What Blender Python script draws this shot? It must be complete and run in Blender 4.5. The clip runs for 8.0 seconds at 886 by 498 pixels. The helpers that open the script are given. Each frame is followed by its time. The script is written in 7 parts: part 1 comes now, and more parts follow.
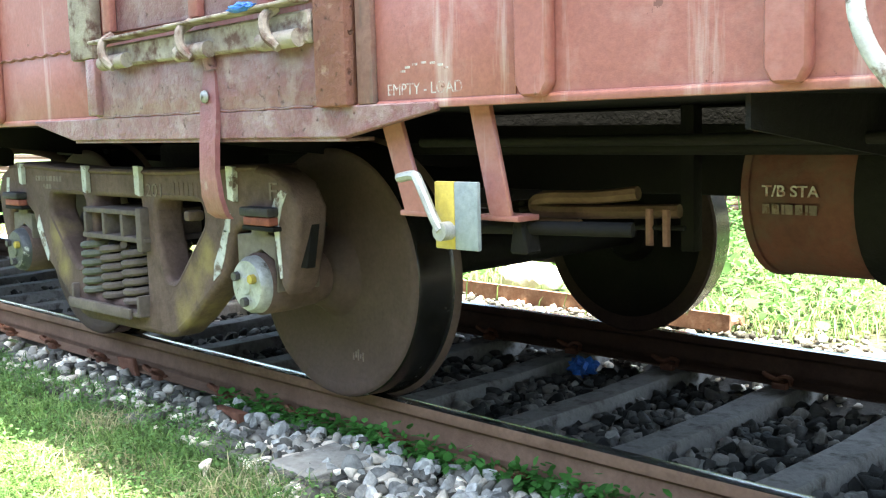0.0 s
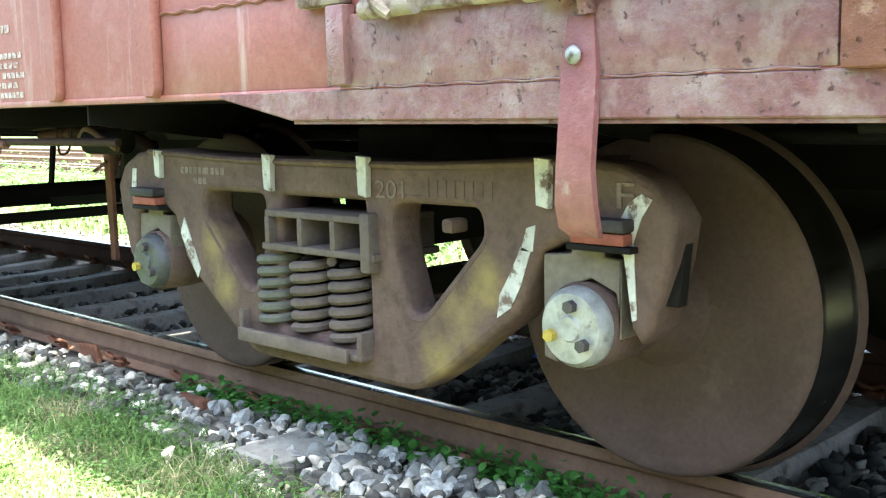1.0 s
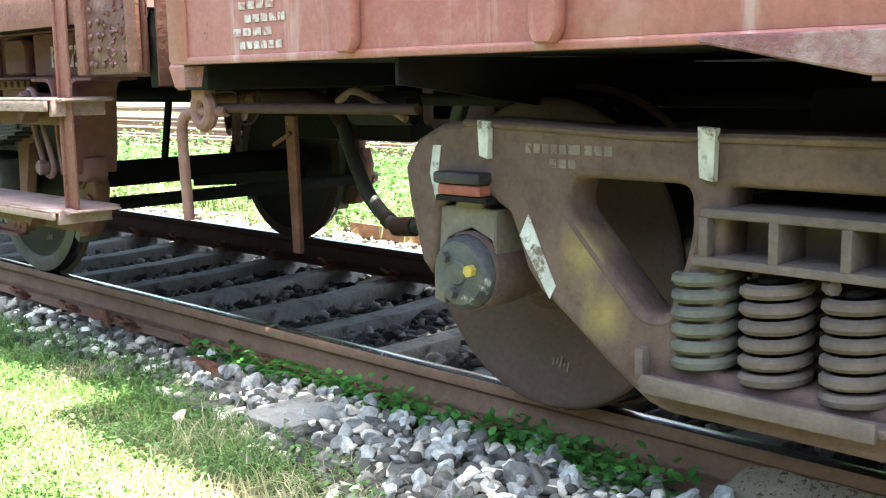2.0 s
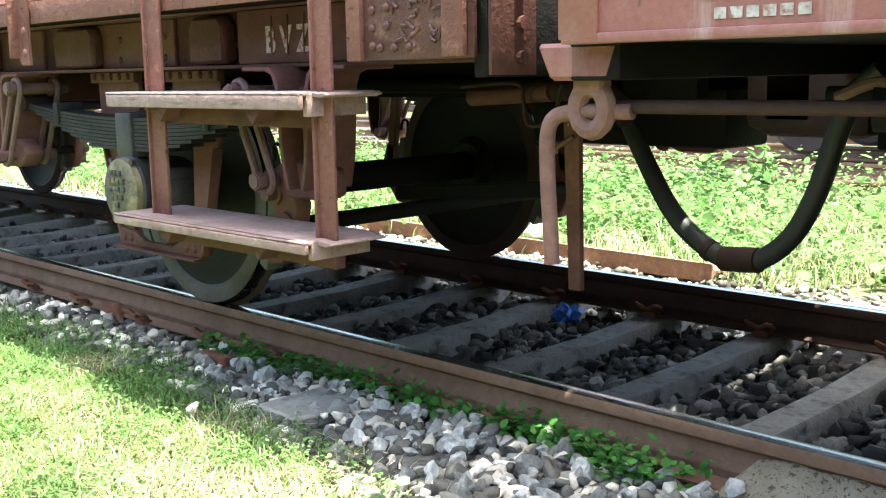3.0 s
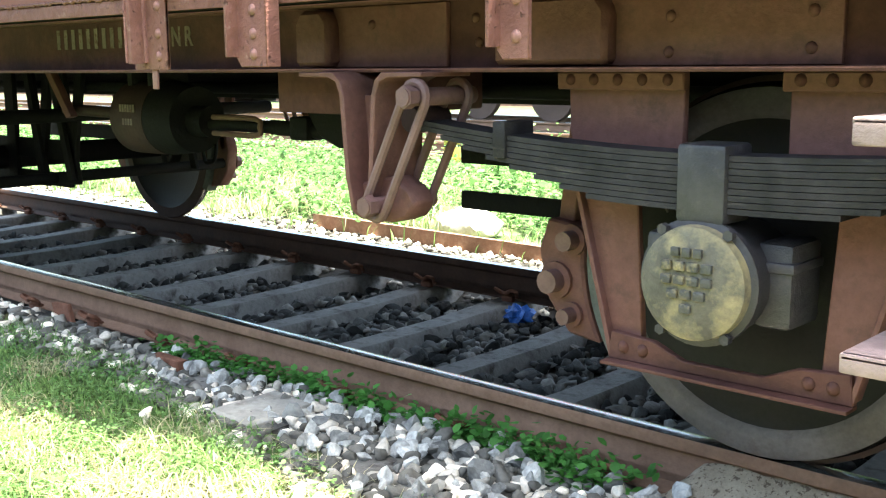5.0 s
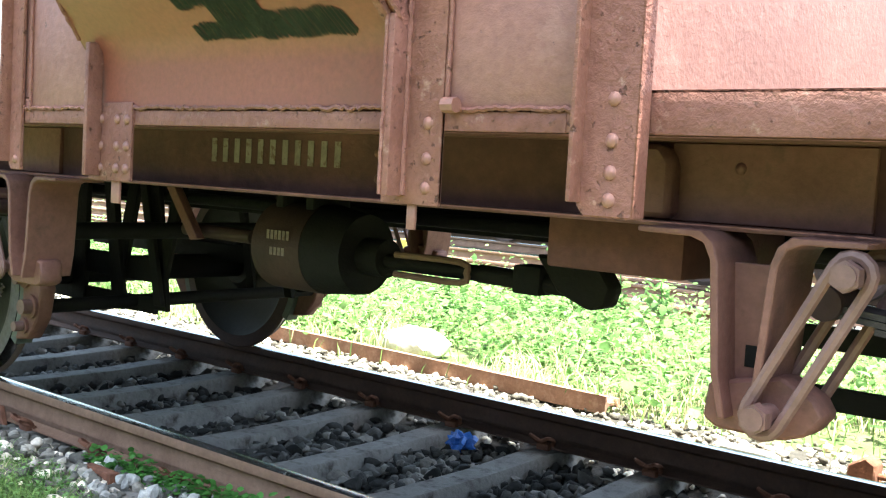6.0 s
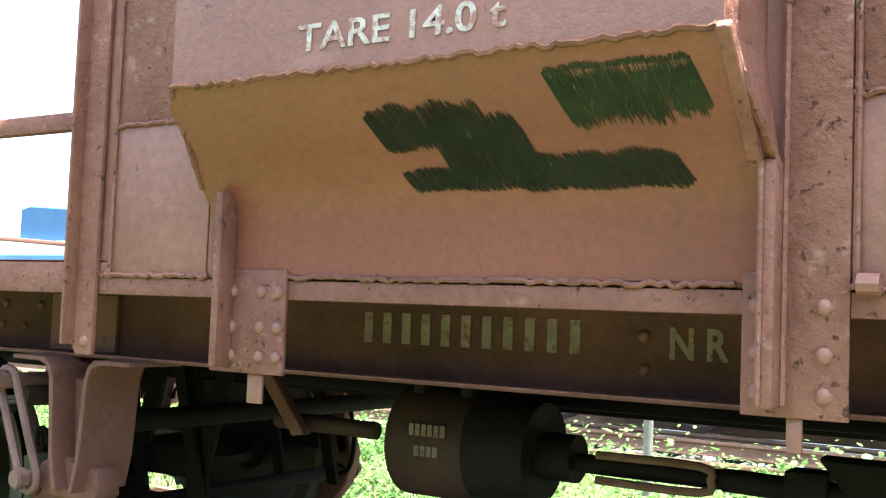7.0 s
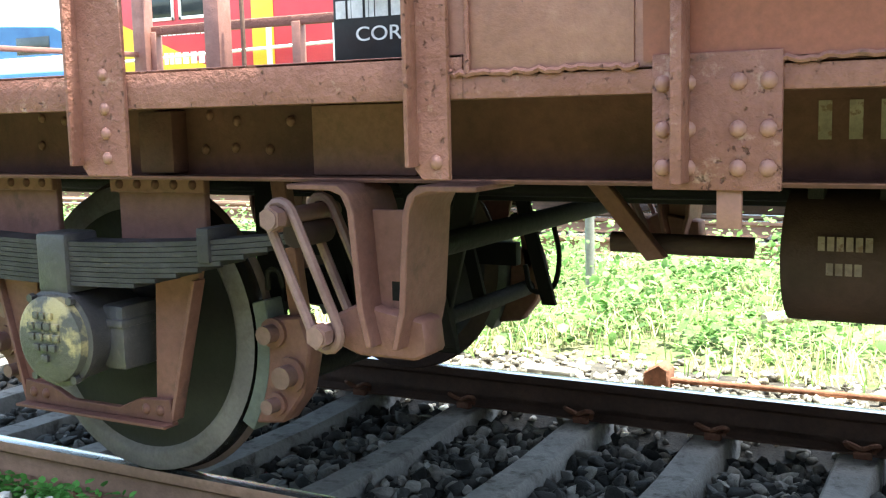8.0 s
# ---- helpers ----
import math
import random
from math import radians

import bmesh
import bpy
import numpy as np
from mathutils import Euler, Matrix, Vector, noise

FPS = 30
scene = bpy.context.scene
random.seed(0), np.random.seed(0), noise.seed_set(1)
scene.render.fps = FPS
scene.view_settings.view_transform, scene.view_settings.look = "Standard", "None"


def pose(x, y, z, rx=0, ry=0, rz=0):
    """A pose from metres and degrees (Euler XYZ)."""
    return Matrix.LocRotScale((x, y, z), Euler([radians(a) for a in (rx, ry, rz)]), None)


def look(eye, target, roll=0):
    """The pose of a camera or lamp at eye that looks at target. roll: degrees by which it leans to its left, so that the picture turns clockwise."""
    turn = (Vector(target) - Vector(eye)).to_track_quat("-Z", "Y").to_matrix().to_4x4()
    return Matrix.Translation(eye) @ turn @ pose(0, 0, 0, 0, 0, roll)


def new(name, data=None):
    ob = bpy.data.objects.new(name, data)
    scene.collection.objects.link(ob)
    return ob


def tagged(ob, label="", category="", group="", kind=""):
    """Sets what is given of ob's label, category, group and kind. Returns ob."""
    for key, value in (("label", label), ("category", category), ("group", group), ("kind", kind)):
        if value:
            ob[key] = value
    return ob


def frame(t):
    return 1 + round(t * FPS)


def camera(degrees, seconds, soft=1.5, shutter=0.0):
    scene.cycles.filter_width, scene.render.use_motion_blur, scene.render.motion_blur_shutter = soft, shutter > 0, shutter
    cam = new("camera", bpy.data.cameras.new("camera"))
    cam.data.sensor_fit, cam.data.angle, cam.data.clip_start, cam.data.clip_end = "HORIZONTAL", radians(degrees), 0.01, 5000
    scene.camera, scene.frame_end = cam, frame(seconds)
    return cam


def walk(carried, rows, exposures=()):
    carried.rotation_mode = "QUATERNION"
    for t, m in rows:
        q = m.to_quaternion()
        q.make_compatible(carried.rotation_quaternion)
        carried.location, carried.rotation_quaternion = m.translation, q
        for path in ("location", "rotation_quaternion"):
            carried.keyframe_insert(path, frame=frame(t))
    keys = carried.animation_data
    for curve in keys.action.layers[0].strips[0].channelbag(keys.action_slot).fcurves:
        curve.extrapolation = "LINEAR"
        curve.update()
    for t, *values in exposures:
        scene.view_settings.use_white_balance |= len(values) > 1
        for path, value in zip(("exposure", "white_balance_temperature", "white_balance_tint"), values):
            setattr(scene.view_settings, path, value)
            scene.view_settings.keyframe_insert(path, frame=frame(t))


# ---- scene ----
# x runs along the track, y away from the camera; the near rail lies at y = 0, the far one at y = 1.743.
cam = camera(45.1, 8.0, soft=1.2)
CAMERA_ROWS = [
    (0.0, 0.000, -2.622, 1.223, 46.08, -6.58, -1.60),
    (0.5, -0.007, -2.612, 1.228, 45.28, -6.69, -1.40),
    (1.0, -0.009, -2.613, 1.222, 44.26, -7.33, -1.12),
    (1.5, -0.018, -2.613, 1.212, 44.26, -8.51, -1.06),
    (3.0, -0.024, -2.644, 1.211, 45.00, -9.33, -0.98),
    (3.5, -0.024, -2.640, 1.222, 45.06, -9.45, -1.10),
    (4.0, -0.016, -2.646, 1.212, 45.03, -9.20, -0.93),
    (5.3, -0.001, -2.664, 1.275, 41.78, -9.85, -0.08),
    (5.5, -0.003, -2.665, 1.277, 41.46, -8.84, 0.61),
    (5.7, -0.002, -2.667, 1.292, 41.17, -7.40, 1.46),
    (6.0, 0.004, -2.670, 1.330, 39.94, -3.83, 3.20),
    (6.3, 0.011, -2.674, 1.350, 37.63, 0.10, 4.27),
    (6.5, 0.017, -2.675, 1.376, 35.84, 2.55, 4.77),
    (7.0, 0.023, -2.669, 1.426, 32.53, 3.50, 2.19),
    (7.3, 0.036, -2.673, 1.441, 30.85, 2.42, 0.27),
    (7.5, 0.046, -2.675, 1.453, 29.92, -1.33, -0.48),
    (7.7, 0.043, -2.677, 1.448, 29.46, -3.94, -1.20),
    (8.0, 0.027, -2.683, 1.423, 29.26, -7.38, -1.44),
]
KELVIN, TINT = 6550, -3
STOPS = [(0.0, 3.02), (1.0, 3.18), (1.6, 3.08), (3.0, 2.48), (4.0, 2.62), (5.5, 2.86), (6.5, 2.9), (7.0, 2.7), (7.5, 2.42), (8.0, 2.78)]
walk(cam, [(t, pose(x, y, z, 0, 0, yaw) @ pose(0, 0, 0, 90 + pitch, 0, 0) @ pose(0, 0, 0, 0, 0, roll))
           for t, x, y, z, yaw, pitch, roll in CAMERA_ROWS], exposures=[(t, e, KELVIN, TINT) for t, e in STOPS])

# ---- light: a high noon sun from behind the train and a bright sky ----
world = bpy.data.worlds.new("sky")
scene.world = world
world.use_nodes = True
wn = world.node_tree.nodes
sky = wn.new("ShaderNodeTexSky")
sky.sky_type, sky.sun_disc = "NISHITA", False
sky.sun_elevation, sky.sun_rotation = radians(79.6), radians(73)
sky.air_density, sky.dust_density, sky.ozone_density = 1.0, 4.0, 1.0
world.node_tree.links.new(sky.outputs[0], wn["Background"].inputs[0])
wn["Background"].inputs[1].default_value = 0.17
sun = new("sun", bpy.data.lights.new("sun", "SUN"))
sun.data.energy, sun.data.angle, sun.data.color = 5.0, radians(0.6), (1.0, 0.95, 0.87)
sun.matrix_world = look((10.5, 3.2, 60.0), (0.0, 0.0, 0.0))


# ---- materials ----
def ramp_node(nt, fac, stops):
    r = nt.nodes.new("ShaderNodeValToRGB")
    els = r.color_ramp.elements
    while len(els) < len(stops):
        els.new(0.5)
    for e, (p, c) in zip(els, stops):
        e.position, e.color = p, (*c, 1)
    nt.links.new(fac, r.inputs[0])
    return r.outputs[0]


def noise_node(nt, vec, scale, detail=4, rough=0.6, stretch=None):
    if stretch:
        m = nt.nodes.new("ShaderNodeMapping")
        m.inputs["Scale"].default_value = stretch
        nt.links.new(vec, m.inputs[0])
        vec = m.outputs[0]
    n = nt.nodes.new("ShaderNodeTexNoise")
    n.inputs["Scale"].default_value, n.inputs["Detail"].default_value, n.inputs["Roughness"].default_value = scale, detail, rough
    nt.links.new(vec, n.inputs["Vector"])
    return n.outputs["Fac"]


def mix_node(nt, fac, a, b, mode="MIX"):
    m = nt.nodes.new("ShaderNodeMix")
    m.data_type, m.blend_type = "RGBA", mode
    for slot, v in ((0, fac), (6, a), (7, b)):
        if isinstance(v, (int, float)):
            m.inputs[slot].default_value = v
        elif isinstance(v, tuple):
            m.inputs[slot].default_value = (*v, 1)
        else:
            nt.links.new(v, m.inputs[slot])
    return m.outputs[2]


def surface(name, low, high, scale=3.0, rough=0.7, metal=0.0, bump=0.3, grain=40.0, stain=None, stain_at=(0.55, 0.7), stain_scale=6.0,
            stain_stretch=None, dust=None, dust_at=(0.5, 0.75), chips=None, chips_at=(0.64, 0.68), chips_scale=20.0, spots=(), spot_colour=(0.33, 0.24, 0.09), island=0.0, object_random=0.0, rough_spread=0.12):
    """A weathered surface: two colours at a broad scale, fine grain, stains with their own shape, and relief."""
    m = bpy.data.materials.new(name)
    m.use_nodes = True
    nt = m.node_tree
    b = nt.nodes["Principled BSDF"]
    co = nt.nodes.new("ShaderNodeTexCoord").outputs["Object"]
    broad = noise_node(nt, co, scale, 5)
    fine = noise_node(nt, co, grain, 4, 0.7)
    col = ramp_node(nt, broad, [(0.3, low), (0.7, high)])
    grey = ramp_node(nt, fine, [(0.25, (0.72, 0.72, 0.72)), (0.75, (1.15, 1.15, 1.15))])
    col = mix_node(nt, 0.8, col, grey, "MULTIPLY")
    if stain:
        f = ramp_node(nt, noise_node(nt, co, stain_scale, 6, 0.65, stain_stretch), [(stain_at[0], (0, 0, 0)), (stain_at[1], (1, 1, 1))])
        col = mix_node(nt, f, col, stain)
    if dust:
        f = ramp_node(nt, noise_node(nt, co, scale * 3.3, 6, 0.7), [(dust_at[0], (0, 0, 0)), (dust_at[1], (1, 1, 1))])
        col = mix_node(nt, f, col, dust)
    height = fine
    if chips:
        cf = ramp_node(nt, noise_node(nt, co, chips_scale, 8, 0.62), [(chips_at[0], (0, 0, 0)), (chips_at[1], (1, 1, 1))])
        col = mix_node(nt, cf, col, chips)
        height = mix_node(nt, 0.6, fine, cf, "SUBTRACT")
    for sx, sz, rx, rz in spots:
        mp = nt.nodes.new("ShaderNodeMapping")
        mp.vector_type = "TEXTURE"
        mp.inputs["Location"].default_value, mp.inputs["Scale"].default_value = (sx, 0, sz), (rx, 1e4, rz)
        nt.links.new(co, mp.inputs[0])
        ln = nt.nodes.new("ShaderNodeVectorMath")
        ln.operation = "LENGTH"
        nt.links.new(mp.outputs[0], ln.inputs[0])
        ad = nt.nodes.new("ShaderNodeMath")
        ad.operation = "ADD"
        nt.links.new(ln.outputs["Value"], ad.inputs[0])
        nt.links.new(noise_node(nt, co, 9, 5), ad.inputs[1])
        f = ramp_node(nt, ad.outputs[0], [(0.5, (0.7, 0.7, 0.7)), (1.3, (0, 0, 0))])
        col = mix_node(nt, f, col, spot_colour)
    if island or object_random:
        src = nt.nodes.new("ShaderNodeNewGeometry").outputs["Random Per Island"] if island else nt.nodes.new("ShaderNodeObjectInfo").outputs["Random"]
        k = island or object_random
        stops = [(0, (0.20, 0.197, 0.192)), (0.45, (0.42, 0.412, 0.40)), (0.68, (1.15, 1.12, 1.08)), (0.86, (1.95, 1.8, 1.66)), (1, (3.0, 2.9, 2.75))] if k > 0.7 else [(0, (1 - k,) * 3), (1, (1 + k,) * 3)]
        col = mix_node(nt, 1.0, col, ramp_node(nt, src, stops), "MULTIPLY")
    nt.links.new(col, b.inputs["Base Color"])
    r = nt.nodes.new("ShaderNodeMapRange")
    r.inputs[3].default_value, r.inputs[4].default_value = rough - rough_spread, min(1.0, rough + rough_spread)
    nt.links.new(broad, r.inputs[0])
    nt.links.new(r.outputs[0], b.inputs["Roughness"])
    b.inputs["Metallic"].default_value = metal
    b.inputs["Specular IOR Level"].default_value = 0.5 if rough < 0.58 else 0.22
    if bump:
        bp = nt.nodes.new("ShaderNodeBump")
        bp.inputs["Strength"].default_value, bp.inputs["Distance"].default_value = bump, 0.01
        nt.links.new(height, bp.inputs["Height"])
        nt.links.new(bp.outputs[0], b.inputs["Normal"])
    return m


M = {}
M["wagon"] = surface("red_oxide_paint", (0.275, 0.094, 0.075), (0.335, 0.13, 0.11), 1.3, 0.5, bump=0.12, grain=60, stain=(0.50, 0.38, 0.35),
    stain_at=(0.57, 0.78), stain_scale=2.2, stain_stretch=(5, 1, 0.5), dust=(0.38, 0.20, 0.18), dust_at=(0.52, 0.8), chips=(0.17, 0.07, 0.055), chips_at=(0.68, 0.70), chips_scale=22)
M["door"] = surface("faded_maroon_paint", (0.16, 0.055, 0.06), (0.25, 0.125, 0.125), 3.5, 0.4, bump=0.7, grain=28, stain=(0.36, 0.28, 0.265),
    stain_at=(0.52, 0.75), stain_scale=9.0, dust=(0.26, 0.17, 0.165), dust_at=(0.45, 0.7), chips=(0.11, 0.045, 0.045), chips_at=(0.62, 0.68), chips_scale=38)
M["van"] = surface("brown_red_paint", (0.225, 0.095, 0.074), (0.295, 0.138, 0.11), 1.6, 0.55, bump=0.3, grain=35, stain=(0.19, 0.075, 0.05),
    stain_at=(0.6, 0.76), stain_scale=7.0, dust=(0.37, 0.195, 0.16), dust_at=(0.55, 0.85), chips=(0.11, 0.05, 0.04), chips_at=(0.68, 0.71), chips_scale=24)
M["van_flake"] = surface("flaking_brown_paint", (0.185, 0.075, 0.058), (0.275, 0.125, 0.099), 5.0, 0.65, bump=0.9, grain=30, stain=(0.13, 0.065, 0.05),
    stain_at=(0.6, 0.72), stain_scale=30.0, dust=(0.42, 0.27, 0.22), dust_at=(0.6, 0.8), chips=(0.12, 0.055, 0.043), chips_at=(0.62, 0.68), chips_scale=42)
M["bay"] = surface("patched_brown_paint", (0.205, 0.061, 0.042), (0.25, 0.078, 0.054), 1.2, 0.45, bump=0.08, grain=50, stain=(0.15, 0.058, 0.038),
    stain_at=(0.5, 0.85), stain_scale=1.6)
M["van_end"] = surface("pitted_red_brown_paint", (0.07, 0.023, 0.018), (0.135, 0.048, 0.038), 5, 0.5, bump=0.9, grain=24, stain=(0.24, 0.11, 0.088), stain_at=(0.58, 0.72), stain_scale=11)
M["van_low"] = surface("grimy_brown_paint", (0.14, 0.059, 0.047), (0.215, 0.102, 0.082), 4, 0.6, bump=0.35, grain=35, stain=(0.08, 0.042, 0.034), stain_at=(0.55, 0.75), stain_scale=8)
# a darker brown than the body paint
M["dark_sole"] = surface("deep_brown_steel", (0.046, 0.0175, 0.0145), (0.12, 0.049, 0.041), 2.5, 0.75, bump=0.4, grain=30, dust=(0.115, 0.05, 0.04), dust_at=(0.55, 0.85))
# near black: the shade beneath the vehicles is put into this colour
M["under"] = surface("shaded_underframe_black", (0.004, 0.0032, 0.0028), (0.011, 0.0085, 0.0075), 4, 0.8, bump=0.5, grain=30)
M["tank"] = surface("dusty_brown_tank", (0.03, 0.016, 0.0135), (0.06, 0.031, 0.026), 3, 0.7, bump=0.3, grain=40)
M["bogie"] = surface("dusty_cast_steel", (0.092, 0.059, 0.049), (0.158, 0.100, 0.083), 3.5, 0.8, bump=0.45, grain=45, stain=(0.23, 0.165, 0.085),
    stain_at=(0.58, 0.76), stain_scale=2.3, dust=(0.06, 0.037, 0.03), dust_at=(0.48, 0.8))
M["bogie_arm"] = surface("dusty_cast_steel_yellowed", (0.092, 0.059, 0.049), (0.158, 0.100, 0.083), 3.5, 0.8, bump=0.45, grain=45, dust=(0.06, 0.037, 0.03), dust_at=(0.48, 0.8), spot_colour=(0.29, 0.215, 0.08),
    spots=((-2.75, 0.34, 0.20, 0.20), (-2.665, 0.45, 0.22, 0.24), (-2.58, 0.57, 0.18, 0.22), (-3.80, 0.42, 0.15, 0.20), (-3.88, 0.56, 0.15, 0.20)))
M["spring"] = surface("dusty_spring_steel", (0.085, 0.064, 0.056), (0.16, 0.122, 0.106), 6, 0.75, bump=0.3, grain=50)
M["wheel"] = surface("brown_wheel_steel", (0.068, 0.043, 0.037), (0.108, 0.070, 0.061), 2.5, 0.72, bump=0.15, grain=60, dust=(0.13, 0.088, 0.078), dust_at=(0.6, 0.9))
M["tyre_grey"] = surface("grey_wheel_steel", (0.115, 0.099, 0.099), (0.195, 0.168, 0.166), 3.5, 0.65, bump=0.2, grain=60, dust=(0.09, 0.066, 0.055), dust_at=(0.5, 0.8))
# dark disc colour that includes the shade round the wheels under the vehicles
M["disc_shaded"] = surface("shaded_wheel_disc", (0.010, 0.0085, 0.0075), (0.026, 0.022, 0.019), 3, 0.6, bump=0.2, grain=50)
M["tread"] = surface("polished_tread", (0.055, 0.050, 0.047), (0.10, 0.092, 0.086), 8, 0.24, 0.9, bump=0.05, grain=80)
M["white"] = surface("white_paint_mark", (0.38, 0.36, 0.34), (0.62, 0.60, 0.57), 9, 0.7, bump=0.3, grain=40, stain=(0.15, 0.105, 0.085), stain_at=(0.52, 0.62), stain_scale=22)
M["letter"] = surface("white_stencil_paint", (0.38, 0.32, 0.295), (0.60, 0.545, 0.515), 20, 0.7, bump=0.1, grain=60, stain=(0.30, 0.15, 0.125), stain_at=(0.47, 0.60), stain_scale=45)
M["letter_dim"] = surface("worn_stencil_paint", (0.13, 0.092, 0.077), (0.235, 0.18, 0.155), 20, 0.75, bump=0.1, grain=60, stain=(0.12, 0.07, 0.05), stain_at=(0.55, 0.62), stain_scale=40)
M["cap"] = surface("scuffed_aluminium_paint", (0.24, 0.235, 0.225), (0.50, 0.49, 0.475), 14, 0.45, 0.3, bump=0.4, grain=50, stain=(0.09, 0.075, 0.065), stain_at=(0.6, 0.7), stain_scale=22)
M["cap_dark"] = surface("greasy_dark_steel_cap", (0.05, 0.05, 0.055), (0.11, 0.108, 0.112), 12, 0.45, 0.2, bump=0.4, grain=50, stain=(0.42, 0.41, 0.38), stain_at=(0.6, 0.64), stain_scale=9)
M["yellow"] = surface("yellow_paint", (0.40, 0.29, 0.05), (0.54, 0.41, 0.08), 5, 0.55, bump=0.2, grain=50, stain=(0.35, 0.27, 0.12), stain_at=(0.58, 0.75))
M["pale_blue"] = surface("pale_blue_grey_paint", (0.19, 0.22, 0.235), (0.30, 0.325, 0.335), 6, 0.6, bump=0.2, grain=50, stain=(0.2, 0.17, 0.14), stain_at=(0.6, 0.75))
M["ochre"] = surface("worn_yellow_cover", (0.10, 0.088, 0.07), (0.19, 0.165, 0.125), 9, 0.6, bump=0.6, grain=50, stain=(0.40, 0.315, 0.17), stain_at=(0.42, 0.56), stain_scale=5)
M["ochre_dark"] = surface("greasy_axlebox_cover", (0.05, 0.045, 0.042), (0.10, 0.09, 0.078), 9, 0.55, bump=0.6, grain=50, stain=(0.36, 0.28, 0.14), stain_at=(0.53, 0.6), stain_scale=4)
M["box_steel"] = surface("oily_axlebox_steel", (0.035, 0.030, 0.032), (0.08, 0.069, 0.072), 6, 0.5, bump=0.4, grain=40, dust=(0.13, 0.11, 0.095), dust_at=(0.55, 0.85))
M["leaf_steel"] = surface("grey_leaf_spring_steel", (0.02, 0.0172, 0.0182), (0.058, 0.049, 0.051), 8, 0.6, bump=0.5, grain=35, stain=(0.11, 0.092, 0.08), stain_at=(0.6, 0.75), stain_scale=9, stain_stretch=(1, 1, 8))
M["rubber"] = surface("black_hose_rubber", (0.02, 0.02, 0.019), (0.04, 0.038, 0.035), 8, 0.55, bump=0.2, grain=50)
M["iron"] = surface("rusty_pale_iron", (0.165, 0.075, 0.062), (0.28, 0.15, 0.125), 10, 0.65, bump=0.35, grain=45, stain=(0.27, 0.29, 0.32), stain_at=(0.68, 0.76), stain_scale=6)
M["step"] = surface("worn_step_board", (0.29, 0.182, 0.162), (0.45, 0.315, 0.285), 6, 0.75, bump=0.6, grain=30, stain=(0.15, 0.105, 0.085), stain_at=(0.55, 0.72), stain_scale=8, stain_stretch=(1, 6, 6))
M["door_beam"] = surface("lichened_pale_paint", (0.22, 0.165, 0.14), (0.42, 0.36, 0.30), 9, 0.8, bump=0.8, grain=26, stain=(0.12, 0.065, 0.055), stain_at=(0.48, 0.62), stain_scale=12)
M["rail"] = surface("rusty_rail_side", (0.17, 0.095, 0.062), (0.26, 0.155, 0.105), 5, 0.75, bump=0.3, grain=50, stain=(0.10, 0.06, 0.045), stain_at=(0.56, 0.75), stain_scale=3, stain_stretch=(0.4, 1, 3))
# darker copy of the rail side: the far rail's shade under the train is coloured in
M["rail_far"] = surface("shaded_rail_side", (0.075, 0.045, 0.034), (0.12, 0.07, 0.05), 5, 0.75, bump=0.3, grain=50)
M["rail_top"] = surface("polished_rail_head", (0.42, 0.41, 0.40), (0.56, 0.55, 0.53), 6, 0.24, 0.95, bump=0.04, grain=60, stain=(0.30, 0.22, 0.17), stain_at=(0.62, 0.75), stain_scale=3, stain_stretch=(0.3, 8, 1))
M["concrete"] = surface("weathered_concrete", (0.125, 0.113, 0.103), (0.27, 0.25, 0.228), 4, 0.85, bump=0.6, grain=40, stain=(0.055, 0.045, 0.038), stain_at=(0.5, 0.68), stain_scale=8, chips=(0.08, 0.067, 0.056), chips_at=(0.66, 0.70), chips_scale=16, object_random=0.25)
M["pale_concrete"] = surface("pale_broken_concrete", (0.30, 0.27, 0.235), (0.44, 0.40, 0.35), 7, 0.9, bump=0.6, grain=40, stain=(0.20, 0.17, 0.14), stain_at=(0.55, 0.7), stain_scale=9)
M["sand"] = surface("coarse_pale_sand", (0.30, 0.235, 0.165), (0.46, 0.38, 0.28), 9, 0.95, bump=1.0, grain=130, stain=(0.13, 0.095, 0.065), stain_at=(0.56, 0.60), stain_scale=75)
M["log"] = surface("bleached_old_timber", (0.36, 0.29, 0.22), (0.52, 0.44, 0.36), 6, 0.85, bump=0.5, grain=30, stain=(0.2, 0.13, 0.09), stain_at=(0.55, 0.7), stain_scale=6, stain_stretch=(1, 6, 6))
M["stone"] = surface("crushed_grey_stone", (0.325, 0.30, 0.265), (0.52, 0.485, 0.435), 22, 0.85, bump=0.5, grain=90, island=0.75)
# grimy stone, darkened further for the shade under the train
M["stone_dark"] = surface("grimy_shaded_stone", (0.062, 0.059, 0.056), (0.13, 0.124, 0.116), 22, 0.85, bump=0.5, grain=90, island=0.75)
# bed colour kept dark so the gaps between stones look shaded
M["ballast_bed"] = surface("shaded_ballast_dust", (0.03, 0.027, 0.024), (0.075, 0.066, 0.058), 12, 0.9, bump=1.0, grain=35)
M["earth"] = surface("grassy_earth", (0.075, 0.08, 0.04), (0.15, 0.14, 0.08), 2.2, 0.95, bump=1.0, grain=24, stain=(0.06, 0.095, 0.03), stain_at=(0.42, 0.6), stain_scale=3)
M["rust_beam"] = surface("rusted_old_rail", (0.24, 0.125, 0.085), (0.36, 0.21, 0.15), 4, 0.8, bump=0.4, grain=45, dust=(0.48, 0.32, 0.24), dust_at=(0.5, 0.8))
M["rust"] = surface("dark_rust", (0.12, 0.05, 0.03), (0.24, 0.11, 0.07), 14, 0.85, bump=0.7, grain=50)
M["blue_cloth"] = surface("blue_plastic_rag", (0.02, 0.09, 0.40), (0.05, 0.20, 0.62), 20, 0.5, bump=0.3, grain=40)
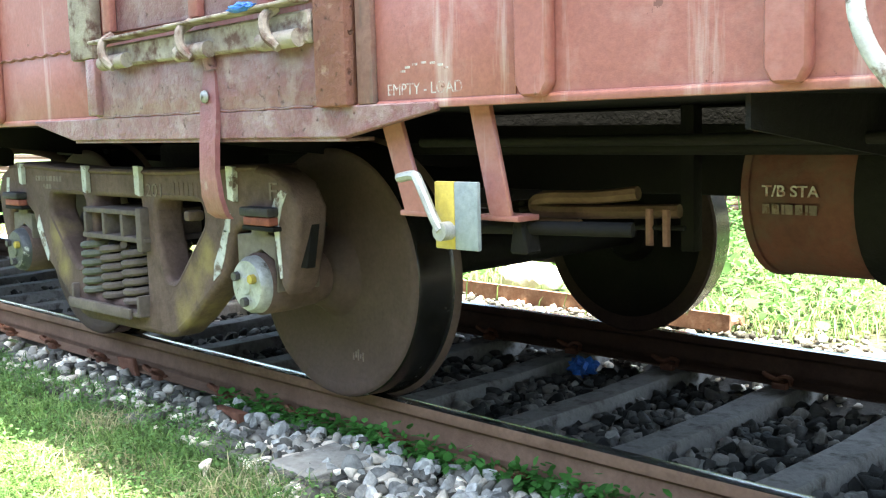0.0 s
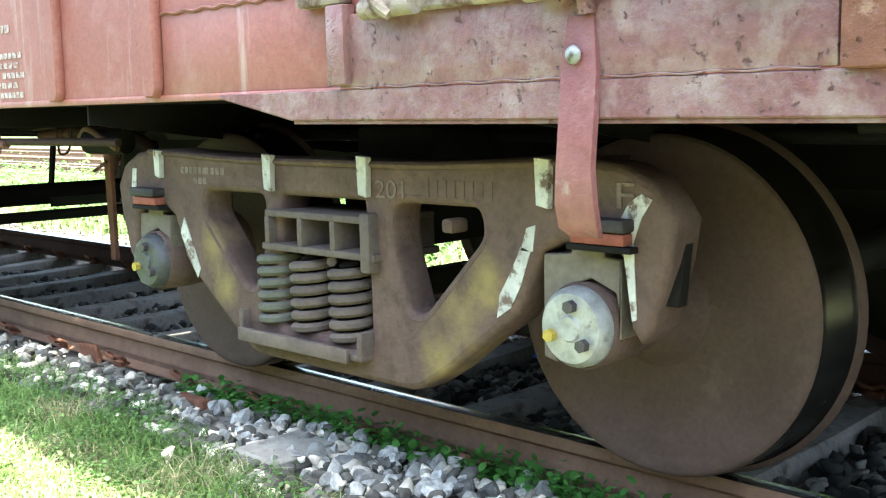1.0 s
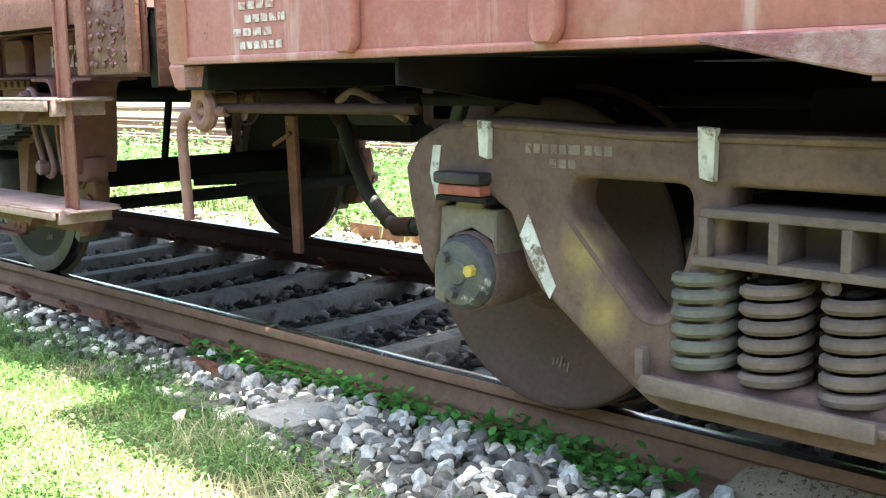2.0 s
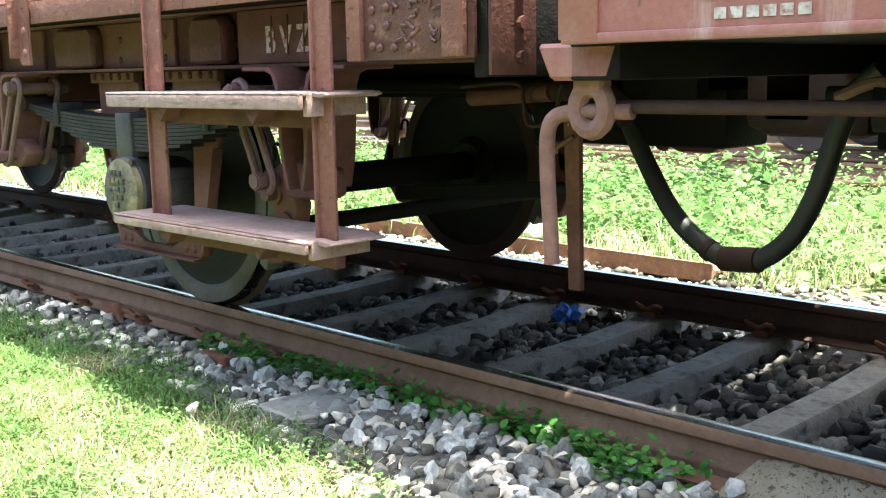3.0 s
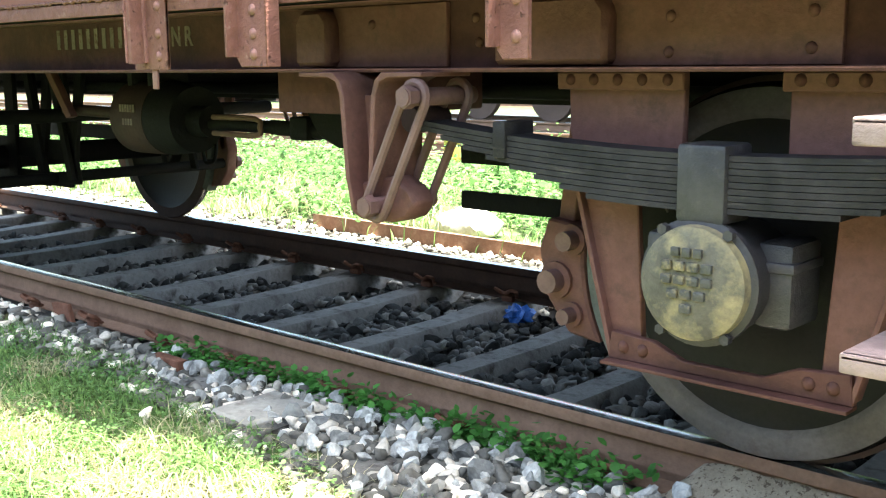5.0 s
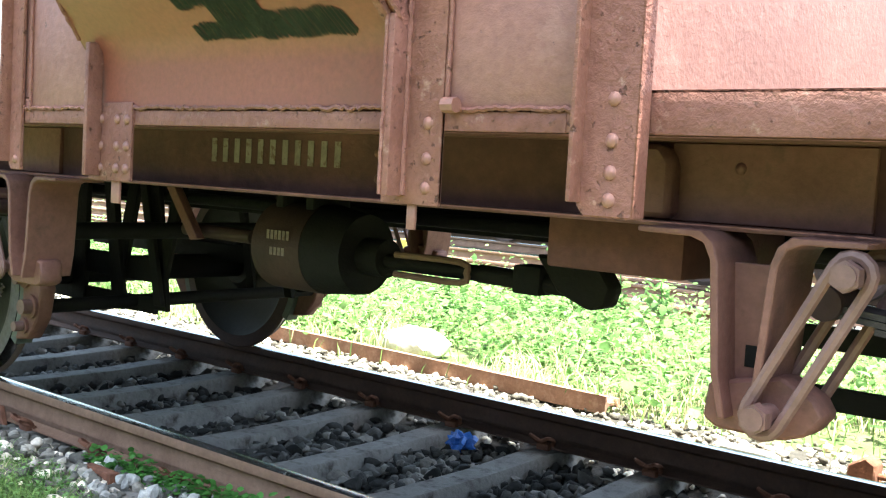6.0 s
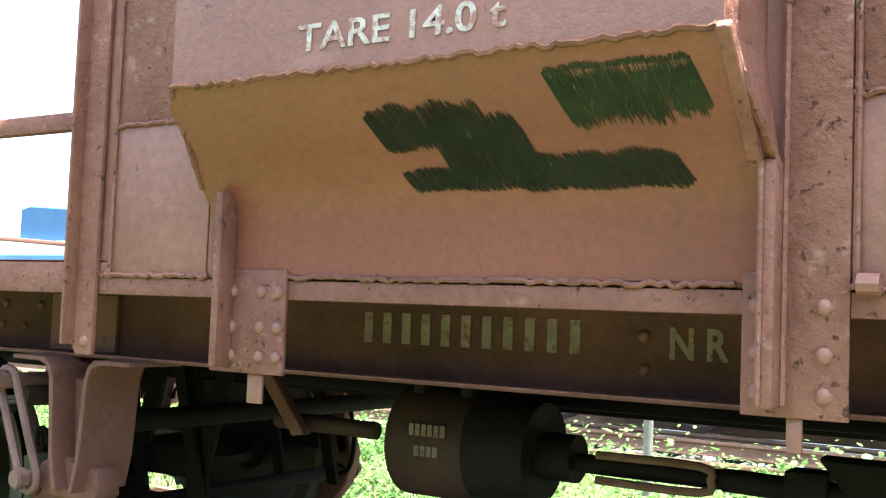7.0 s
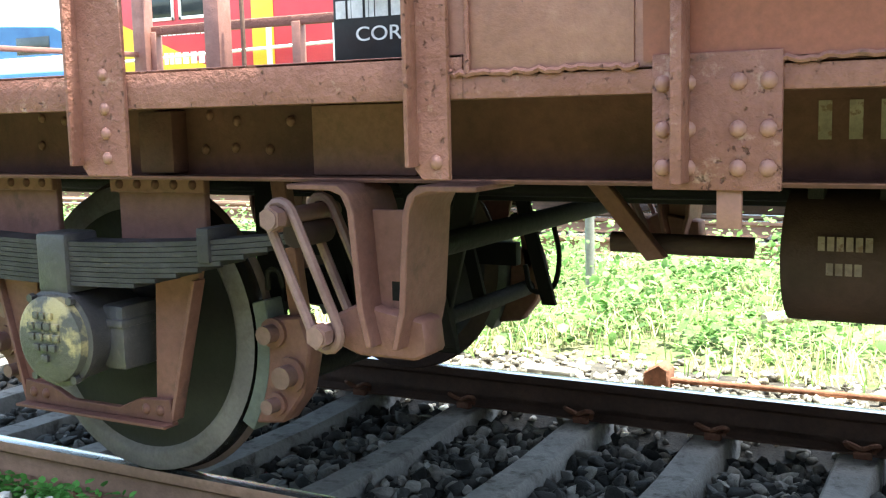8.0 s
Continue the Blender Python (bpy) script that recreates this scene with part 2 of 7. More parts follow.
M["sack"] = surface("white_sack", (0.62, 0.60, 0.52), (0.78, 0.76, 0.66), 10, 0.8, bump=0.4, grain=40)
M["black"] = surface("black_gloss_paint", (0.012, 0.014, 0.016), (0.025, 0.028, 0.032), 4, 0.4, bump=0.1, grain=40)
M["loco_red"] = surface("red_loco_paint", (0.48, 0.03, 0.045), (0.58, 0.05, 0.06), 1.5, 0.4, bump=0.05)
M["loco_yellow"] = surface("yellow_loco_paint", (0.75, 0.42, 0.02), (0.82, 0.50, 0.04), 1.5, 0.4, bump=0.05)
M["loco_blue"] = surface("blue_loco_paint", (0.03, 0.10, 0.26), (0.05, 0.15, 0.34), 1.5, 0.4, bump=0.05)
M["cream"] = surface("cream_loco_paint", (0.68, 0.66, 0.60), (0.78, 0.76, 0.70), 2, 0.5, bump=0.05)
M["glass"] = surface("dark_window_glass", (0.02, 0.025, 0.03), (0.04, 0.045, 0.05), 2, 0.08, bump=0)
M["grey_wagon"] = surface("grey_wagon_paint", (0.20, 0.19, 0.18), (0.32, 0.31, 0.29), 2, 0.7, bump=0.3)


def leaf_material(name, low, high, spread):
    m = surface(name, low, high, 6.0, 0.6, bump=0.0, island=spread)
    b = m.node_tree.nodes["Principled BSDF"]
    tr = m.node_tree.nodes.new("ShaderNodeBsdfTranslucent")
    mx = m.node_tree.nodes.new("ShaderNodeMixShader")
    mx.inputs[0].default_value = 0.45
    link = b.inputs["Base Color"].links[0].from_socket
    out = m.node_tree.nodes["Material Output"]
    m.node_tree.links.new(link, tr.inputs[0])
    m.node_tree.links.new(b.outputs[0], mx.inputs[1])
    m.node_tree.links.new(tr.outputs[0], mx.inputs[2])
    m.node_tree.links.new(mx.outputs[0], out.inputs[0])
    return m


M["grass"] = leaf_material("grass_blade", (0.12, 0.22, 0.06), (0.23, 0.34, 0.11), 0.5)
# straw colour of dry grass, also used for sun glare on the far weeds
M["dry_bright_grass"] = leaf_material("dry_bright_grass_blade", (0.40, 0.36, 0.20), (0.58, 0.53, 0.34), 0.4)
M["weed"] = leaf_material("weed_leaf", (0.11, 0.22, 0.065), (0.20, 0.33, 0.11), 0.5)
M["clover"] = leaf_material("creeper_leaf", (0.08, 0.23, 0.045), (0.13, 0.31, 0.07), 0.4)


# ---- mesh helpers ----
ORIGIN = {}


def thing(name, at, label, category, group="", kind=""):
    """An Empty at the thing's base; its parts are given in scene places and stored about that base."""
    ob = new(name)
    ob.empty_display_size = 0.2
    ob.matrix_basis = Matrix.Translation(at)
    ORIGIN[ob.name] = Vector(at)
    return tagged(ob, label, category, group, kind)


def finish(bm, smooth):
    bmesh.ops.recalc_face_normals(bm, faces=bm.faces)
    me = bpy.data.meshes.new("m")
    bm.to_mesh(me)
    bm.free()
    if smooth:
        me.shade_smooth()
        me.set_sharp_from_angle(angle=radians(38))
    return me


def part(name, bm, material, parent=None, label="", smooth=True):
    """One mesh under a thing or a part, built in scene places."""
    if isinstance(bm, bpy.types.Mesh):
        me = bm
    else:
        me = finish(bm, smooth)
    me.name = name
    o = ORIGIN[parent.name] if parent else Vector((0, 0, 0))
    me.transform(Matrix.Translation(-o))
    if not me.materials:
        me.materials.append(material)
    ob = new(name, me)
    if parent:
        ob.parent = parent
        ORIGIN[ob.name] = o
    else:
        ORIGIN[ob.name] = Vector((0, 0, 0))
    return tagged(ob, label)


def box(bm, x0, x1, y0, y1, z0, z1, bevel=0.004):
    r = bmesh.ops.create_cube(bm, size=1.0, matrix=Matrix.LocRotScale(((x0 + x1) / 2, (y0 + y1) / 2, (z0 + z1) / 2), None, (abs(x1 - x0), abs(y1 - y0), abs(z1 - z0))))
    if bevel:
        edges = list({e for v in r["verts"] for e in v.link_edges})
        bmesh.ops.bevel(bm, geom=edges, offset=min(bevel, 0.3 * min(abs(x1 - x0), abs(y1 - y0), abs(z1 - z0))), segments=2, affect="EDGES", profile=0.5)
    return bm


def B(x0, x1, y0, y1, z0, z1, bevel=0.004):
    return box(bmesh.new(), x0, x1, y0, y1, z0, z1, bevel)


def prism(bm, pts, y0, y1, bevel=0.004, axis="y"):
    """A plate: an outline in x and z (or y and z for axis x), from y0 to y1."""
    put = (lambda a, b, c: (a, c, b)) if axis == "y" else (lambda a, b, c: (c, a, b))
    v0 = [bm.verts.new(put(a, b, y0)) for a, b in pts]
    v1 = [bm.verts.new(put(a, b, y1)) for a, b in pts]
    n = len(pts)
    faces = [bm.faces.new(v0), bm.faces.new(v1[::-1])] + [bm.faces.new((v0[i], v0[(i + 1) % n], v1[(i + 1) % n], v1[i])) for i in range(n)]
    bmesh.ops.recalc_face_normals(bm, faces=faces)
    if bevel:
        edges = list({e for f in faces for e in f.edges})
        bmesh.ops.bevel(bm, geom=edges, offset=bevel, segments=1, affect="EDGES", clamp_overlap=True)
    return bm


def P(pts, y0, y1, bevel=0.004, axis="y"):
    return prism(bmesh.new(), pts, y0, y1, bevel, axis)


def rod(bm, a, b, r, n=14, r2=None):
    a, b = Vector(a), Vector(b)
    m = Matrix.Translation((a + b) / 2) @ (b - a).to_track_quat("Z", "Y").to_matrix().to_4x4()
    bmesh.ops.create_cone(bm, cap_ends=True, segments=n, radius1=r, radius2=r if r2 is None else r2, depth=(b - a).length, matrix=m)
    return bm


def R(a, b, r, n=14, r2=None):
    return rod(bmesh.new(), a, b, r, n, r2)


def tube(bm, pts, r, n=10, caps=True, closed=False):
    """A round bar swept along points."""
    pts = [Vector(p) for p in pts]
    k = len(pts)
    rings, up = [], None
    for i, p in enumerate(pts):
        if closed:
            d = (pts[(i + 1) % k] - pts[i - 1]).normalized()
        else:
            d = (pts[min(i + 1, k - 1)] - pts[max(i - 1, 0)]).normalized()
        if up is None:
            up = Vector((0, 0, 1)) if abs(d.z) < 0.9 else Vector((1, 0, 0))
        side = d.cross(up).normalized()
        up = side.cross(d).normalized()
        rings.append([bm.verts.new(p + side * (math.cos(2 * math.pi * j / n) * r) + up * (math.sin(2 * math.pi * j / n) * r)) for j in range(n)])
    for i in range(k if closed else k - 1):
        q, w = rings[i], rings[(i + 1) % k]
        for j in range(n):
            bm.faces.new((q[j], q[(j + 1) % n], w[(j + 1) % n], w[j]))
    if caps and not closed:
        bm.faces.new(rings[0][::-1])
        bm.faces.new(rings[-1])
    return bm


def T(pts, r, n=10, closed=False):
    return tube(bmesh.new(), pts, r, n, True, closed)


def smooth_path(pts, steps=6):
    """Catmull-Rom points through the given ones."""
    pts = [Vector(p) for p in pts]
    ext = [pts[0] * 2 - pts[1]] + pts + [pts[-1] * 2 - pts[-2]]
    out = []
    for i in range(1, len(ext) - 2):
        a, b, c, d = ext[i - 1:i + 3]
        for j in range(steps):
            t = j / steps
            out.append(0.5 * (2 * b + (c - a) * t + (2 * a - 5 * b + 4 * c - d) * t * t + (3 * b - a - 3 * c + d) * t ** 3))
    return out + [pts[-1]]


def lathe(bm, profile, centre, n=48):
    """A turned body about an axle along y: profile of (y, radius)."""
    c = Vector(centre)
    rings = []
    for y, r in profile:
        if r < 1e-5:
            rings.append([bm.verts.new(c + Vector((0, y, 0)))])
        else:
            rings.append([bm.verts.new(c + Vector((math.cos(2 * math.pi * j / n) * r, y, math.sin(2 * math.pi * j / n) * r))) for j in range(n)])
    for q, w in zip(rings, rings[1:]):
        for j in range(n):
            k = (j + 1) % n
            if len(q) == 1 and len(w) == 1:
                break
            if len(q) == 1:
                bm.faces.new((q[0], w[k], w[j]))
            elif len(w) == 1:
                bm.faces.new((q[j], q[k], w[0]))
            else:
                bm.faces.new((q[j], q[k], w[k], w[j]))
    return bm


def casting(outline, holes, y_mid, half, bevel):
    """A cast plate with rounded edges and holes, its outline in x and z."""
    cu = bpy.data.curves.new("casting", "CURVE")
    cu.dimensions, cu.fill_mode = "2D", "BOTH"
    cu.extrude, cu.bevel_depth, cu.bevel_resolution = max(half - bevel, 0.0), bevel, 2
    for loop in [outline, *holes]:
        sp = cu.splines.new("POLY")
        sp.points.add(len(loop) - 1)
        for p, (x, z) in zip(sp.points, loop):
            p.co = (x, z, 0, 1)
        sp.use_cyclic_u = True
    ob = bpy.data.objects.new("casting", cu)
    me = bpy.data.meshes.new_from_object(ob)
    bpy.data.objects.remove(ob)
    me.materials.clear()
    me.transform(Matrix.Translation((0, y_mid, 0)) @ Matrix.Rotation(radians(90), 4, "X"))
    me.shade_smooth()
    me.set_sharp_from_angle(angle=radians(40))
    return me


def rounded(pts, r, n=4):
    """The outline with its corners rounded by about r."""
    out, k = [], len(pts)
    for i in range(k):
        a, b, c = Vector(pts[i - 1]), Vector(pts[i]), Vector(pts[(i + 1) % k])
        u, w = (a - b), (c - b)
        d = min(r, 0.45 * u.length, 0.45 * w.length)
        p, q = b + u.normalized() * d, b + w.normalized() * d
        for j in range(n + 1):
            t = j / n
            s = p * (1 - t) ** 2 + b * 2 * t * (1 - t) + q * t * t
            out.append((s.x, s.y))
    return out


def lettering(body, size, at, width=None, turn=0, extrude=0.001, bold=0.0):
    """Painted letters facing the camera's side, their lower left at the place given."""
    cu = bpy.data.curves.new("letters", "FONT")
    cu.body, cu.size, cu.extrude, cu.offset = body, size, extrude, bold
    ob = bpy.data.objects.new("letters", cu)
    me = bpy.data.meshes.new_from_object(ob)
    bpy.data.objects.remove(ob)
    me.materials.clear()
    co = np.zeros(len(me.vertices) * 3)
    me.vertices.foreach_get("co", co)
    co = co.reshape(-1, 3)
    sx = width / (co[:, 0].max() - co[:, 0].min()) if width else 1.0
    me.transform(Matrix.Translation(at) @ Matrix.Rotation(radians(turn), 4, "Y") @ Matrix.Rotation(radians(90), 4, "X") @ Matrix.Diagonal((sx, 1, 1, 1)) @ Matrix.Translation((-co[:, 0].min(), -co[:, 1].min(), 0)))
    return me


def bars(x0, z0, widths, height, y, gap=0.25):
    """A row of plain bars in place of characters."""
    bm = bmesh.new()
    x = x0
    for w in widths:
        box(bm, x, x + w * (1 - gap), y - 0.0015, y, z0, z0 + height, 0)
        x += w
    return bm


def rivet(bm, x, y, z, r=0.013):
    m = Matrix.LocRotScale((x, y, z), None, (1, 0.6, 1))
    bmesh.ops.create_uvsphere(bm, u_segments=8, v_segments=5, radius=r, matrix=m)
    return bm


def rivets(name, places, material, parent, r=0.013):
    """Rivet heads, each a part of its own on one shared mesh."""
    me = finish(rivet(bmesh.new(), 0, 0, 0, r), True)
    me.name = name
    me.materials.append(material)
    for x, y, z in places:
        ob = new(name, me)
        ob.parent = parent
        ob.location = Vector((x, y, z)) - ORIGIN[parent.name]
        ORIGIN[ob.name] = ORIGIN[parent.name]




# ---- ground ----
FAR = 1.743          # the far rail; a place y on the near side lies at FAR - y on the far side
TOP = 0.2            # rail head
rng = np.random.default_rng(7)


def ground_height(x, y):
    n = noise.noise(Vector((x * 0.7, y * 0.9, 0.3)))
    bed = -0.085 + 0.012 * noise.noise(Vector((x * 3, y * 3, 1)))
    if -0.05 < y < FAR + 0.05:
        return bed
    if y <= -0.05:
        return bed + min(1, (-0.05 - y) / 0.06) * (0.108 + 0.02 * n) - max(0, -1.5 - y) * 0.02
    if y < 7.6:
        return bed + min(1, (y - FAR - 0.05) / 0.15) * (0.07 + 0.02 * n)
    return -0.03 + 0.02 * n


def build_ground():
    xs = np.concatenate([[-900, -400, -180, -90, -50, -35], np.arange(-28, 6.01, 0.35), [9, 15, 30, 80, 250, 900]])
    ys = np.concatenate([[-900, -300, -90, -30, -12, -6, -4, -3], np.arange(-2.4, 3.01, 0.12), np.arange(3.4, 9.1, 0.5), [11, 14, 20, 35, 80, 250, 900]])
    verts = [(x, y, ground_height(x, y)) for y in ys for x in xs]
    nx = len(xs)
    faces = [(j * nx + i, j * nx + i + 1, (j + 1) * nx + i + 1, (j + 1) * nx + i) for j in range(len(ys) - 1) for i in range(nx - 1)]
    me = bpy.data.meshes.new("ground")
    me.from_pydata([tuple(map(float, v)) for v in verts], [], faces)
    me.materials.append(M["earth"])
    me.materials.append(M["ballast_bed"])
    for f, p in zip(faces, me.polygons):
        y = (verts[f[0]][1] + verts[f[2]][1]) / 2
        x = verts[f[0]][0]
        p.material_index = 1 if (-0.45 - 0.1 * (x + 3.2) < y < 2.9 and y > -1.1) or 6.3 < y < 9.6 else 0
    me.shade_smooth()
    return tagged(new("ground", me), "trackside earth with patches of grass and stone dust", "ground", kind="structure")


GROUND = build_ground()


# ---- rails and sleepers ----
def rail_profile():
    half = [(0.0, 0.0), (0.07, 0.0), (0.07, 0.008), (0.02, 0.024), (0.010, 0.045), (0.009, 0.115), (0.018, 0.126), (0.034, 0.132), (0.035, 0.158), (0.029, 0.168), (0.012, 0.172), (0.0, 0.1725)]
    return half + [(-a, b) for a, b in half[-2:0:-1]]


def rail(name, y, x0, x1, base, side, label, parts=False):
    prof = rail_profile()
    n = len(prof)
    if not parts:
        bm = bmesh.new()
        rings = [[bm.verts.new((x, y + a, base + b)) for a, b in prof] for x in (x0, x1)]
        for i in range(n):
            f = bm.faces.new((rings[0][i], rings[0][(i + 1) % n], rings[1][(i + 1) % n], rings[1][i]))
            f.material_index = 1 if (prof[i][1] + prof[(i + 1) % n][1]) / 2 > 0.167 else 0
        bm.faces.new(rings[0])
        bm.faces.new(rings[1][::-1])
        me = finish(bm, True)
        me.materials.append(side)
        me.materials.append(M["rail_top"])
        return tagged(new(name, me), label, "rail")
    t = thing(name, ((x0 + x1) / 2, y, base), label, "rail")
    half = prof[:n // 2 + 1]
    for pname, lo, hi in (("rail_foot", 0, 4), ("rail_web", 3, 7), ("rail_head", 6, len(half) - 1)):
        seg = half[lo:hi + 1]
        loop = seg + [(-a, b) for a, b in seg[::-1] if a > 0]
        bm = bmesh.new()
        rings = [[bm.verts.new((x, y + a, base + b)) for a, b in loop] for x in (x0, x1)]
        k = len(loop)
        for i in range(k):
            f = bm.faces.new((rings[0][i], rings[0][(i + 1) % k], rings[1][(i + 1) % k], rings[1][i]))
            f.material_index = 1 if (loop[i][1] + loop[(i + 1) % k][1]) / 2 > 0.167 else 0
        bm.faces.new(rings[0])
        bm.faces.new(rings[1][::-1])
        me = finish(bm, True)
        me.materials.append(side)
        me.materials.append(M["rail_top"])
        part(pname, me, side, t, "rail head, polished on top" if pname == "rail_head" else "")
    return t


BASE = TOP - 0.1725
rail("rail", 0.0, -75, 14, BASE, M["rail"], "rusty steel running rail with a polished head on concrete sleepers", True)
rail("rail", FAR, -75, 14, BASE, M["rail_far"], "rusty running rail coloured darker for the train's shade, with a bright polished head", True)
for y in (7.0, 7.0 + FAR):
    rail("rail", y, -75, 14, BASE - 0.02, M["rail"], "distant running rail of the next track")

SLEEPERS = [-1.72 + 0.593 * k for k in range(-42, 9)]


def sleeper_mesh():
    bm = bmesh.new()
    # a tapered concrete beam, waisted at the middle
    ys = [-0.56, -0.54, -0.1, 0.25, 0.6, FAR - 0.6, FAR - 0.25, FAR + 0.1, FAR + 0.50, FAR + 0.52]
    tops = [0.025, 0.04, 0.026, 0.018, 0.004, 0.004, 0.018, 0.024, -0.005, -0.02]
    wide = [0.070, 0.075, 0.078, 0.075, 0.070, 0.070, 0.075, 0.078, 0.075, 0.070]
    rings = []
    for y, t, w in zip(ys, tops, wide):
        rings.append([bm.verts.new(p) for p in ((-w - 0.035, y, -0.19), (-w - 0.006, y, t - 0.012), (-w + 0.006, y, t), (w - 0.006, y, t), (w + 0.006, y, t - 0.012), (w + 0.035, y, -0.19))])
    for a, b in zip(rings, rings[1:]):
        for i in range(6):
            bm.faces.new((a[i], a[(i + 1) % 6], b[(i + 1) % 6], b[i]))
    bm.faces.new(rings[0])
    bm.faces.new(rings[-1])
    me = finish(bm, True)
    me.name = "sleeper"
    me.materials.append(M["concrete"])
    return me


SLEEPER = sleeper_mesh()


def clip_mesh():
    """A bent spring clip that holds the rail foot."""
    pts = smooth_path([(-0.05, 0.0, 0.012), (0.0, 0.005, 0.02), (0.05, 0.012, 0.03), (0.065, 0.04, 0.055), (0.045, 0.065, 0.06), (0.0, 0.05, 0.04),
                       (-0.045, 0.065, 0.06), (-0.065, 0.04, 0.05), (-0.05, 0.015, 0.028)], 4)
    bm = tube(bmesh.new(), pts, 0.010, 7)
    box(bm, -0.035, 0.035, 0.0, 0.035, -0.012, 0.022, 0.005)
    me = finish(bm, True)
    me.name = "rail_clip"
    me.materials.append(M["rust"])
    return me


CLIP = clip_mesh()
for i, x in enumerate(SLEEPERS):
    ob = tagged(new("sleeper", SLEEPER), "weathered grey concrete sleeper bedded in ballast", "sleeper", "sleepers under the track")
    ob.matrix_basis = pose(x, 0, 0, 0, 0, random.uniform(-0.6, 0.6))
    if x > -16:
        for y, turn in ((0.062, 0), (-0.062, 180), (FAR - 0.062, 180), (FAR + 0.062, 0)):
            c = tagged(new("rail_clip", CLIP), "rusty bent spring clip holding the rail foot", "rail clip", "clips along the rails")
            c.matrix_basis = pose(x, y, BASE + 0.002, 0, 0, turn + random.uniform(-4, 4))


M["stone_single"] = surface("crushed_stone_piece", (0.20, 0.193, 0.185), (0.52, 0.50, 0.465), 0.9, 0.85, bump=0.5, grain=3.0, object_random=0.68)


# ---- ballast ----
def icosphere(sub):
    bm = bmesh.new()
    bmesh.ops.create_icosphere(bm, subdivisions=sub, radius=1.0)
    v = np.array([p.co[:] for p in bm.verts])
    f = np.array([[q.index for q in p.verts] for p in bm.faces])
    bm.free()
    return v, f


def rock_shapes(sub, count):
    v, f = icosphere(sub)
    out = []
    for k in range(count):
        g = v.copy()
        for _ in range(13):       # chop flat faces off, as crushed stone has
            d = rng.normal(size=3)
            d /= np.linalg.norm(d)
            cut = rng.uniform(0.34, 0.62)
            over = np.maximum(g @ d - cut, 0)
            g -= over[:, None] * d
        g *= rng.uniform(1.0, 1.75, 3)
        out.append(g + rng.normal(size=g.shape) * 0.015)
    return out, f


def turns(n):
    q = rng.normal(size=(n, 4))
    q /= np.linalg.norm(q, axis=1)[:, None]
    w, x, y, z = q.T
    return np.stack([1 - 2 * (y * y + z * z), 2 * (x * y - z * w), 2 * (x * z + y * w), 2 * (x * y + z * w), 1 - 2 * (x * x + z * z), 2 * (y * z - x * w),
                     2 * (x * z - y * w), 2 * (y * z + x * w), 1 - 2 * (x * x + y * y)], 1).reshape(n, 3, 3)


def joined(name, verts, faces, material, label, category):
    me = bpy.data.meshes.new(name)
    me.vertices.add(len(verts))
    me.vertices.foreach_set("co", verts.astype(np.float32).ravel())
    k = faces.shape[1]
    me.loops.add(faces.size)
    me.loops.foreach_set("vertex_index", faces.astype(np.int32).ravel())
    me.polygons.add(len(faces))
    me.polygons.foreach_set("loop_start", np.arange(0, faces.size, k, dtype=np.int32))
    me.update(calc_edges=True)
    me.validate()
    me.materials.append(material)
    return tagged(new(name, me), label, category, kind="stuff")


def scatter_rocks(places, sizes, sub, name, label, material="stone"):
    shapes, f = rock_shapes(sub, 14)
    n = len(places)
    kind = rng.integers(0, len(shapes), n)
    v = np.stack(shapes)[kind] * sizes[:, None, None]
    v = np.einsum("nij,nvj->nvi", turns(n), v)
    v[:, :, 2] *= 0.8
    v += places[:, None, :]
    faces = f[None] + (np.arange(n) * v.shape[1])[:, None, None]
    return joined(name, v.reshape(-1, 3), faces.reshape(-1, 3), M[material], label, "ballast")


def picked_stones():
    """The larger stones nearest the camera, each an object of its own."""
    shapes, f = rock_shapes(2, 12)
    meshes = []
    for k, g in enumerate(shapes):
        me = bpy.data.meshes.new("stone")
        me.from_pydata(g.tolist(), [], f.tolist())
        me.materials.append(M["stone_single"])
        meshes.append(me)
    for k in range(290):
        x, y = rng.uniform(-3.9, -1.2), rng.uniform(-0.85, -0.085)
        if y < grass_edge(x) + 0.02:
            continue
        r = rng.uniform(0.020, 0.038)
        ob = new("stone", meshes[k % 12])
        ob.parent = GROUND
        ob.matrix_basis = Matrix.LocRotScale((x, y, ground_height(x, y) + 0.022 + r * 0.3), Euler(rng.uniform(0, 6.28, 3)), (r, r, r * 0.9))


SX = np.array(SLEEPERS)


def off_sleeper(p):
    d = np.abs(p[:, 0][:, None] - SX[None]).min(1)
    return (d > 0.105) | (rng.random(len(p)) < 0.08)


def grass_edge(x):
    """The edge of the grass beside the stones."""
    return np.interp(x, [-30, -6.5, -4.7, -3.9, -3.3, -2.4, -1.7, -0.8, 2], [-0.42, -0.40, -0.42, -0.36, -0.50, -0.66, -0.84, -1.15, -1.6])


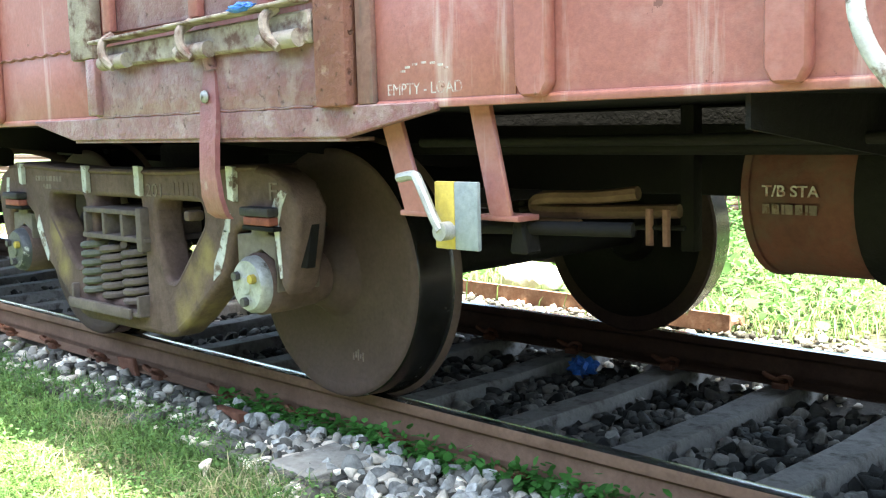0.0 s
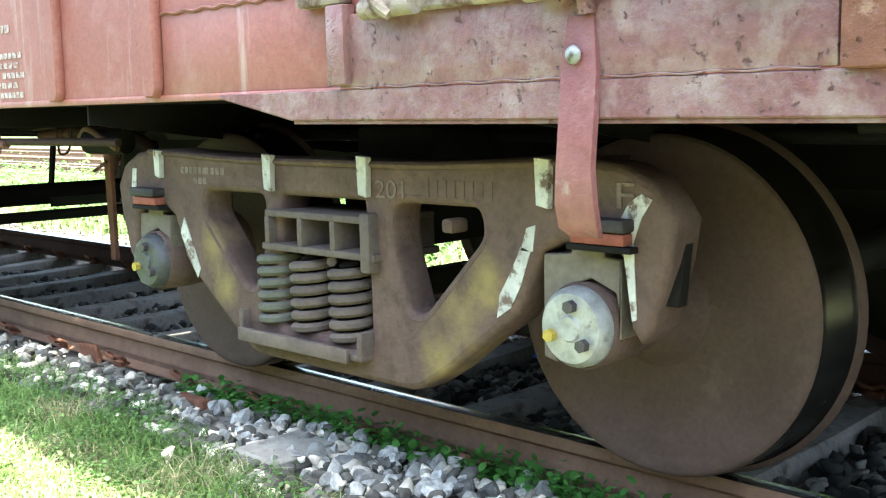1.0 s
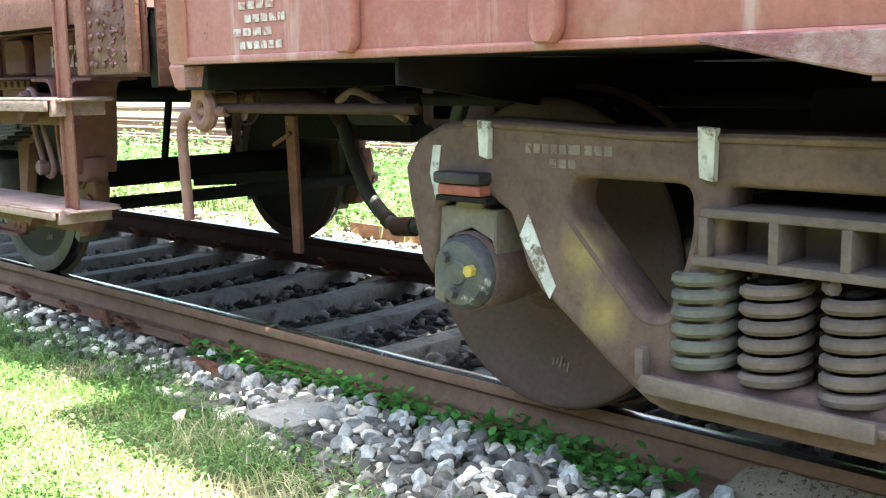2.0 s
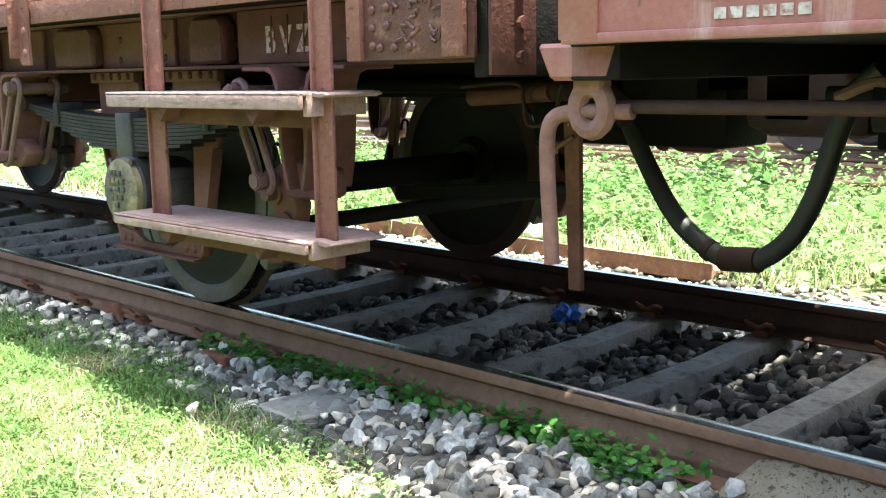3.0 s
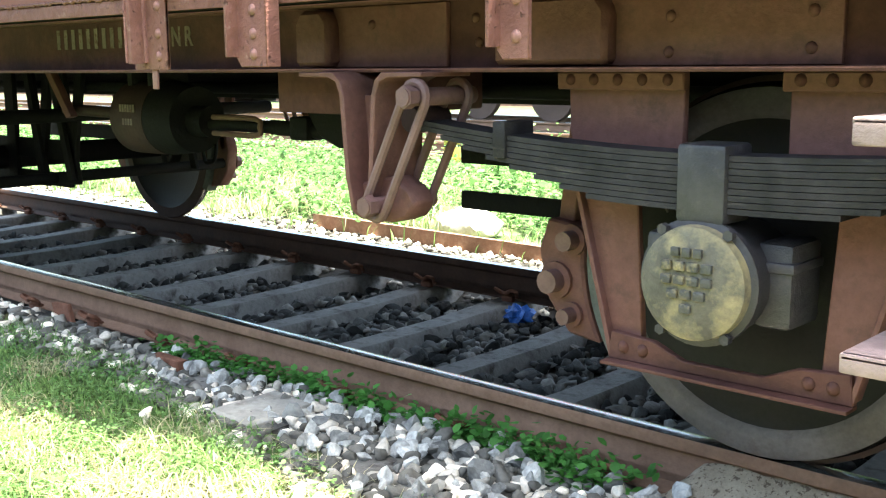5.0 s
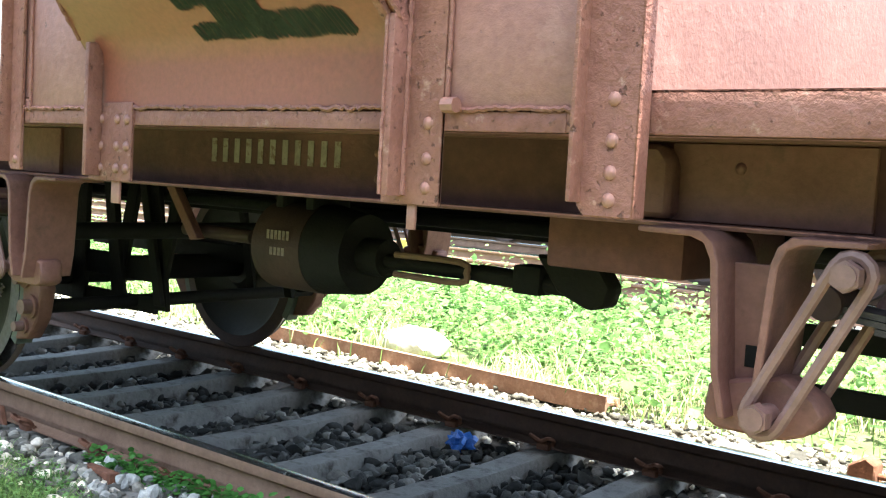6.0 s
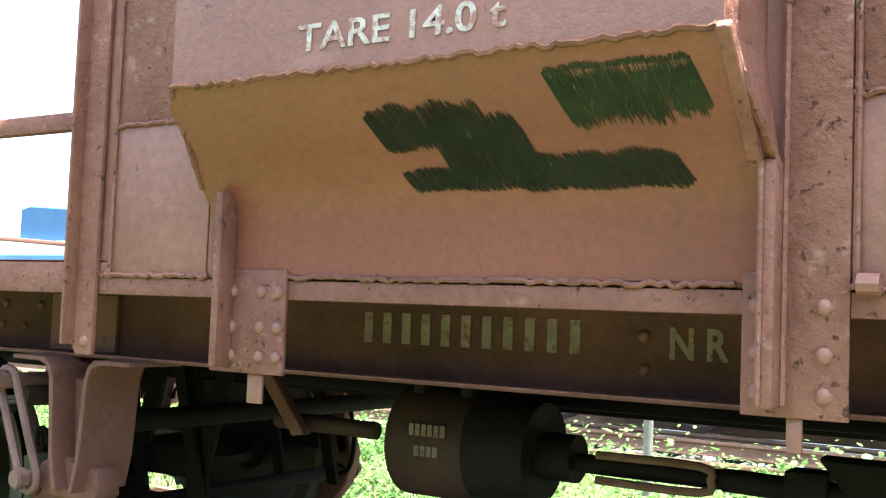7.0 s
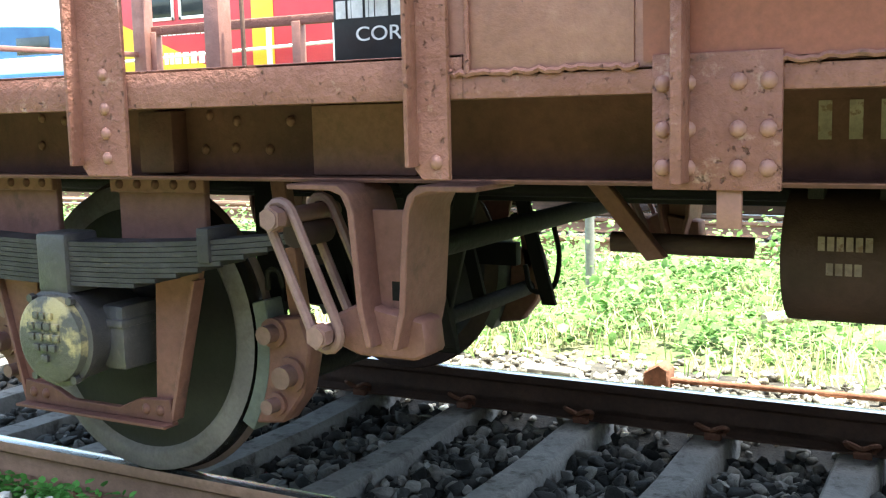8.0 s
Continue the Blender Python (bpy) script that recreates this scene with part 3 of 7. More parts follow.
def build_ballast():
    def area(n, x0, x1, y0, y1, lo, hi):
        p = np.stack([rng.uniform(x0, x1, n), rng.uniform(y0, y1, n), rng.uniform(lo, hi, n)], 1)
        return p
    # between the rails, in the darker stone that holds grime and the train's shade
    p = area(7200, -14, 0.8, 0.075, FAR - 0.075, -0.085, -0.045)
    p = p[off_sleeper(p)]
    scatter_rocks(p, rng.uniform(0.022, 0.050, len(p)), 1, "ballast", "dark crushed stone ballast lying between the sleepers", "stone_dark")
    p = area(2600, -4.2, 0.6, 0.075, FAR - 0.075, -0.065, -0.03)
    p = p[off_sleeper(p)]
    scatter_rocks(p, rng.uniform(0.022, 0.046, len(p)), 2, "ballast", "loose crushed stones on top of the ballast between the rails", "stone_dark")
    # near shoulder
    p = area(7500, -4.8, 0.4, -1.5, -0.055, -0.025, 0.02)
    p = p[p[:, 1] > grass_edge(p[:, 0]) - 0.07 + rng.normal(size=len(p)) * 0.05]
    p[:, 2] += np.array([ground_height(x, y) for x, y in p[:, :2]]) + 0.012 - 0.03 * (p[:, 1] > -0.16)
    p = p[off_sleeper(p) | (p[:, 1] < -0.56) | (rng.random(len(p)) < 0.45)]
    scatter_rocks(p, rng.uniform(0.017, 0.037, len(p)) * (1 + 0.4 * (rng.random(len(p)) < 0.08)), 2, "ballast", "pale and dark crushed stones along the shoulder of the track")
    p = area(3600, -14, -4.6, -0.55, -0.075, -0.02, 0.02)
    p[:, 2] += np.array([ground_height(x, y) for x, y in p[:, :2]]) - 0.03 * (p[:, 1] > -0.18)
    p = p[off_sleeper(p) | (rng.random(len(p)) < 0.3)]
    scatter_rocks(p, rng.uniform(0.018, 0.042, len(p)), 1, "ballast", "dusty shoulder ballast by the far stretch of the track")
    # beyond the far rail
    p = area(9000, -14, 1.5, FAR + 0.075, 3.1, -0.01, 0.02)
    p = p[rng.random(len(p)) < np.clip((3.2 - p[:, 1]) / 0.6, 0, 1)]
    p[:, 2] += np.array([ground_height(x, y) for x, y in p[:, :2]])
    scatter_rocks(p, rng.uniform(0.016, 0.040, len(p)), 1, "ballast", "bright sunlit crushed stone beyond the far rail")
    p = area(3500, -20, 4, 6.4, 9.4, -0.02, 0.03)
    p[:, 2] += -0.02
    scatter_rocks(p, rng.uniform(0.03, 0.06, len(p)), 1, "ballast", "ballast of the next track")


build_ballast()
picked_stones()


# ---- plants ----
def blades(n, x, y, z, height, lean, width):
    """Bent grass blades, three segments each."""
    a = rng.uniform(0, 2 * np.pi, n)
    d = np.stack([np.cos(a), np.sin(a)], 1)
    side = np.stack([-d[:, 1], d[:, 0]], 1)
    v = np.zeros((n, 5, 3))
    for k, (h, l, w) in enumerate(((0, 0, 1), (0, 0, -1), (0.55, 0.3, 0.8), (0.55, 0.3, -0.8), (1.0, 1.0, 0))):
        v[:, k, :2] = np.stack([x, y], 1) + d * (lean * height * l)[:, None] + side * (width * w)[:, None]
        v[:, k, 2] = z + height * h * (1 - 0.35 * lean * l)
    f = np.array([[0, 1, 3], [0, 3, 2], [2, 3, 4]])
    return v.reshape(-1, 3), (f[None] + (np.arange(n) * 5)[:, None, None]).reshape(-1, 3)


def leaves(centres, size, flat=0.5):
    """Small folded leaves, four triangles each."""
    n = len(centres)
    shape = np.array([[0, 0, 0], [0.35, 0.42, 0.06], [0.35, -0.42, 0.06], [0.75, 0.36, 0.05], [0.75, -0.36, 0.05], [1.05, 0, -0.02]])
    f = np.array([[0, 2, 1], [1, 2, 4], [1, 4, 3], [3, 4, 5]])
    a, b = rng.uniform(0, 2 * np.pi, n), rng.normal(0, flat, n)
    ca, sa, cb, sb = np.cos(a), np.sin(a), np.cos(b), np.sin(b)
    rot = np.stack([ca * cb, -sa, ca * sb, sa * cb, ca, sa * sb, -sb, 0 * a, cb], 1).reshape(n, 3, 3)
    v = np.einsum("nij,vj->nvi", rot, shape) * size[:, None, None] + centres[:, None, :]
    return v.reshape(-1, 3), (f[None] + (np.arange(n) * 6)[:, None, None]).reshape(-1, 3)


def patchy(x, y, s, seed):
    return np.array([noise.noise(Vector((float(a) * s, float(b) * s, seed))) for a, b in zip(x, y)])


def near_grass():
    n = 85000
    x, y = rng.uniform(-7.5, 0.2, n), rng.uniform(-2.1, -0.3, n)
    keep = y < grass_edge(x) + rng.normal(size=n) * 0.05 + 0.03
    keep &= patchy(x, y, 3.0, 4.0) + rng.random(n) * 0.9 > 0.05
    x, y = x[keep], y[keep]
    z = np.array([ground_height(a, b) for a, b in zip(x, y)]) - 0.004
    h = rng.uniform(0.025, 0.085, len(x)) * (1 + 0.8 * np.clip(patchy(x, y, 2.0, 9.0), 0, 1))
    dry = patchy(x, y, 2.4, 2.0) + rng.random(len(x)) * 0.7 + np.clip((x + 3.2) * 0.25, -0.3, 0.25) > 0.5
    for sel, mat, lab in ((~dry, M["grass"], "short green trackside grass"), (dry, M["dry_bright_grass"], "dry straw-coloured grass among the green")):
        v, f = blades(sel.sum(), x[sel], y[sel], z[sel], h[sel], rng.uniform(0.5, 1.5, sel.sum()), rng.uniform(0.0016, 0.0036, sel.sum()))
        joined("grass", v, f, mat, lab, "grass")
    # thinner grass on the open ground beside and behind the camera's stand
    k = 30000
    gx, gy = rng.uniform(-9, 7, k), rng.uniform(-7, -1.6, k)
    gz = np.array([ground_height(a, b) for a, b in zip(gx, gy)]) - 0.004
    v, f = blades(k, gx, gy, gz, rng.uniform(0.03, 0.10, k), rng.uniform(0.5, 1.5, k), rng.uniform(0.003, 0.006, k))
    joined("grass", v, f, M["grass"], "open sunlit grass beside the track", "grass")
    m = 46000
    x, y = rng.uniform(-7.5, -0.5, m), rng.uniform(-2.1, -0.3, m)
    keep = (y < grass_edge(x)) & (patchy(x, y, 3.5, 6.0) + rng.random(m) * 0.6 + np.clip((-3.0 - x) * 0.2, -0.2, 0.25) > 0.24)
    c = np.stack([x[keep], y[keep], np.array([ground_height(a, b) for a, b in zip(x[keep], y[keep])]) + rng.uniform(0.01, 0.08, keep.sum())], 1)
    v, f = leaves(c, rng.uniform(0.007, 0.019, len(c)), 0.5)
    joined("ground_weeds", v, f, M["weed"], "low broad-leaved weeds growing through the grass", "weeds")


def creeper(x, y, size, count):
    """A small creeping plant at the foot of the rail: stems and round leaves."""
    t = thing("creeper", (x, y, ground_height(x, y)), "small bright green creeping plant at the foot of the rail", "weed", "creepers along the rail")
    z = ground_height(x, y)
    bm = bmesh.new()
    tips = []
    for _ in range(max(3, count // 4)):
        a, l = rng.uniform(0, 2 * math.pi), rng.uniform(0.4, 1.0) * size
        p = [(x, y, z), (x + math.cos(a) * l * 0.5, y + math.sin(a) * l * 0.25, z + l * 0.45), (x + math.cos(a) * l, y + math.sin(a) * l * 0.45, z + l * 0.5)]
        tube(bm, smooth_path(p, 2), 0.0018, 3)
        tips += [p[1], p[2]]
    part("stems", bm, M["clover"], t)
    c = np.array([tips[rng.integers(len(tips))] for _ in range(count)]) + rng.normal(size=(count, 3)) * np.array([0.35, 0.16, 0.18]) * size
    c[:, 2] = np.maximum(c[:, 2], z + 0.008)
    c[:, 1] = np.minimum(c[:, 1], -0.045)
    v, f = leaves(c, rng.uniform(0.020, 0.040, count), 0.6)
    me = bpy.data.meshes.new("leaves")
    me.from_pydata(v.tolist(), [], f.tolist())
    part("leaves", me, M["clover"], t)


def build_creepers():
    for x in np.arange(-3.95, -1.6, 0.050):
        if noise.noise(Vector((x * 2.1, 0, 5))) > -0.42:
            creeper(float(x + rng.normal() * 0.03), float(-0.125 + rng.normal() * 0.025), float(rng.uniform(0.09, 0.16)), int(rng.integers(28, 58)))


def far_weeds():
    """The sunlit leafy weeds beyond the track."""
    centres, blade = [], []
    for _ in range(4200):
        x, y = rng.uniform(-24, 3.5), rng.uniform(2.75, 6.5)
        if noise.noise(Vector((x * 0.8, y * 0.8, 12))) < -0.25 + max(0, 3.25 - y) * 2.5:
            continue
        s = rng.uniform(0.07, 0.17) * (1 + 0.55 * min(1.0, max(0.0, (y - 4.0) / 1.5)))
        k = int(22 * (s / 0.12))
        c = np.array([x, y, 0]) + rng.normal(size=(k, 3)) * np.array([s, s, 0])
        c[:, 2] = ground_height(x, y) + np.abs(rng.normal(size=k)) * s * 0.9 + 0.02
        centres.append(c)
        blade.append((x, y))
    c = np.concatenate(centres)
    v, f = leaves(c, rng.uniform(0.025, 0.060, len(c)) * (1 + 0.7 * (rng.random(len(c)) < 0.15)), 0.6)
    joined("weed_patch", v, f, M["weed"], "sunlit bed of leafy green weeds beyond the track", "weeds")
    n = 9000
    x, y = rng.uniform(-26, 4, n), rng.uniform(2.7, 6.6, n)
    z = np.full(n, -0.02)
    v, f = blades(n, x, y, z, rng.uniform(0.06, 0.26, n), rng.uniform(0.2, 0.9, n), rng.uniform(0.003, 0.006, n))
    joined("grass", v, f, M["grass"], "tall sunlit grass between the weeds", "grass")
    # pale blades put the glare of blown-out sunlight into the weed bed
    n = 26000
    x, y = rng.uniform(-20, 3.5, n), rng.uniform(2.8, 6.5, n)
    keep = patchy(x, y, 0.9, 21.0) + rng.random(n) * 0.5 > 0.22
    x, y = x[keep], y[keep]
    v, f = blades(len(x), x, y, np.full(len(x), -0.02), rng.uniform(0.08, 0.30, len(x)), rng.uniform(0.3, 1.1, len(x)), rng.uniform(0.003, 0.007, len(x)))
    joined("grass", v, f, M["dry_bright_grass"], "pale grass among the weeds beyond the track, coloured for glaring sunlight", "grass")


def tall_weed(x, y, h):
    t = thing("tall_weed", (x, y, 0), "tall leafy weed with pale green leaves standing above the others", "weed")
    bm = tube(bmesh.new(), smooth_path([(x, y, -0.03), (x + 0.02, y, h * 0.5), (x - 0.01, y + 0.02, h)], 4), 0.006, 6)
    part("stem", bm, M["clover"], t)
    c = np.array([[x, y, z] for z in np.linspace(h * 0.25, h * 1.05, 70)]) + rng.normal(size=(70, 3)) * np.array([0.09, 0.09, 0.03])
    v, f = leaves(c, rng.uniform(0.05, 0.11, 70), 0.5)
    me = bpy.data.meshes.new("leaves")
    me.from_pydata(v.tolist(), [], f.tolist())
    part("leaves", me, M["weed"], t)


near_grass()
build_creepers()
far_weeds()


def light_block_wall():
    """An unseen plain wall, added behind the camera to cut low light on the train."""
    part_ = part("wall_south", B(-60, 30, -9.4, -9.0, -0.3, 4.6, 0.0), M["light_block_wall"])
    tagged(part_, "unseen plain wall added behind the camera to hold back low light", "wall", kind="structure")


M["light_block_wall"] = surface("dull_grey_wall", (0.07, 0.065, 0.06), (0.12, 0.11, 0.10), 0.8, 0.9, bump=0.4, grain=10)
light_block_wall()
for tx, ty, th in ((-5.2, 6.2, 0.5), (-6.0, 4.6, 0.42), (-4.6, 5.9, 0.5), (-7.9, 5.2, 0.4)):
    tall_weed(tx, ty, th)


# ---- loose things beside the track ----
def old_rail():
    """A discarded rail on its side beyond the far rail."""
    prof = rail_profile()
    bm = bmesh.new()
    rings = []
    for x in (-6.45, -3.19):
        k = (x + 3.19) / -3.26
        rings.append([bm.verts.new((x, 2.70 + 0.14 * k + b * 0.98, 0.052 + a * 0.78)) for a, b in prof])
    n = len(prof)
    for i in range(n):
        bm.faces.new((rings[0][i], rings[0][(i + 1) % n], rings[1][(i + 1) % n], rings[1][i]))
    bm.faces.new(rings[0])
    bm.faces.new(rings[1][::-1])
    tagged(part("old_rail", bm, M["rust_beam"]), "rusty discarded rail lying on its side on the stones", "rail")


def rag():
    bm = bmesh.new()
    bmesh.ops.create_icosphere(bm, subdivisions=3, radius=1.0)
    for v in bm.verts:
        n = noise.noise(v.co * 2.3) * 0.7 + noise.noise(v.co * 6) * 0.35
        v.co = Vector((v.co.x * 0.075, v.co.y * 0.05, v.co.z * 0.05)) * (1 + n) + Vector((-3.28, 1.48, 0.01))
    tagged(part("plastic_rag", bm, M["blue_cloth"]), "crumpled blue plastic rag lying on the ballast", "rag")


def loose_stone(name, at, size, material, label, turn=0, seed=0):
    bm = bmesh.new()
    bmesh.ops.create_icosphere(bm, subdivisions=3, radius=1.0)
    for v in bm.verts:
        d = v.co.copy()
        for k in range(7):
            c = Vector((noise.random_vector()[:])).normalized() if k < 0 else Vector((math.sin(k * 2.1 + seed), math.cos(k * 1.3 + seed * 2), math.sin(k * 3.7 + 1 + seed))).normalized()
            over = d.dot(c) - 0.66
            if over > 0:
                d -= c * over
        v.co = Matrix.Rotation(radians(turn), 3, "Z") @ Vector((d.x * size[0], d.y * size[1], d.z * size[2])) + Vector(at)
    tagged(part(name, bm, material), label, "stone")


def bits():
    loose_stone("stone", (-2.44, -0.20, 0.03), (0.055, 0.045, 0.045), M["concrete"], "large pale angular stone among the ballast", 20, 1)
    loose_stone("stone", (-1.63, 0.0 - 0.13, 0.015), (0.06, 0.05, 0.05), M["concrete"], "large blue-grey stone beside the rail", 50, 2)
    loose_stone("stone", (-1.45, -0.13, 0.01), (0.05, 0.045, 0.04), M["concrete"], "rounded grey stone at the foot of the rail", 10, 4)
    bm = B(-3.86, -3.66, -0.285, -0.235, 0.01, 0.075, 0.006)
    tagged(part("rusty_bar", bm, M["rust"]), "short rusty iron bar lying in the grass edge", "iron bar")
    bm = prism(bmesh.new(), [(-5.02, 0.0), (-4.86, 0.0), (-4.90, 0.10), (-5.06, 0.09)], -0.10, -0.075, 0.003)
    tagged(part("steel_plate", bm, M["rust"]), "rusty steel plate leaning at the foot of the rail", "plate")
    # a broken sleeper end showing through the stones
    bm = P([(-3.09, -0.05), (-2.85, -0.05), (-2.845, 0.064), (-3.07, 0.072)], -0.55, -0.25, 0.012)
    tagged(part("concrete_slab", bm, M["pale_concrete"]), "pale flat piece of concrete showing through the stones", "slab")
    # coarse sand banked against the rail
    xs, ys = np.arange(-1.78, 0.05, 0.03), np.linspace(-0.34, -0.012, 14)
    bm = bmesh.new()
    grid = []
    for y in ys:
        row = []
        for x in xs:
            bank = max(0.0, 1 - abs(y + 0.012) / 0.16)
            fade = min(1.0, max(0.0, (x + 1.72 + 0.10 * noise.noise(Vector((x * 9, y * 9, 2)))) / 0.35)) * min(1.0, max(0.0, (0.0 - x) / 0.2))
            z = -0.04 + fade * (0.085 + 0.10 * bank ** 1.2 + 0.012 * noise.noise(Vector((x * 14, y * 14, 7))))
            row.append(bm.verts.new((x, y, z)))
        grid.append(row)
    for a, b in zip(grid, grid[1:]):
        for k in range(len(xs) - 1):
            bm.faces.new((a[k], a[k + 1], b[k + 1], b[k]))
    tagged(part("sand_bank", bm, M["sand"]), "coarse pale sand banked against the foot of the rail", "sand", kind="stuff")
    lg = tube(bmesh.new(), smooth_path([(-1.45, 4.08, 0.06), (-1.2, 4.32, 0.075), (-0.85, 4.64, 0.07), (-0.3, 5.12, 0.06)], 5), 0.045, 10)
    tagged(part("log", lg, M["log"]), "bleached timber pole lying at the edge of the weeds", "log")
    bm = bmesh.new()
    bmesh.ops.create_icosphere(bm, subdivisions=3, radius=1.0)
    for v in bm.verts:
        n = noise.noise(v.co * 2.0) * 0.2
        v.co = Vector((v.co.x * 0.30, v.co.y * 0.16, v.co.z * 0.14)) * (1 + n) + Vector((-5.25, 3.35, 0.06))
    tagged(part("sack", bm, M["sack"]), "crumpled white sack lying among the weeds", "sack")


def posts():
    x, y = -2.86, 4.7
    t = thing("signal_post", (x, y, 0), "thin grey steel post standing in the weeds", "post")
    part("pole", R((x, y, -0.2), (x, y, 1.15), 0.035, 14), M["grey_wagon"], t)
    part("cap", R((x, y, 1.15), (x, y, 1.17), 0.045, 14), M["under"], t)
    x, y = -8.2, 6.45
    t = thing("marker_post", (x, y, 0), "short black and yellow striped marker post among the weeds", "post")
    for z0, z1, k in ((-0.1, 0.16, "black"), (0.16, 0.33, "yellow"), (0.33, 0.36, "black"), (0.36, 0.60, "yellow")):
        part("band", B(x - 0.07, x + 0.07, y - 0.07, y + 0.07, z0, z1, 0.006), M[k], t)
    # signal wire anchor beyond the far rail
    x, y = -1.64, 2.52
    t = thing("wire_anchor", (x, y, 0), "rusty iron anchor bracket with a rod on the stones", "bracket")
    part("bracket", P([(x - 0.06, -0.03), (x + 0.07, -0.03), (x + 0.07, 0.09), (x + 0.02, 0.12), (x - 0.06, 0.07)], y - 0.06, y + 0.06, 0.008), M["rust"], t)
    part("rod", R((x + 0.07, y, 0.03), (x + 1.6, y + 0.12, 0.02), 0.016), M["rust"], t)
    tagged(part("plank", B(-2.36, -2.09, 2.44, 2.54, 0.0, 0.035, 0.005), M["grey_wagon"]), "flat grey plank lying on the stones", "plank")


old_rail()
rag()
bits()
posts()


# ---- the freight wagon ----
WAGON_AT = (-0.9, FAR / 2, TOP)
VAN_AT = (-11.64, FAR / 2, TOP)
WHEEL_R = 0.482
AXLE = WHEEL_R + TOP


def wheelset(parent, x, z, r, face, face_material, disc_material, bearing=True, cap_material="cap"):
    """Two wheels on an axle; it turns about its own centre. face: y of the near wheel's outer face."""
    ws = new("wheelset")
    ws.parent = parent
    ws.location = Vector((x, FAR / 2, z)) - ORIGIN[parent.name]
    ORIGIN[ws.name] = Vector((x, FAR / 2, z))
    c = (x, 0, z)
    for side in (1, -1):
        # disc, rim and hub of the wheel, from its outer face inwards
        hub = min(-0.19, face - 0.075)
        if bearing:
            disc = [(hub, 0.0), (hub, 0.105), (hub + 0.01, 0.118), (face - 0.03, 0.135), (face + 0.004, 0.165), (face + 0.012, 0.23), (face + 0.006, 0.33), (face, r - 0.06)]
            rim = [(face, r - 0.06), (face - 0.002, r - 0.05), (face - 0.002, r - 0.022), (face + 0.002, r - 0.014), (face + 0.008, r - 0.010)]
        else:
            disc = [(hub, 0.0), (hub, 0.10), (face - 0.01, 0.125), (face + 0.012, 0.16), (face + 0.022, r - 0.12), (face + 0.012, r - 0.085)]
            rim = [(face + 0.012, r - 0.085), (face - 0.002, r - 0.070), (face - 0.004, r - 0.058), (face, r - 0.012), (face + 0.006, r - 0.004)]
        fl = 0.022          # the flange runs inside the rail head
        tread = [(rim[-1][0], rim[-1][1]), (face + 0.02, r - 0.004), (fl - 0.02, r), (fl - 0.006, r + 0.010)]
        flange = [(fl - 0.006, r + 0.010), (fl + 0.004, r + 0.024), (fl + 0.014, r + 0.027), (fl + 0.024, r + 0.018), (fl + 0.028, r - 0.05)]
        back = [(fl + 0.028, r - 0.05), (fl + 0.008, r - 0.08), (fl - 0.02, 0.16), (fl + 0.03, 0.12), (fl + 0.03, 0.0)]
        w = lathe(bmesh.new(), disc, c, 64)
        ri = lathe(bmesh.new(), rim, c, 64)
        lathe(w, back, c, 64)
        tr = lathe(bmesh.new(), tread, c, 64)
        fg = lathe(bmesh.new(), flange, c, 64)
        if side < 0:
            for g in (w, tr, ri, fg):
                for v in g.verts:
                    v.co.y = FAR - v.co.y
        # the far wheel is coloured darker than the near one for its underfloor shade
        wh = part("wheel", w, disc_material if side > 0 else M["disc_shaded"], ws)
        part("rim", ri, face_material if side > 0 else M["disc_shaded"], wh, "worn wheel rim")
        part("tread", tr, M["tread"], wh, "dark polished tread")
        part("flange", fg, M["wheel"], wh, "worn brown wheel flange")
        if side > 0:
            mk = bmesh.new()
            for a in range(5):
                box(mk, x + 0.1 + a * 0.014, x + 0.106 + a * 0.014, face + 0.002, face + 0.008, z - 0.32 + (a % 2) * 0.01, z - 0.295 + (a % 3) * 0.008, 0)
            part("chalk_mark", mk, M["letter_dim"], wh, "worn chalk marks")
    part("axle", R((x, -0.2, z), (x, FAR + 0.2, z), 0.075, 24), M["under"], ws)
    if bearing:
        for side in (1, -1):
            f = (lambda y: y) if side > 0 else (lambda y: FAR - y)
            g = lathe(bmesh.new(), [(f(-0.19), 0.095), (f(-0.36), 0.112), (f(-0.485), 0.112), (f(-0.495), 0.105)], c, 40)
            be = part("bearing", g, M["bogie"], ws)
            g = lathe(bmesh.new(), [(f(-0.485), 0.104), (f(-0.515), 0.102), (f(-0.535), 0.088), (f(-0.537), 0.035), (f(-0.543), 0.03), (f(-0.543), 0.0)], c, 40)
            cp = part("bearing_cap", g, M[cap_material], ws, "scuffed aluminium-painted bearing end cap" if cap_material == "cap" else "greasy dark bearing end cap with pale splashes")
            for k in range(3):
                a = k * 2 * math.pi / 3 + 0.5
                p = Vector((x + math.cos(a) * 0.058, f(-0.537), z + math.sin(a) * 0.058))
                part("bolt", R(p, p + Vector((0, f(-0.557) - f(-0.537), 0)), 0.017, 6), M["yellow"] if k == 0 else M["box_steel"], cp)
    return ws


def coil(bm, x, y, z0, z1, radius, wire, turns_count, phase=0):
    n = int(turns_count * 16)
    pts = [(x + math.cos(phase + 2 * math.pi * i / 16) * radius, y + math.sin(phase + 2 * math.pi * i / 16) * radius, z0 + wire + (z1 - z0 - 2 * wire) * i / n) for i in range(n + 1)]
    return tube(bm, pts, wire, 7)


def mirrored(pts, xc):
    return [(2 * xc - x, z) for x, z in pts[::-1]]


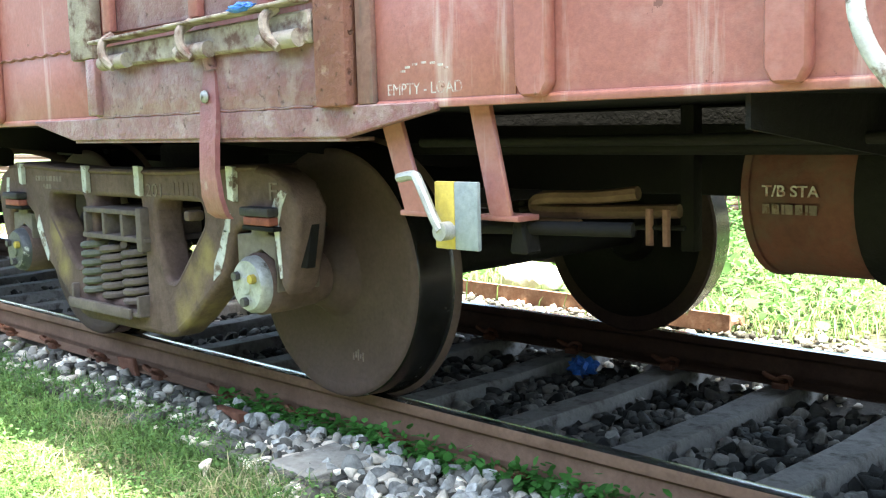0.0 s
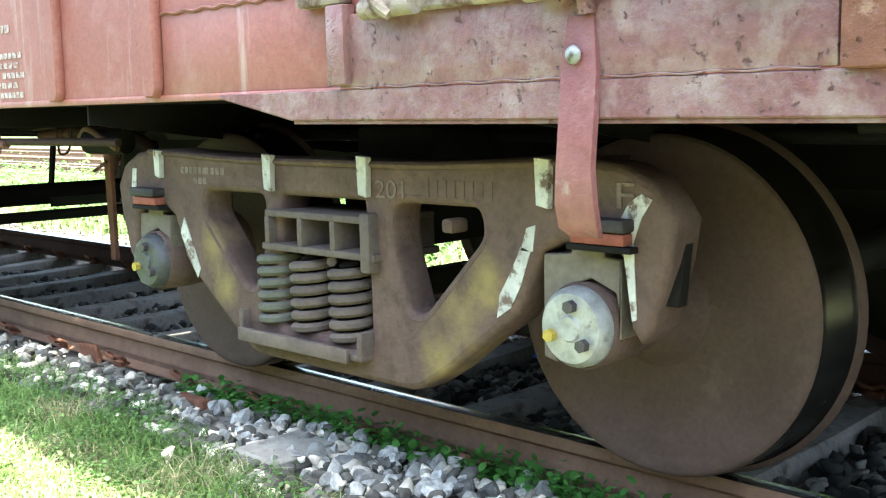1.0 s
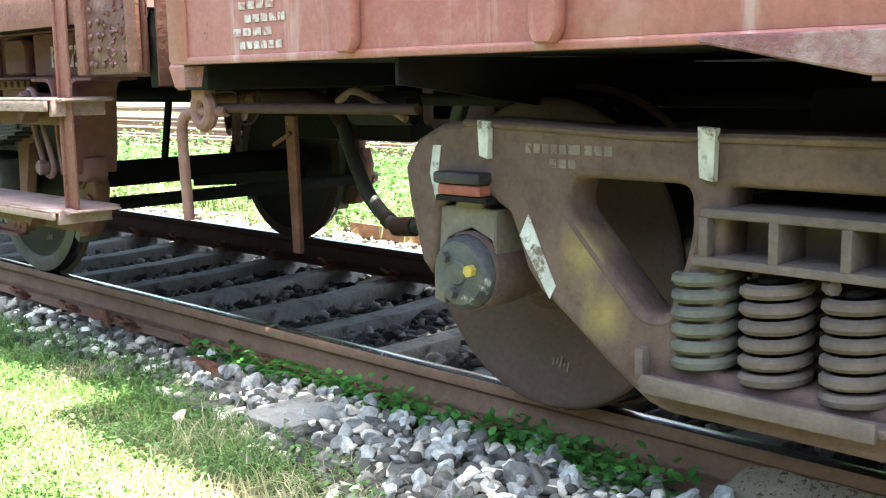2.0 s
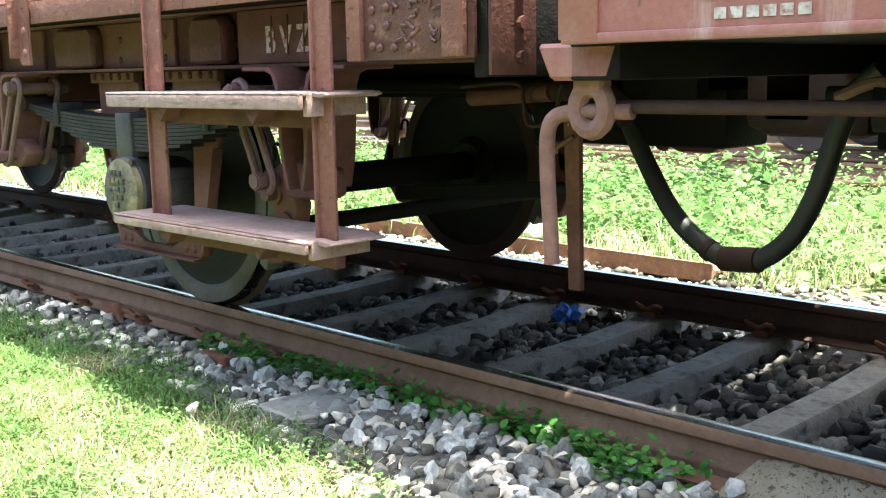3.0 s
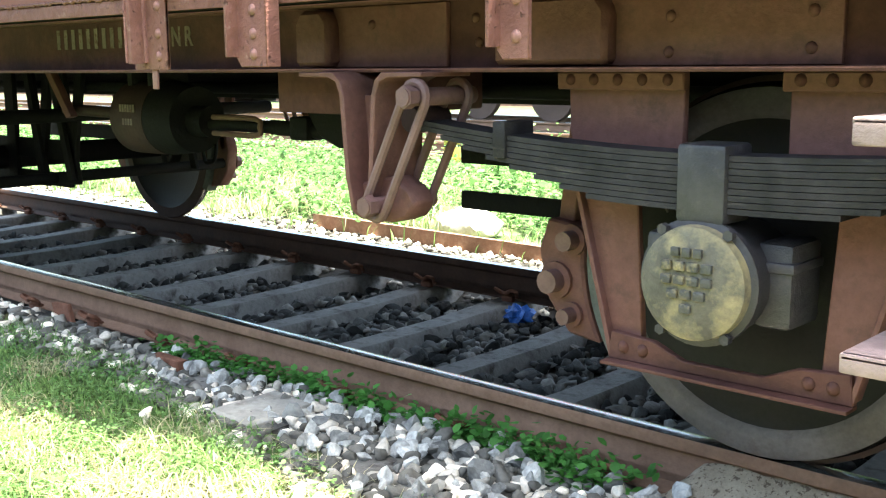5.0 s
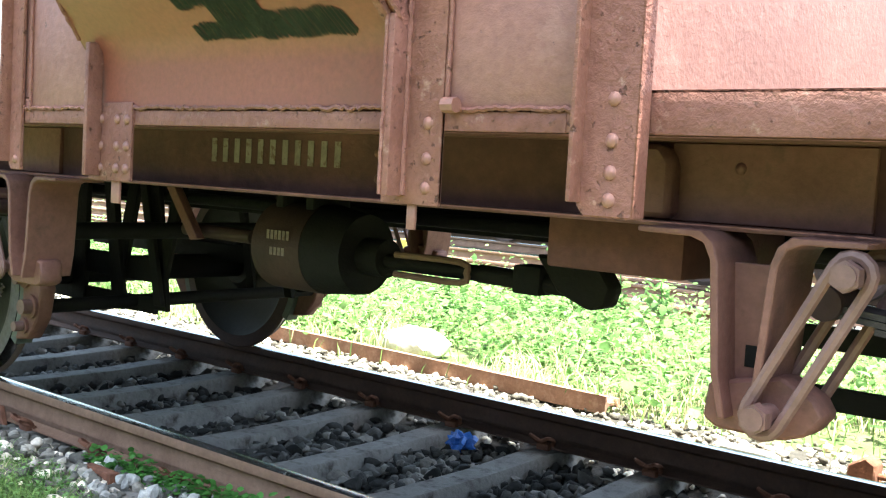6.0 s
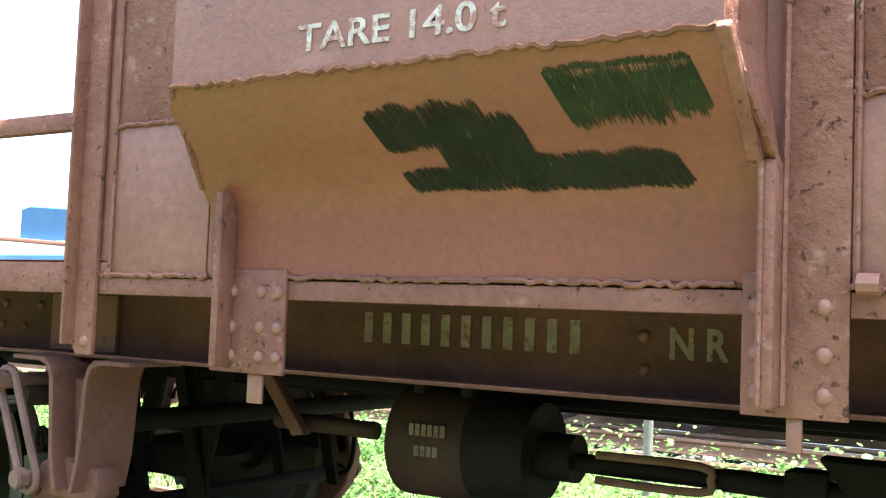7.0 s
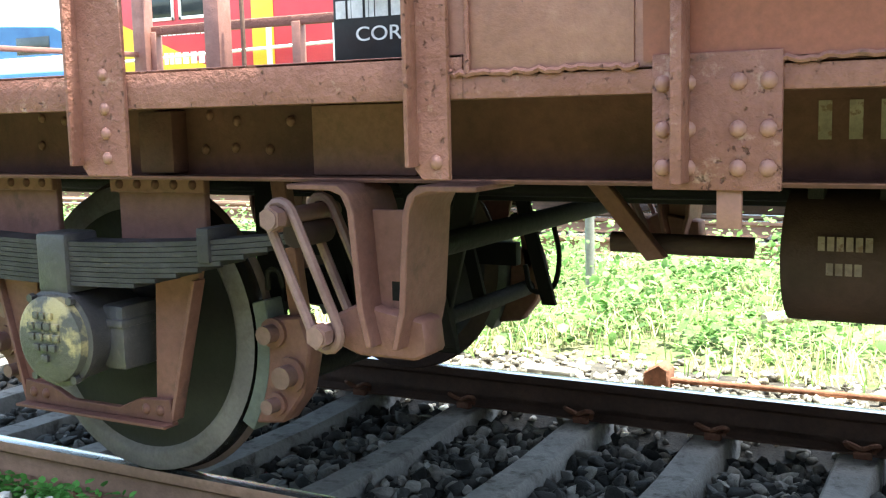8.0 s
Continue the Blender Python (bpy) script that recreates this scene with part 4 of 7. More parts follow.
def bogie(parent, xc):
    """A three-piece cast bogie: side frames, bolster, springs, adapters."""
    half = [(xc, 0.415), (xc + 0.36, 0.415), (xc + 0.42, 0.43), (xc + 0.53, 0.50), (xc + 0.68, 0.615), (xc + 0.755, 0.665), (xc + 0.80, 0.72),
            (xc + 0.83, 0.80), (xc + 0.86, 0.865), (xc + 0.92, 0.895), (xc + 1.00, 0.90), (xc + 1.09, 0.89), (xc + 1.125, 0.86), (xc + 1.14, 0.70), (xc + 1.165, 0.675), (xc + 1.195, 0.70), (xc + 1.24, 0.86), (xc + 1.255, 0.96),
            (xc + 1.205, 1.04), (xc + 1.11, 1.085), (xc + 0.98, 1.10), (xc + 0.85, 1.10), (xc + 0.45, 1.075), (xc, 1.07)]
    outline = half + mirrored(half, xc)[1:-1]
    # the rounded edge of the casting swells by its radius, so the cut line lies inside it
    n = len(outline)
    outline = [(p[0] - 0.017 * d[1], p[1] + 0.017 * d[0]) for p, d in ((outline[i], (Vector(outline[(i + 1) % n]) - Vector(outline[i - 1])).normalized()) for i in range(n))]
    hole_r = rounded([(xc + 0.29, 0.985), (xc + 0.665, 0.985), (xc + 0.69, 0.88), (xc + 0.44, 0.622), (xc + 0.355, 0.628), (xc + 0.285, 0.84)], 0.075)
    hole_l = mirrored(hole_r, xc)
    window = rounded([(xc - 0.235, 0.985), (xc + 0.205, 0.985), (xc + 0.22, 0.80), (xc + 0.225, 0.51), (xc - 0.255, 0.51), (xc - 0.245, 0.80)], 0.03)
    for side in (1, -1):
        f = (lambda y: y) if side > 0 else (lambda y: FAR - y)
        near = side > 0
        sf = part("side_frame", casting(outline, [hole_l, hole_r, window], f(-0.435), 0.065, 0.022), M["bogie_arm"] if near and xc < 0 else M["bogie"], parent, "dusty brown cast-steel bogie side frame")
        # flanges round the openings and along the top
        if near:
            part("top_flange", P([(xc - 1.02, 1.085), (xc - 0.45, 1.062), (xc + 0.45, 1.062), (xc + 1.02, 1.085), (xc + 1.02, 1.105), (xc + 0.45, 1.082), (xc - 0.45, 1.082), (xc - 1.02, 1.105)], -0.512, -0.31, 0.008), M["bogie"], sf)
            for hole in (hole_l, hole_r):
                inner = [Vector((a, -0.30, b)) for a, b in hole]
                part("hole_lip", tube(bmesh.new(), [(p.x, -0.490, p.z) for p in inner], 0.012, 8, False, True), M["bogie"], sf)
            for lx in (xc + 0.29, xc + 0.52, xc - 0.29):
                part("lug", B(lx - 0.022, lx + 0.022, -0.49, -0.42, 0.885, 0.925, 0.01), M["bogie"], sf)
            # no slot is cut: a black piece gives the dark inside it
            part("leg_slot", P([(-0.468, 0.755), (-0.432, 0.755), (-0.405, 0.905), (-0.442, 0.905)], xc + 1.17, xc + 1.252, 0.002, "x"), M["under"], sf)
        by = f(-0.53), f(-0.25)
        # bolster end
        bol = part("bolster", B(xc - 0.29, xc + 0.26, *by, 0.785, 0.808, 0.006), M["spring"], parent, "dusty cast bolster end above the springs")
        part("bolster_plate", B(xc - 0.27, xc + 0.24, *by, 0.895, 0.918, 0.006), M["spring"], bol)
        for px in (xc - 0.26, xc - 0.09, xc + 0.07, xc + 0.225):
            part("bolster_web", B(px - 0.012, px + 0.012, *by, 0.806, 0.897, 0.004), M["spring"], bol)
        part("bolster_back", B(xc - 0.245, xc + 0.21, f(-0.40), f(-0.25), 0.806, 0.897, 0.004), M["spring"], bol)
        if near:
            part("gib", B(xc + 0.205, xc + 0.25, -0.54, -0.46, 0.75, 0.93, 0.01), M["spring"], parent)
        # spring tray with a raised lip
        tray = bmesh.new()
        box(tray, xc - 0.42, xc + 0.21, f(-0.545), f(-0.28), 0.478, 0.50, 0.008)
        box(tray, xc - 0.40, xc + 0.16, f(-0.565), f(-0.548), 0.470, 0.515, 0.006)
        box(tray, xc + 0.185, xc + 0.21, f(-0.545), f(-0.37), 0.49, 0.568, 0.008)
        box(tray, xc - 0.44, xc - 0.415, f(-0.53), f(-0.37), 0.49, 0.568, 0.008)
        part("spring_tray", tray, M["spring"], parent, "dusty spring seat with raised lips")
        for row, yy in enumerate((-0.45, -0.30)):
            for k, sx in enumerate((xc - 0.292, xc - 0.115, xc + 0.075)):
                sp = part("coil_spring", coil(bmesh.new(), sx, f(yy), 0.502, 0.785, 0.068, 0.0165, 6.3, k * 1.3), M["spring"] if k or row else M["spring_green"], parent, "dusty coil spring, faint green paint" if not k and not row else "")
                if near and not row:
                    part("inner_coil", coil(bmesh.new(), sx, f(yy), 0.502, 0.785, 0.035, 0.010, 8.0, k), M["under"], sp)
        for ax, po in ((xc - 1.01, 0.0), (xc + 1.01, 0.05)):
            ad = bmesh.new()
            prism(ad, [(ax - 0.150, 0.585), (ax - 0.105, 0.575), (ax - 0.125, 0.70), (ax - 0.09, 0.77), (ax, 0.805), (ax + 0.075, 0.775), (ax + 0.085, 0.72), (ax + 0.082, 0.66), (ax + 0.09, 0.66), (ax + 0.09, 0.858), (ax + 0.04, 0.862), (ax + 0.04, 0.88), (ax - 0.06, 0.88), (ax - 0.06, 0.862), (ax - 0.15, 0.855)], f(-0.485), f(-0.30), 0.006)
            part("bearing_adapter", ad, M["adapter"], parent, "grey dusty bearing adapter")
            pad = B(ax + po - 0.075, ax + po + 0.085, f(-0.54), f(-0.30), 0.898, 0.928, 0.006)
            part("rubber_pad", pad, M["rust_pad"], parent, "red-brown elastomer pad")
            part("pad_plate", B(ax + po - 0.09, ax + po + 0.10, f(-0.535), f(-0.30), 0.880, 0.896, 0.004), M["under"], parent)
            part("pad_cover", B(ax + po - 0.085, ax + po + 0.09, f(-0.55), f(-0.33), 0.930, 0.962, 0.008), M["leaf_steel"], parent)
        if near:
            # white tick marks painted across the frame
            y = -0.5005
            for wx, z0, z1, w in ((xc - 0.26, 0.975, 1.098, 0.046), (xc + 0.205, 0.975, 1.098, 0.046), (xc - 0.93, 1.0, 1.103, 0.040), (xc + 0.885, 0.975, 1.103, 0.048)):
                part("paint_mark", prism(bmesh.new(), [(wx - w / 2, z1), (wx + w / 2, z1 - 0.004), (wx + w / 2 - 0.004, z0), (wx - w / 2 + 0.006, z0 + 0.008)], y - 0.022, y - 0.001, 0.001), M["white"], sf, "white paint mark")
            for pts in ([(xc + 1.095, 0.90), (xc + 1.105, 0.95), (xc + 1.135, 1.0), (xc + 1.17, 1.022), (xc + 1.20, 1.01), (xc + 1.17, 0.965), (xc + 1.145, 0.90), (xc + 1.12, 0.885)], [(xc + 1.118, 0.89), (xc + 1.148, 0.90), (xc + 1.158, 0.72), (xc + 1.145, 0.715)],
                        [(xc + 0.715, 0.672), (xc + 0.765, 0.705), (xc + 0.80, 0.77), (xc + 0.832, 0.86), (xc + 0.80, 0.87), (xc + 0.765, 0.80), (xc + 0.725, 0.735)], [(xc + 0.80, 0.86), (xc + 0.84, 0.86), (xc + 0.85, 0.93), (xc + 0.82, 0.92)],
                        [(xc - 0.82, 0.80), (xc - 0.79, 0.86), (xc - 0.70, 0.68), (xc - 0.72, 0.645)], [(xc - 1.15, 0.95), (xc - 1.135, 1.03), (xc - 1.105, 1.03), (xc - 1.12, 0.94), (xc - 1.105, 0.89), (xc - 1.13, 0.88)]):
                part("paint_mark", prism(bmesh.new(), pts, y - 0.003, y, 0), M["white"], sf, "white paint mark")
            part("painted_number", lettering("201", 0.075, (xc + 0.245, y - 0.002, 0.975), 0.12), M["letter_dim"], sf, "faded painted number 201")
            part("chalk_mark", bars(xc - 0.80, 1.02, [0.028] * 5 + [0.05] + [0.03] * 3, 0.024, y), M["letter_dim"], sf, "worn chalk writing")
            part("chalk_mark", bars(xc - 0.72, 0.985, [0.03] * 3, 0.022, y), M["letter_dim"], sf)
            part("cast_lettering", bars(xc + 0.44, 0.985, [0.034] * 8, 0.05, y), M["bogie"], sf)
            part("chalk_mark", lettering("F", 0.09, (xc + 1.10, y - 0.002, 0.985), 0.05), M["letter_dim"], sf, "chalked letter F")
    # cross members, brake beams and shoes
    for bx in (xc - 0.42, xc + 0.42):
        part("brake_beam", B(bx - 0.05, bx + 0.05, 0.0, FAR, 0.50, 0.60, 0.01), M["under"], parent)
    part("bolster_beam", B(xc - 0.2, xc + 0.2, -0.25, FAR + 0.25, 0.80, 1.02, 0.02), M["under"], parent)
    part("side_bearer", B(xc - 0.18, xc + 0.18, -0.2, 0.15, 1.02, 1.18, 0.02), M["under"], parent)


M["spring_green"] = surface("faded_green_spring", (0.085, 0.078, 0.066), (0.135, 0.13, 0.108), 6, 0.7, bump=0.3, grain=50)
M["adapter"] = surface("grey_dusty_steel", (0.13, 0.105, 0.085), (0.20, 0.165, 0.135), 5, 0.75, bump=0.3)
M["rust_pad"] = surface("red_brown_rubber", (0.20, 0.055, 0.04), (0.28, 0.09, 0.065), 10, 0.7, bump=0.3)


def strip_rib(x, w, z0, z1, y=-0.75, depth=0.035):
    """A pressed vertical stiffener with chamfered foot."""
    bm = bmesh.new()
    prism(bm, [(x - w / 2, z1), (x - w / 2, z0 + 0.03), (x - w * 0.3, z0), (x + w * 0.3, z0), (x + w / 2, z0 + 0.03), (x + w / 2, z1)], y - depth, y + 0.002, 0.006)
    return bm


def build_wagon():
    t = thing("freight_wagon", WAGON_AT, "weathered red-oxide steel open freight wagon on cast bogies", "freight wagon")
    X0, X1, ZB, ZT = -6.22, 4.35, 1.28, 3.30
    side = B(X0, X1, -0.75, -0.742, ZB, ZT, 0.0)
    part("side_wall", side, M["wagon"], t, "faded red-oxide steel side sheet")
    part("side_wall", B(X0, X1, FAR + 0.742, FAR + 0.75, ZB, ZT, 0.0), M["wagon"], t)
    for x in (X0, X1 - 0.008):
        part("end_wall", B(x, x + 0.008, -0.74, FAR + 0.74, ZB, ZT, 0.0), M["wagon"], t)
    part("floor_plate", B(X0, X1, -0.735, FAR + 0.735, ZB - 0.006, ZB + 0.006, 0.0), M["under"], t)
    for y in (-0.755, FAR + 0.755):
        part("top_rail", B(X0, X1, y - 0.05, y + 0.05, ZT, ZT + 0.10, 0.01), M["wagon"], t)
    # bottom angle
    part("bottom_angle", B(X0, X1, -0.757, -0.70, ZB - 0.010, ZB + 0.012, 0.003), M["wagon"], t)
    for x, w in ((-5.34, 0.085), (-4.67, 0.085), (-1.61, 0.10), (-0.99, 0.09), (0.4, 0.09), (1.4, 0.09), (2.4, 0.09), (3.6, 0.09)):
        part("stanchion", strip_rib(x, w, ZB + 0.004, ZT), M["wagon"], t, "worn pressed-steel stiffener")
    # corner angle
    part("corner_angle", B(X0 - 0.006, X0 + 0.10, -0.758, -0.748, ZB, ZT, 0.002), M["wagon"], t)
    # lower sheets lapped and welded on
    for x0, x1, z in ((-4.62, -3.80, 1.545), (-2.20, -1.68, 1.60)):
        part("patch_sheet", B(x0, x1, -0.755, -0.749, ZB + 0.012, z, 0.002), M["wagon"], t, "welded patch of cleaner red sheet")
        weld = tube(bmesh.new(), [(x, -0.757, z + 0.004 * math.sin(x * 60)) for x in np.arange(x0, x1, 0.018)], 0.006, 6)
        part("weld_seam", weld, M["van_flake"], t)
    # the fish-bellied sill under the door
    part("door_sill", P([(-4.29, 1.272), (-3.95, 1.205), (-2.30, 1.198), (-1.94, 1.262), (-1.94, 1.285), (-4.29, 1.285)], -0.775, -0.745, 0.004), M["door"], t, "faded maroon sill with pale scuffs")
    part("sill_flange", P([(-3.95, 1.195), (-2.30, 1.188), (-2.30, 1.199), (-3.95, 1.206)], -0.765, -0.66, 0.002), M["door"], t)
    # lower side door
    door = part("side_door", B(-3.74, -2.40, -0.775, -0.752, 1.288, 1.475, 0.006), M["door"], t, "scuffed maroon drop door")
    part("door_edge", B(-3.76, -3.69, -0.80, -0.752, 1.295, 1.50, 0.006), M["door"], t)
    part("weld_seam", T([(x, -0.7745, 1.288 + 0.002 * math.sin(x * 47)) for x in np.arange(-3.73, -2.41, 0.02)], 0.0025, 6), M["door"], t)
    part("door_post", B(-2.39, -2.25, -0.80, -0.752, 1.282, 2.9, 0.012), M["van_flake"], t, "rust-streaked door post")
    part("door_post", B(-2.235, -2.17, -0.775, -0.752, 1.285, 2.9, 0.010), M["wagon_dirty"], t)
    part("door_post", B(-3.88, -3.70, -0.80, -0.752, 1.50, 2.9, 0.012), M["door_beam"], t, "pale flaking door post")
    beam = part("door_beam", P([(-3.62, 1.462), (-2.40, 1.462), (-2.40, 1.555), (-3.62, 1.535)], -0.80, -0.765, 0.008), M["door_beam"], t, "pale lichen-stained door beam")
    part("beam_ledge", P([(-3.64, 1.545), (-2.42, 1.573), (-2.42, 1.583), (-3.64, 1.556)], -0.845, -0.78, 0.003), M["door_beam"], beam)
    for hx in (-3.50, -2.98, -2.52):
        h = part("hinge", R((hx - 0.09, -0.815, 1.475), (hx + 0.09, -0.815, 1.478), 0.026, 12), M["door_beam"], t, "crusted door hinge")
        part("hinge_strap", T(smooth_path([(hx - 0.03, -0.80, 1.57), (hx - 0.035, -0.84, 1.54), (hx - 0.02, -0.845, 1.49), (hx + 0.02, -0.83, 1.455)], 4), 0.016, 8), M["door_beam"], h)
    part("upper_door", B(-3.66, -2.42, -0.77, -0.752, 1.585, 2.9, 0.006), M["door"], t, "upper side door with worn streaks")
    for ux in (-3.58, -3.0, -2.62):
        part("door_stiffener", B(ux - 0.03, ux + 0.03, -0.80, -0.77, 1.585, 2.9, 0.008), M["wagon"], t)
    cl = bmesh.new()
    bmesh.ops.create_icosphere(cl, subdivisions=3, radius=1.0)
    for v in cl.verts:
        n = noise.noise(v.co * 2.1)
        v.co = Vector((v.co.x * 0.06, v.co.y * 0.02, v.co.z * 0.014)) * (1 + 0.5 * n) + Vector((-2.66, -0.845, 1.58))
    part("cloth_strip", cl, M["blue_cloth"], t, "blue plastic strip caught on the ledge")
    # the long door latch, bent outwards below the sill
    for sx, w in ((-2.952, 0.092),):
        prof = [(1.415, -0.782), (1.30, -0.790), (1.19, -0.80), (1.10, -0.802), (1.02, -0.792), (0.965, -0.772), (0.945, -0.748)]
        bm = bmesh.new()
        rows_ = []
        for i, (z, y) in enumerate(prof):
            ww = w * (0.72 if i == 0 else 1.0 if i < 4 else 1.12)
            if i == len(prof) - 1:
                ww *= 0.75
            xx = sx - 0.055 * max(0, (1.2 - z) / 0.3) ** 1.2 * 0.4
            rows_.append([bm.verts.new(p) for p in ((xx - ww / 2, y, z), (xx + ww / 2, y, z), (xx + ww / 2, y + 0.018, z), (xx - ww / 2, y + 0.018, z))])
        for a, b in zip(rows_, rows_[1:]):
            for i in range(4):
                bm.faces.new((a[i], a[(i + 1) % 4], b[(i + 1) % 4], b[i]))
        bm.faces.new(rows_[0])
        bm.faces.new(rows_[-1])
        bmesh.ops.bevel(bm, geom=[e for e in bm.edges if e.is_boundary or e.calc_face_angle(0) > 0.8], offset=0.005, segments=2, affect="EDGES")
        lt = part("door_latch", bm, M["latch"], t, "worn maroon steel latch strap hanging below the sill")
        part("latch_bolt", rivet(bmesh.new(), sx - 0.01, -0.795, 1.335, 0.021), M["cap"], lt)
        part("latch_stem", R((sx + 0.02, -0.785, 1.42), (sx + 0.02, -0.80, 1.485), 0.02, 10), M["door"], lt)
    # stencils
    part("stencil", lettering("EMPTY - LOAD", 0.042, (-2.13, -0.7545, 1.305), 0.275), M["letter"], t, "white stencil EMPTY - LOAD")
    arc = bmesh.new()
    for k in range(7):
        a = math.pi * (0.12 + 0.76 * k / 6)
        box(arc, -1.99 - math.cos(a) * 0.085 - 0.009, -1.99 - math.cos(a) * 0.085 + 0.009, -0.7565, -0.7545, 1.355 + math.sin(a) * 0.028 - 0.003, 1.355 + math.sin(a) * 0.028 + 0.003, 0)
    part("stencil", arc, M["letter"], t)
    for r_, (n, w) in enumerate(((6, 0.04), (4, 0.045), (5, 0.04), (4, 0.05), (6, 0.035))):
        part("stencil_line", bars(-5.87 + 0.03 * (r_ % 3), 1.46 - r_ * 0.038, [w] * n, 0.022, -0.7515), M["letter"], t, "small illegible white stencilled line" if not r_ else "")
    part("stencil_line", bars(-5.85, 1.56, [0.05, 0.035, 0.05], 0.03, -0.7515), M["letter"], t)
    # brackets and the empty-load lever
    for xt, xb, w in ((-2.20, -2.10, 0.085), (-1.855, -1.79, 0.075)):
        part("bracket", P([(xt - w / 2, 1.275), (xt + w / 2, 1.275), (xb + w / 2, 0.995), (xb - w / 2, 0.995)], -0.70, -0.685, 0.004), M["wagon"], t, "brown angle bracket")
    for fx0, fx1 in ((-2.16, -2.03), (-1.87, -1.73)):
        part("bracket_foot", B(fx0, fx1, -0.70, -0.62, 0.985, 1.0, 0.003), M["wagon"], t)
    part("lever_shaft", R((-2.0, -0.70, 0.965), (-1.5, -0.55, 0.965), 0.018), M["under"], t)
    box_ = part("indicator_plate", B(-1.955, -1.885, -0.765, -0.750, 0.915, 1.085, 0.004), M["yellow"], t, "yellow and pale blue load indicator plate")
    part("plate_half", B(-1.885, -1.805, -0.765, -0.750, 0.915, 1.085, 0.004), M["pale_blue"], box_)
    part("lever", T(smooth_path([(-2.075, -0.775, 1.092), (-2.01, -0.785, 1.10), (-1.985, -0.79, 1.085), (-1.93, -0.795, 1.0), (-1.905, -0.795, 0.965)], 4), 0.013, 8), M["cap"], t, "scuffed white hand lever")
    part("lever_boss", R((-1.905, -0.80, 0.962), (-1.905, -0.75, 0.962), 0.024, 12), M["cap"], t)
    part("bracket_arm", P([(-1.80, 0.90), (-1.74, 0.90), (-1.755, 0.99), (-1.785, 0.99)], -0.66, -0.60, 0.006), M["under"], t)
    # brake gear under the floor
    tank = bmesh.new()
    rod(tank, (-1.62, 0.45, 1.0), (-1.30, 0.45, 1.0), 0.26, 40)
    part("brake_cylinder", tank, M["tank_red"], t, "dusty red brake cylinder with a stencilled date")
    part("cylinder_end", R((-1.30, 0.45, 1.0), (-0.9, 0.45, 1.0), 0.275, 40), M["under"], t)
    part("cylinder_band", R((-1.645, 0.45, 1.0), (-1.62, 0.45, 1.0), 0.268, 40), M["tank_red"], t)
    part("stencil", lettering("T/B STA", 0.045, (-1.578, 0.185, 0.995), 0.175, bold=0.0007), M["letter"], t, "white stencil T/B STA")
    part("stencil_line", bars(-1.575, 0.945, [0.03, 0.03, 0.012, 0.03, 0.03, 0.012, 0.03], 0.028, 0.184), M["letter_dim"], t)
    for k in range(4):
        part("cylinder_bracket", B(-1.61 + k * 0.10, -1.58 + k * 0.10, 0.25, 0.65, 1.2, 1.28, 0.004), M["under"], t)
    part("slack_rod", T(smooth_path([(-1.95, 0.1, 1.00), (-2.1, 0.08, 0.985), (-2.28, 0.05, 0.98), (-2.33, 0.05, 0.955), (-2.25, 0.05, 0.935), (-1.8, 0.1, 0.95)], 5), 0.022, 8), M["iron_dark"], t, "rusty forked brake pull rod")
    part("pull_rod", R((-2.45, -0.05, 0.90), (-2.1, 0.0, 0.90), 0.022), M["iron_dark"], t)
    part("pull_rod", R((-2.1, 0.0, 0.90), (-1.75, 0.05, 0.905), 0.008), M["under"], t)
    part("rod_link", R((-2.40, -0.05, 0.90), (-2.36, -0.05, 1.0), 0.02), M["under"], t)
    for bx in (-1.86, -1.80):
        part("adjuster_bolt", R((bx, 0.03, 0.85), (bx, 0.03, 0.96), 0.012, 8), M["iron"], t)
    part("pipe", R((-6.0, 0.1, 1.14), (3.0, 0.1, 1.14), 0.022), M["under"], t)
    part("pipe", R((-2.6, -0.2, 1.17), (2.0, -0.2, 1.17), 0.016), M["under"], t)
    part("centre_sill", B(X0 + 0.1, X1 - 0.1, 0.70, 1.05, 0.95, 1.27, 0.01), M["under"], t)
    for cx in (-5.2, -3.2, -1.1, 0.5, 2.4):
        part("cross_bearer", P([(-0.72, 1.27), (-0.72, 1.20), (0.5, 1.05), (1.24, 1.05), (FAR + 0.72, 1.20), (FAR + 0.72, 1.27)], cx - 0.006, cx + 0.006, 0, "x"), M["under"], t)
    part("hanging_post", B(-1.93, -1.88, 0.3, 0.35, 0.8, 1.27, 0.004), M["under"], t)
    part("pipe", T(smooth_path([(-0.79, -0.80, 1.62), (-0.83, -0.84, 1.45), (-0.80, -0.85, 1.33), (-0.71, -0.84, 1.22), (-0.63, -0.78, 1.12)], 5), 0.016, 10), M["white"], t, "pale bent pipe on the wagon side")
    # handbrake gear and screw near the wagon end
    part("screw_block", P([(-6.34, 1.275), (-6.10, 1.275), (-6.13, 1.19), (-6.30, 1.19)], -0.70, -0.56, 0.01), M["wagon"], t)
    part("shaft_eye", T([(-6.22 + 0.042 * math.cos(a), -0.64, 1.125 + 0.05 * math.sin(a)) for a in np.linspace(0, 2 * math.pi, 16, endpoint=False)], 0.024, 8, True), M["iron"], t, "rusty round eye of the brake shaft")
    part("eye_stem", B(-6.26, -6.18, -0.665, -0.615, 1.16, 1.22, 0.01), M["iron"], t)
    part("bent_pipe", T(smooth_path([(-6.12, -0.62, 1.12), (-6.2, -0.63, 1.118), (-6.29, -0.64, 1.115), (-6.335, -0.65, 1.09), (-6.345, -0.65, 1.0), (-6.33, -0.65, 0.75)], 6), 0.019, 12), M["iron"], t, "rust-worn bent pipe hanging at the wagon end")
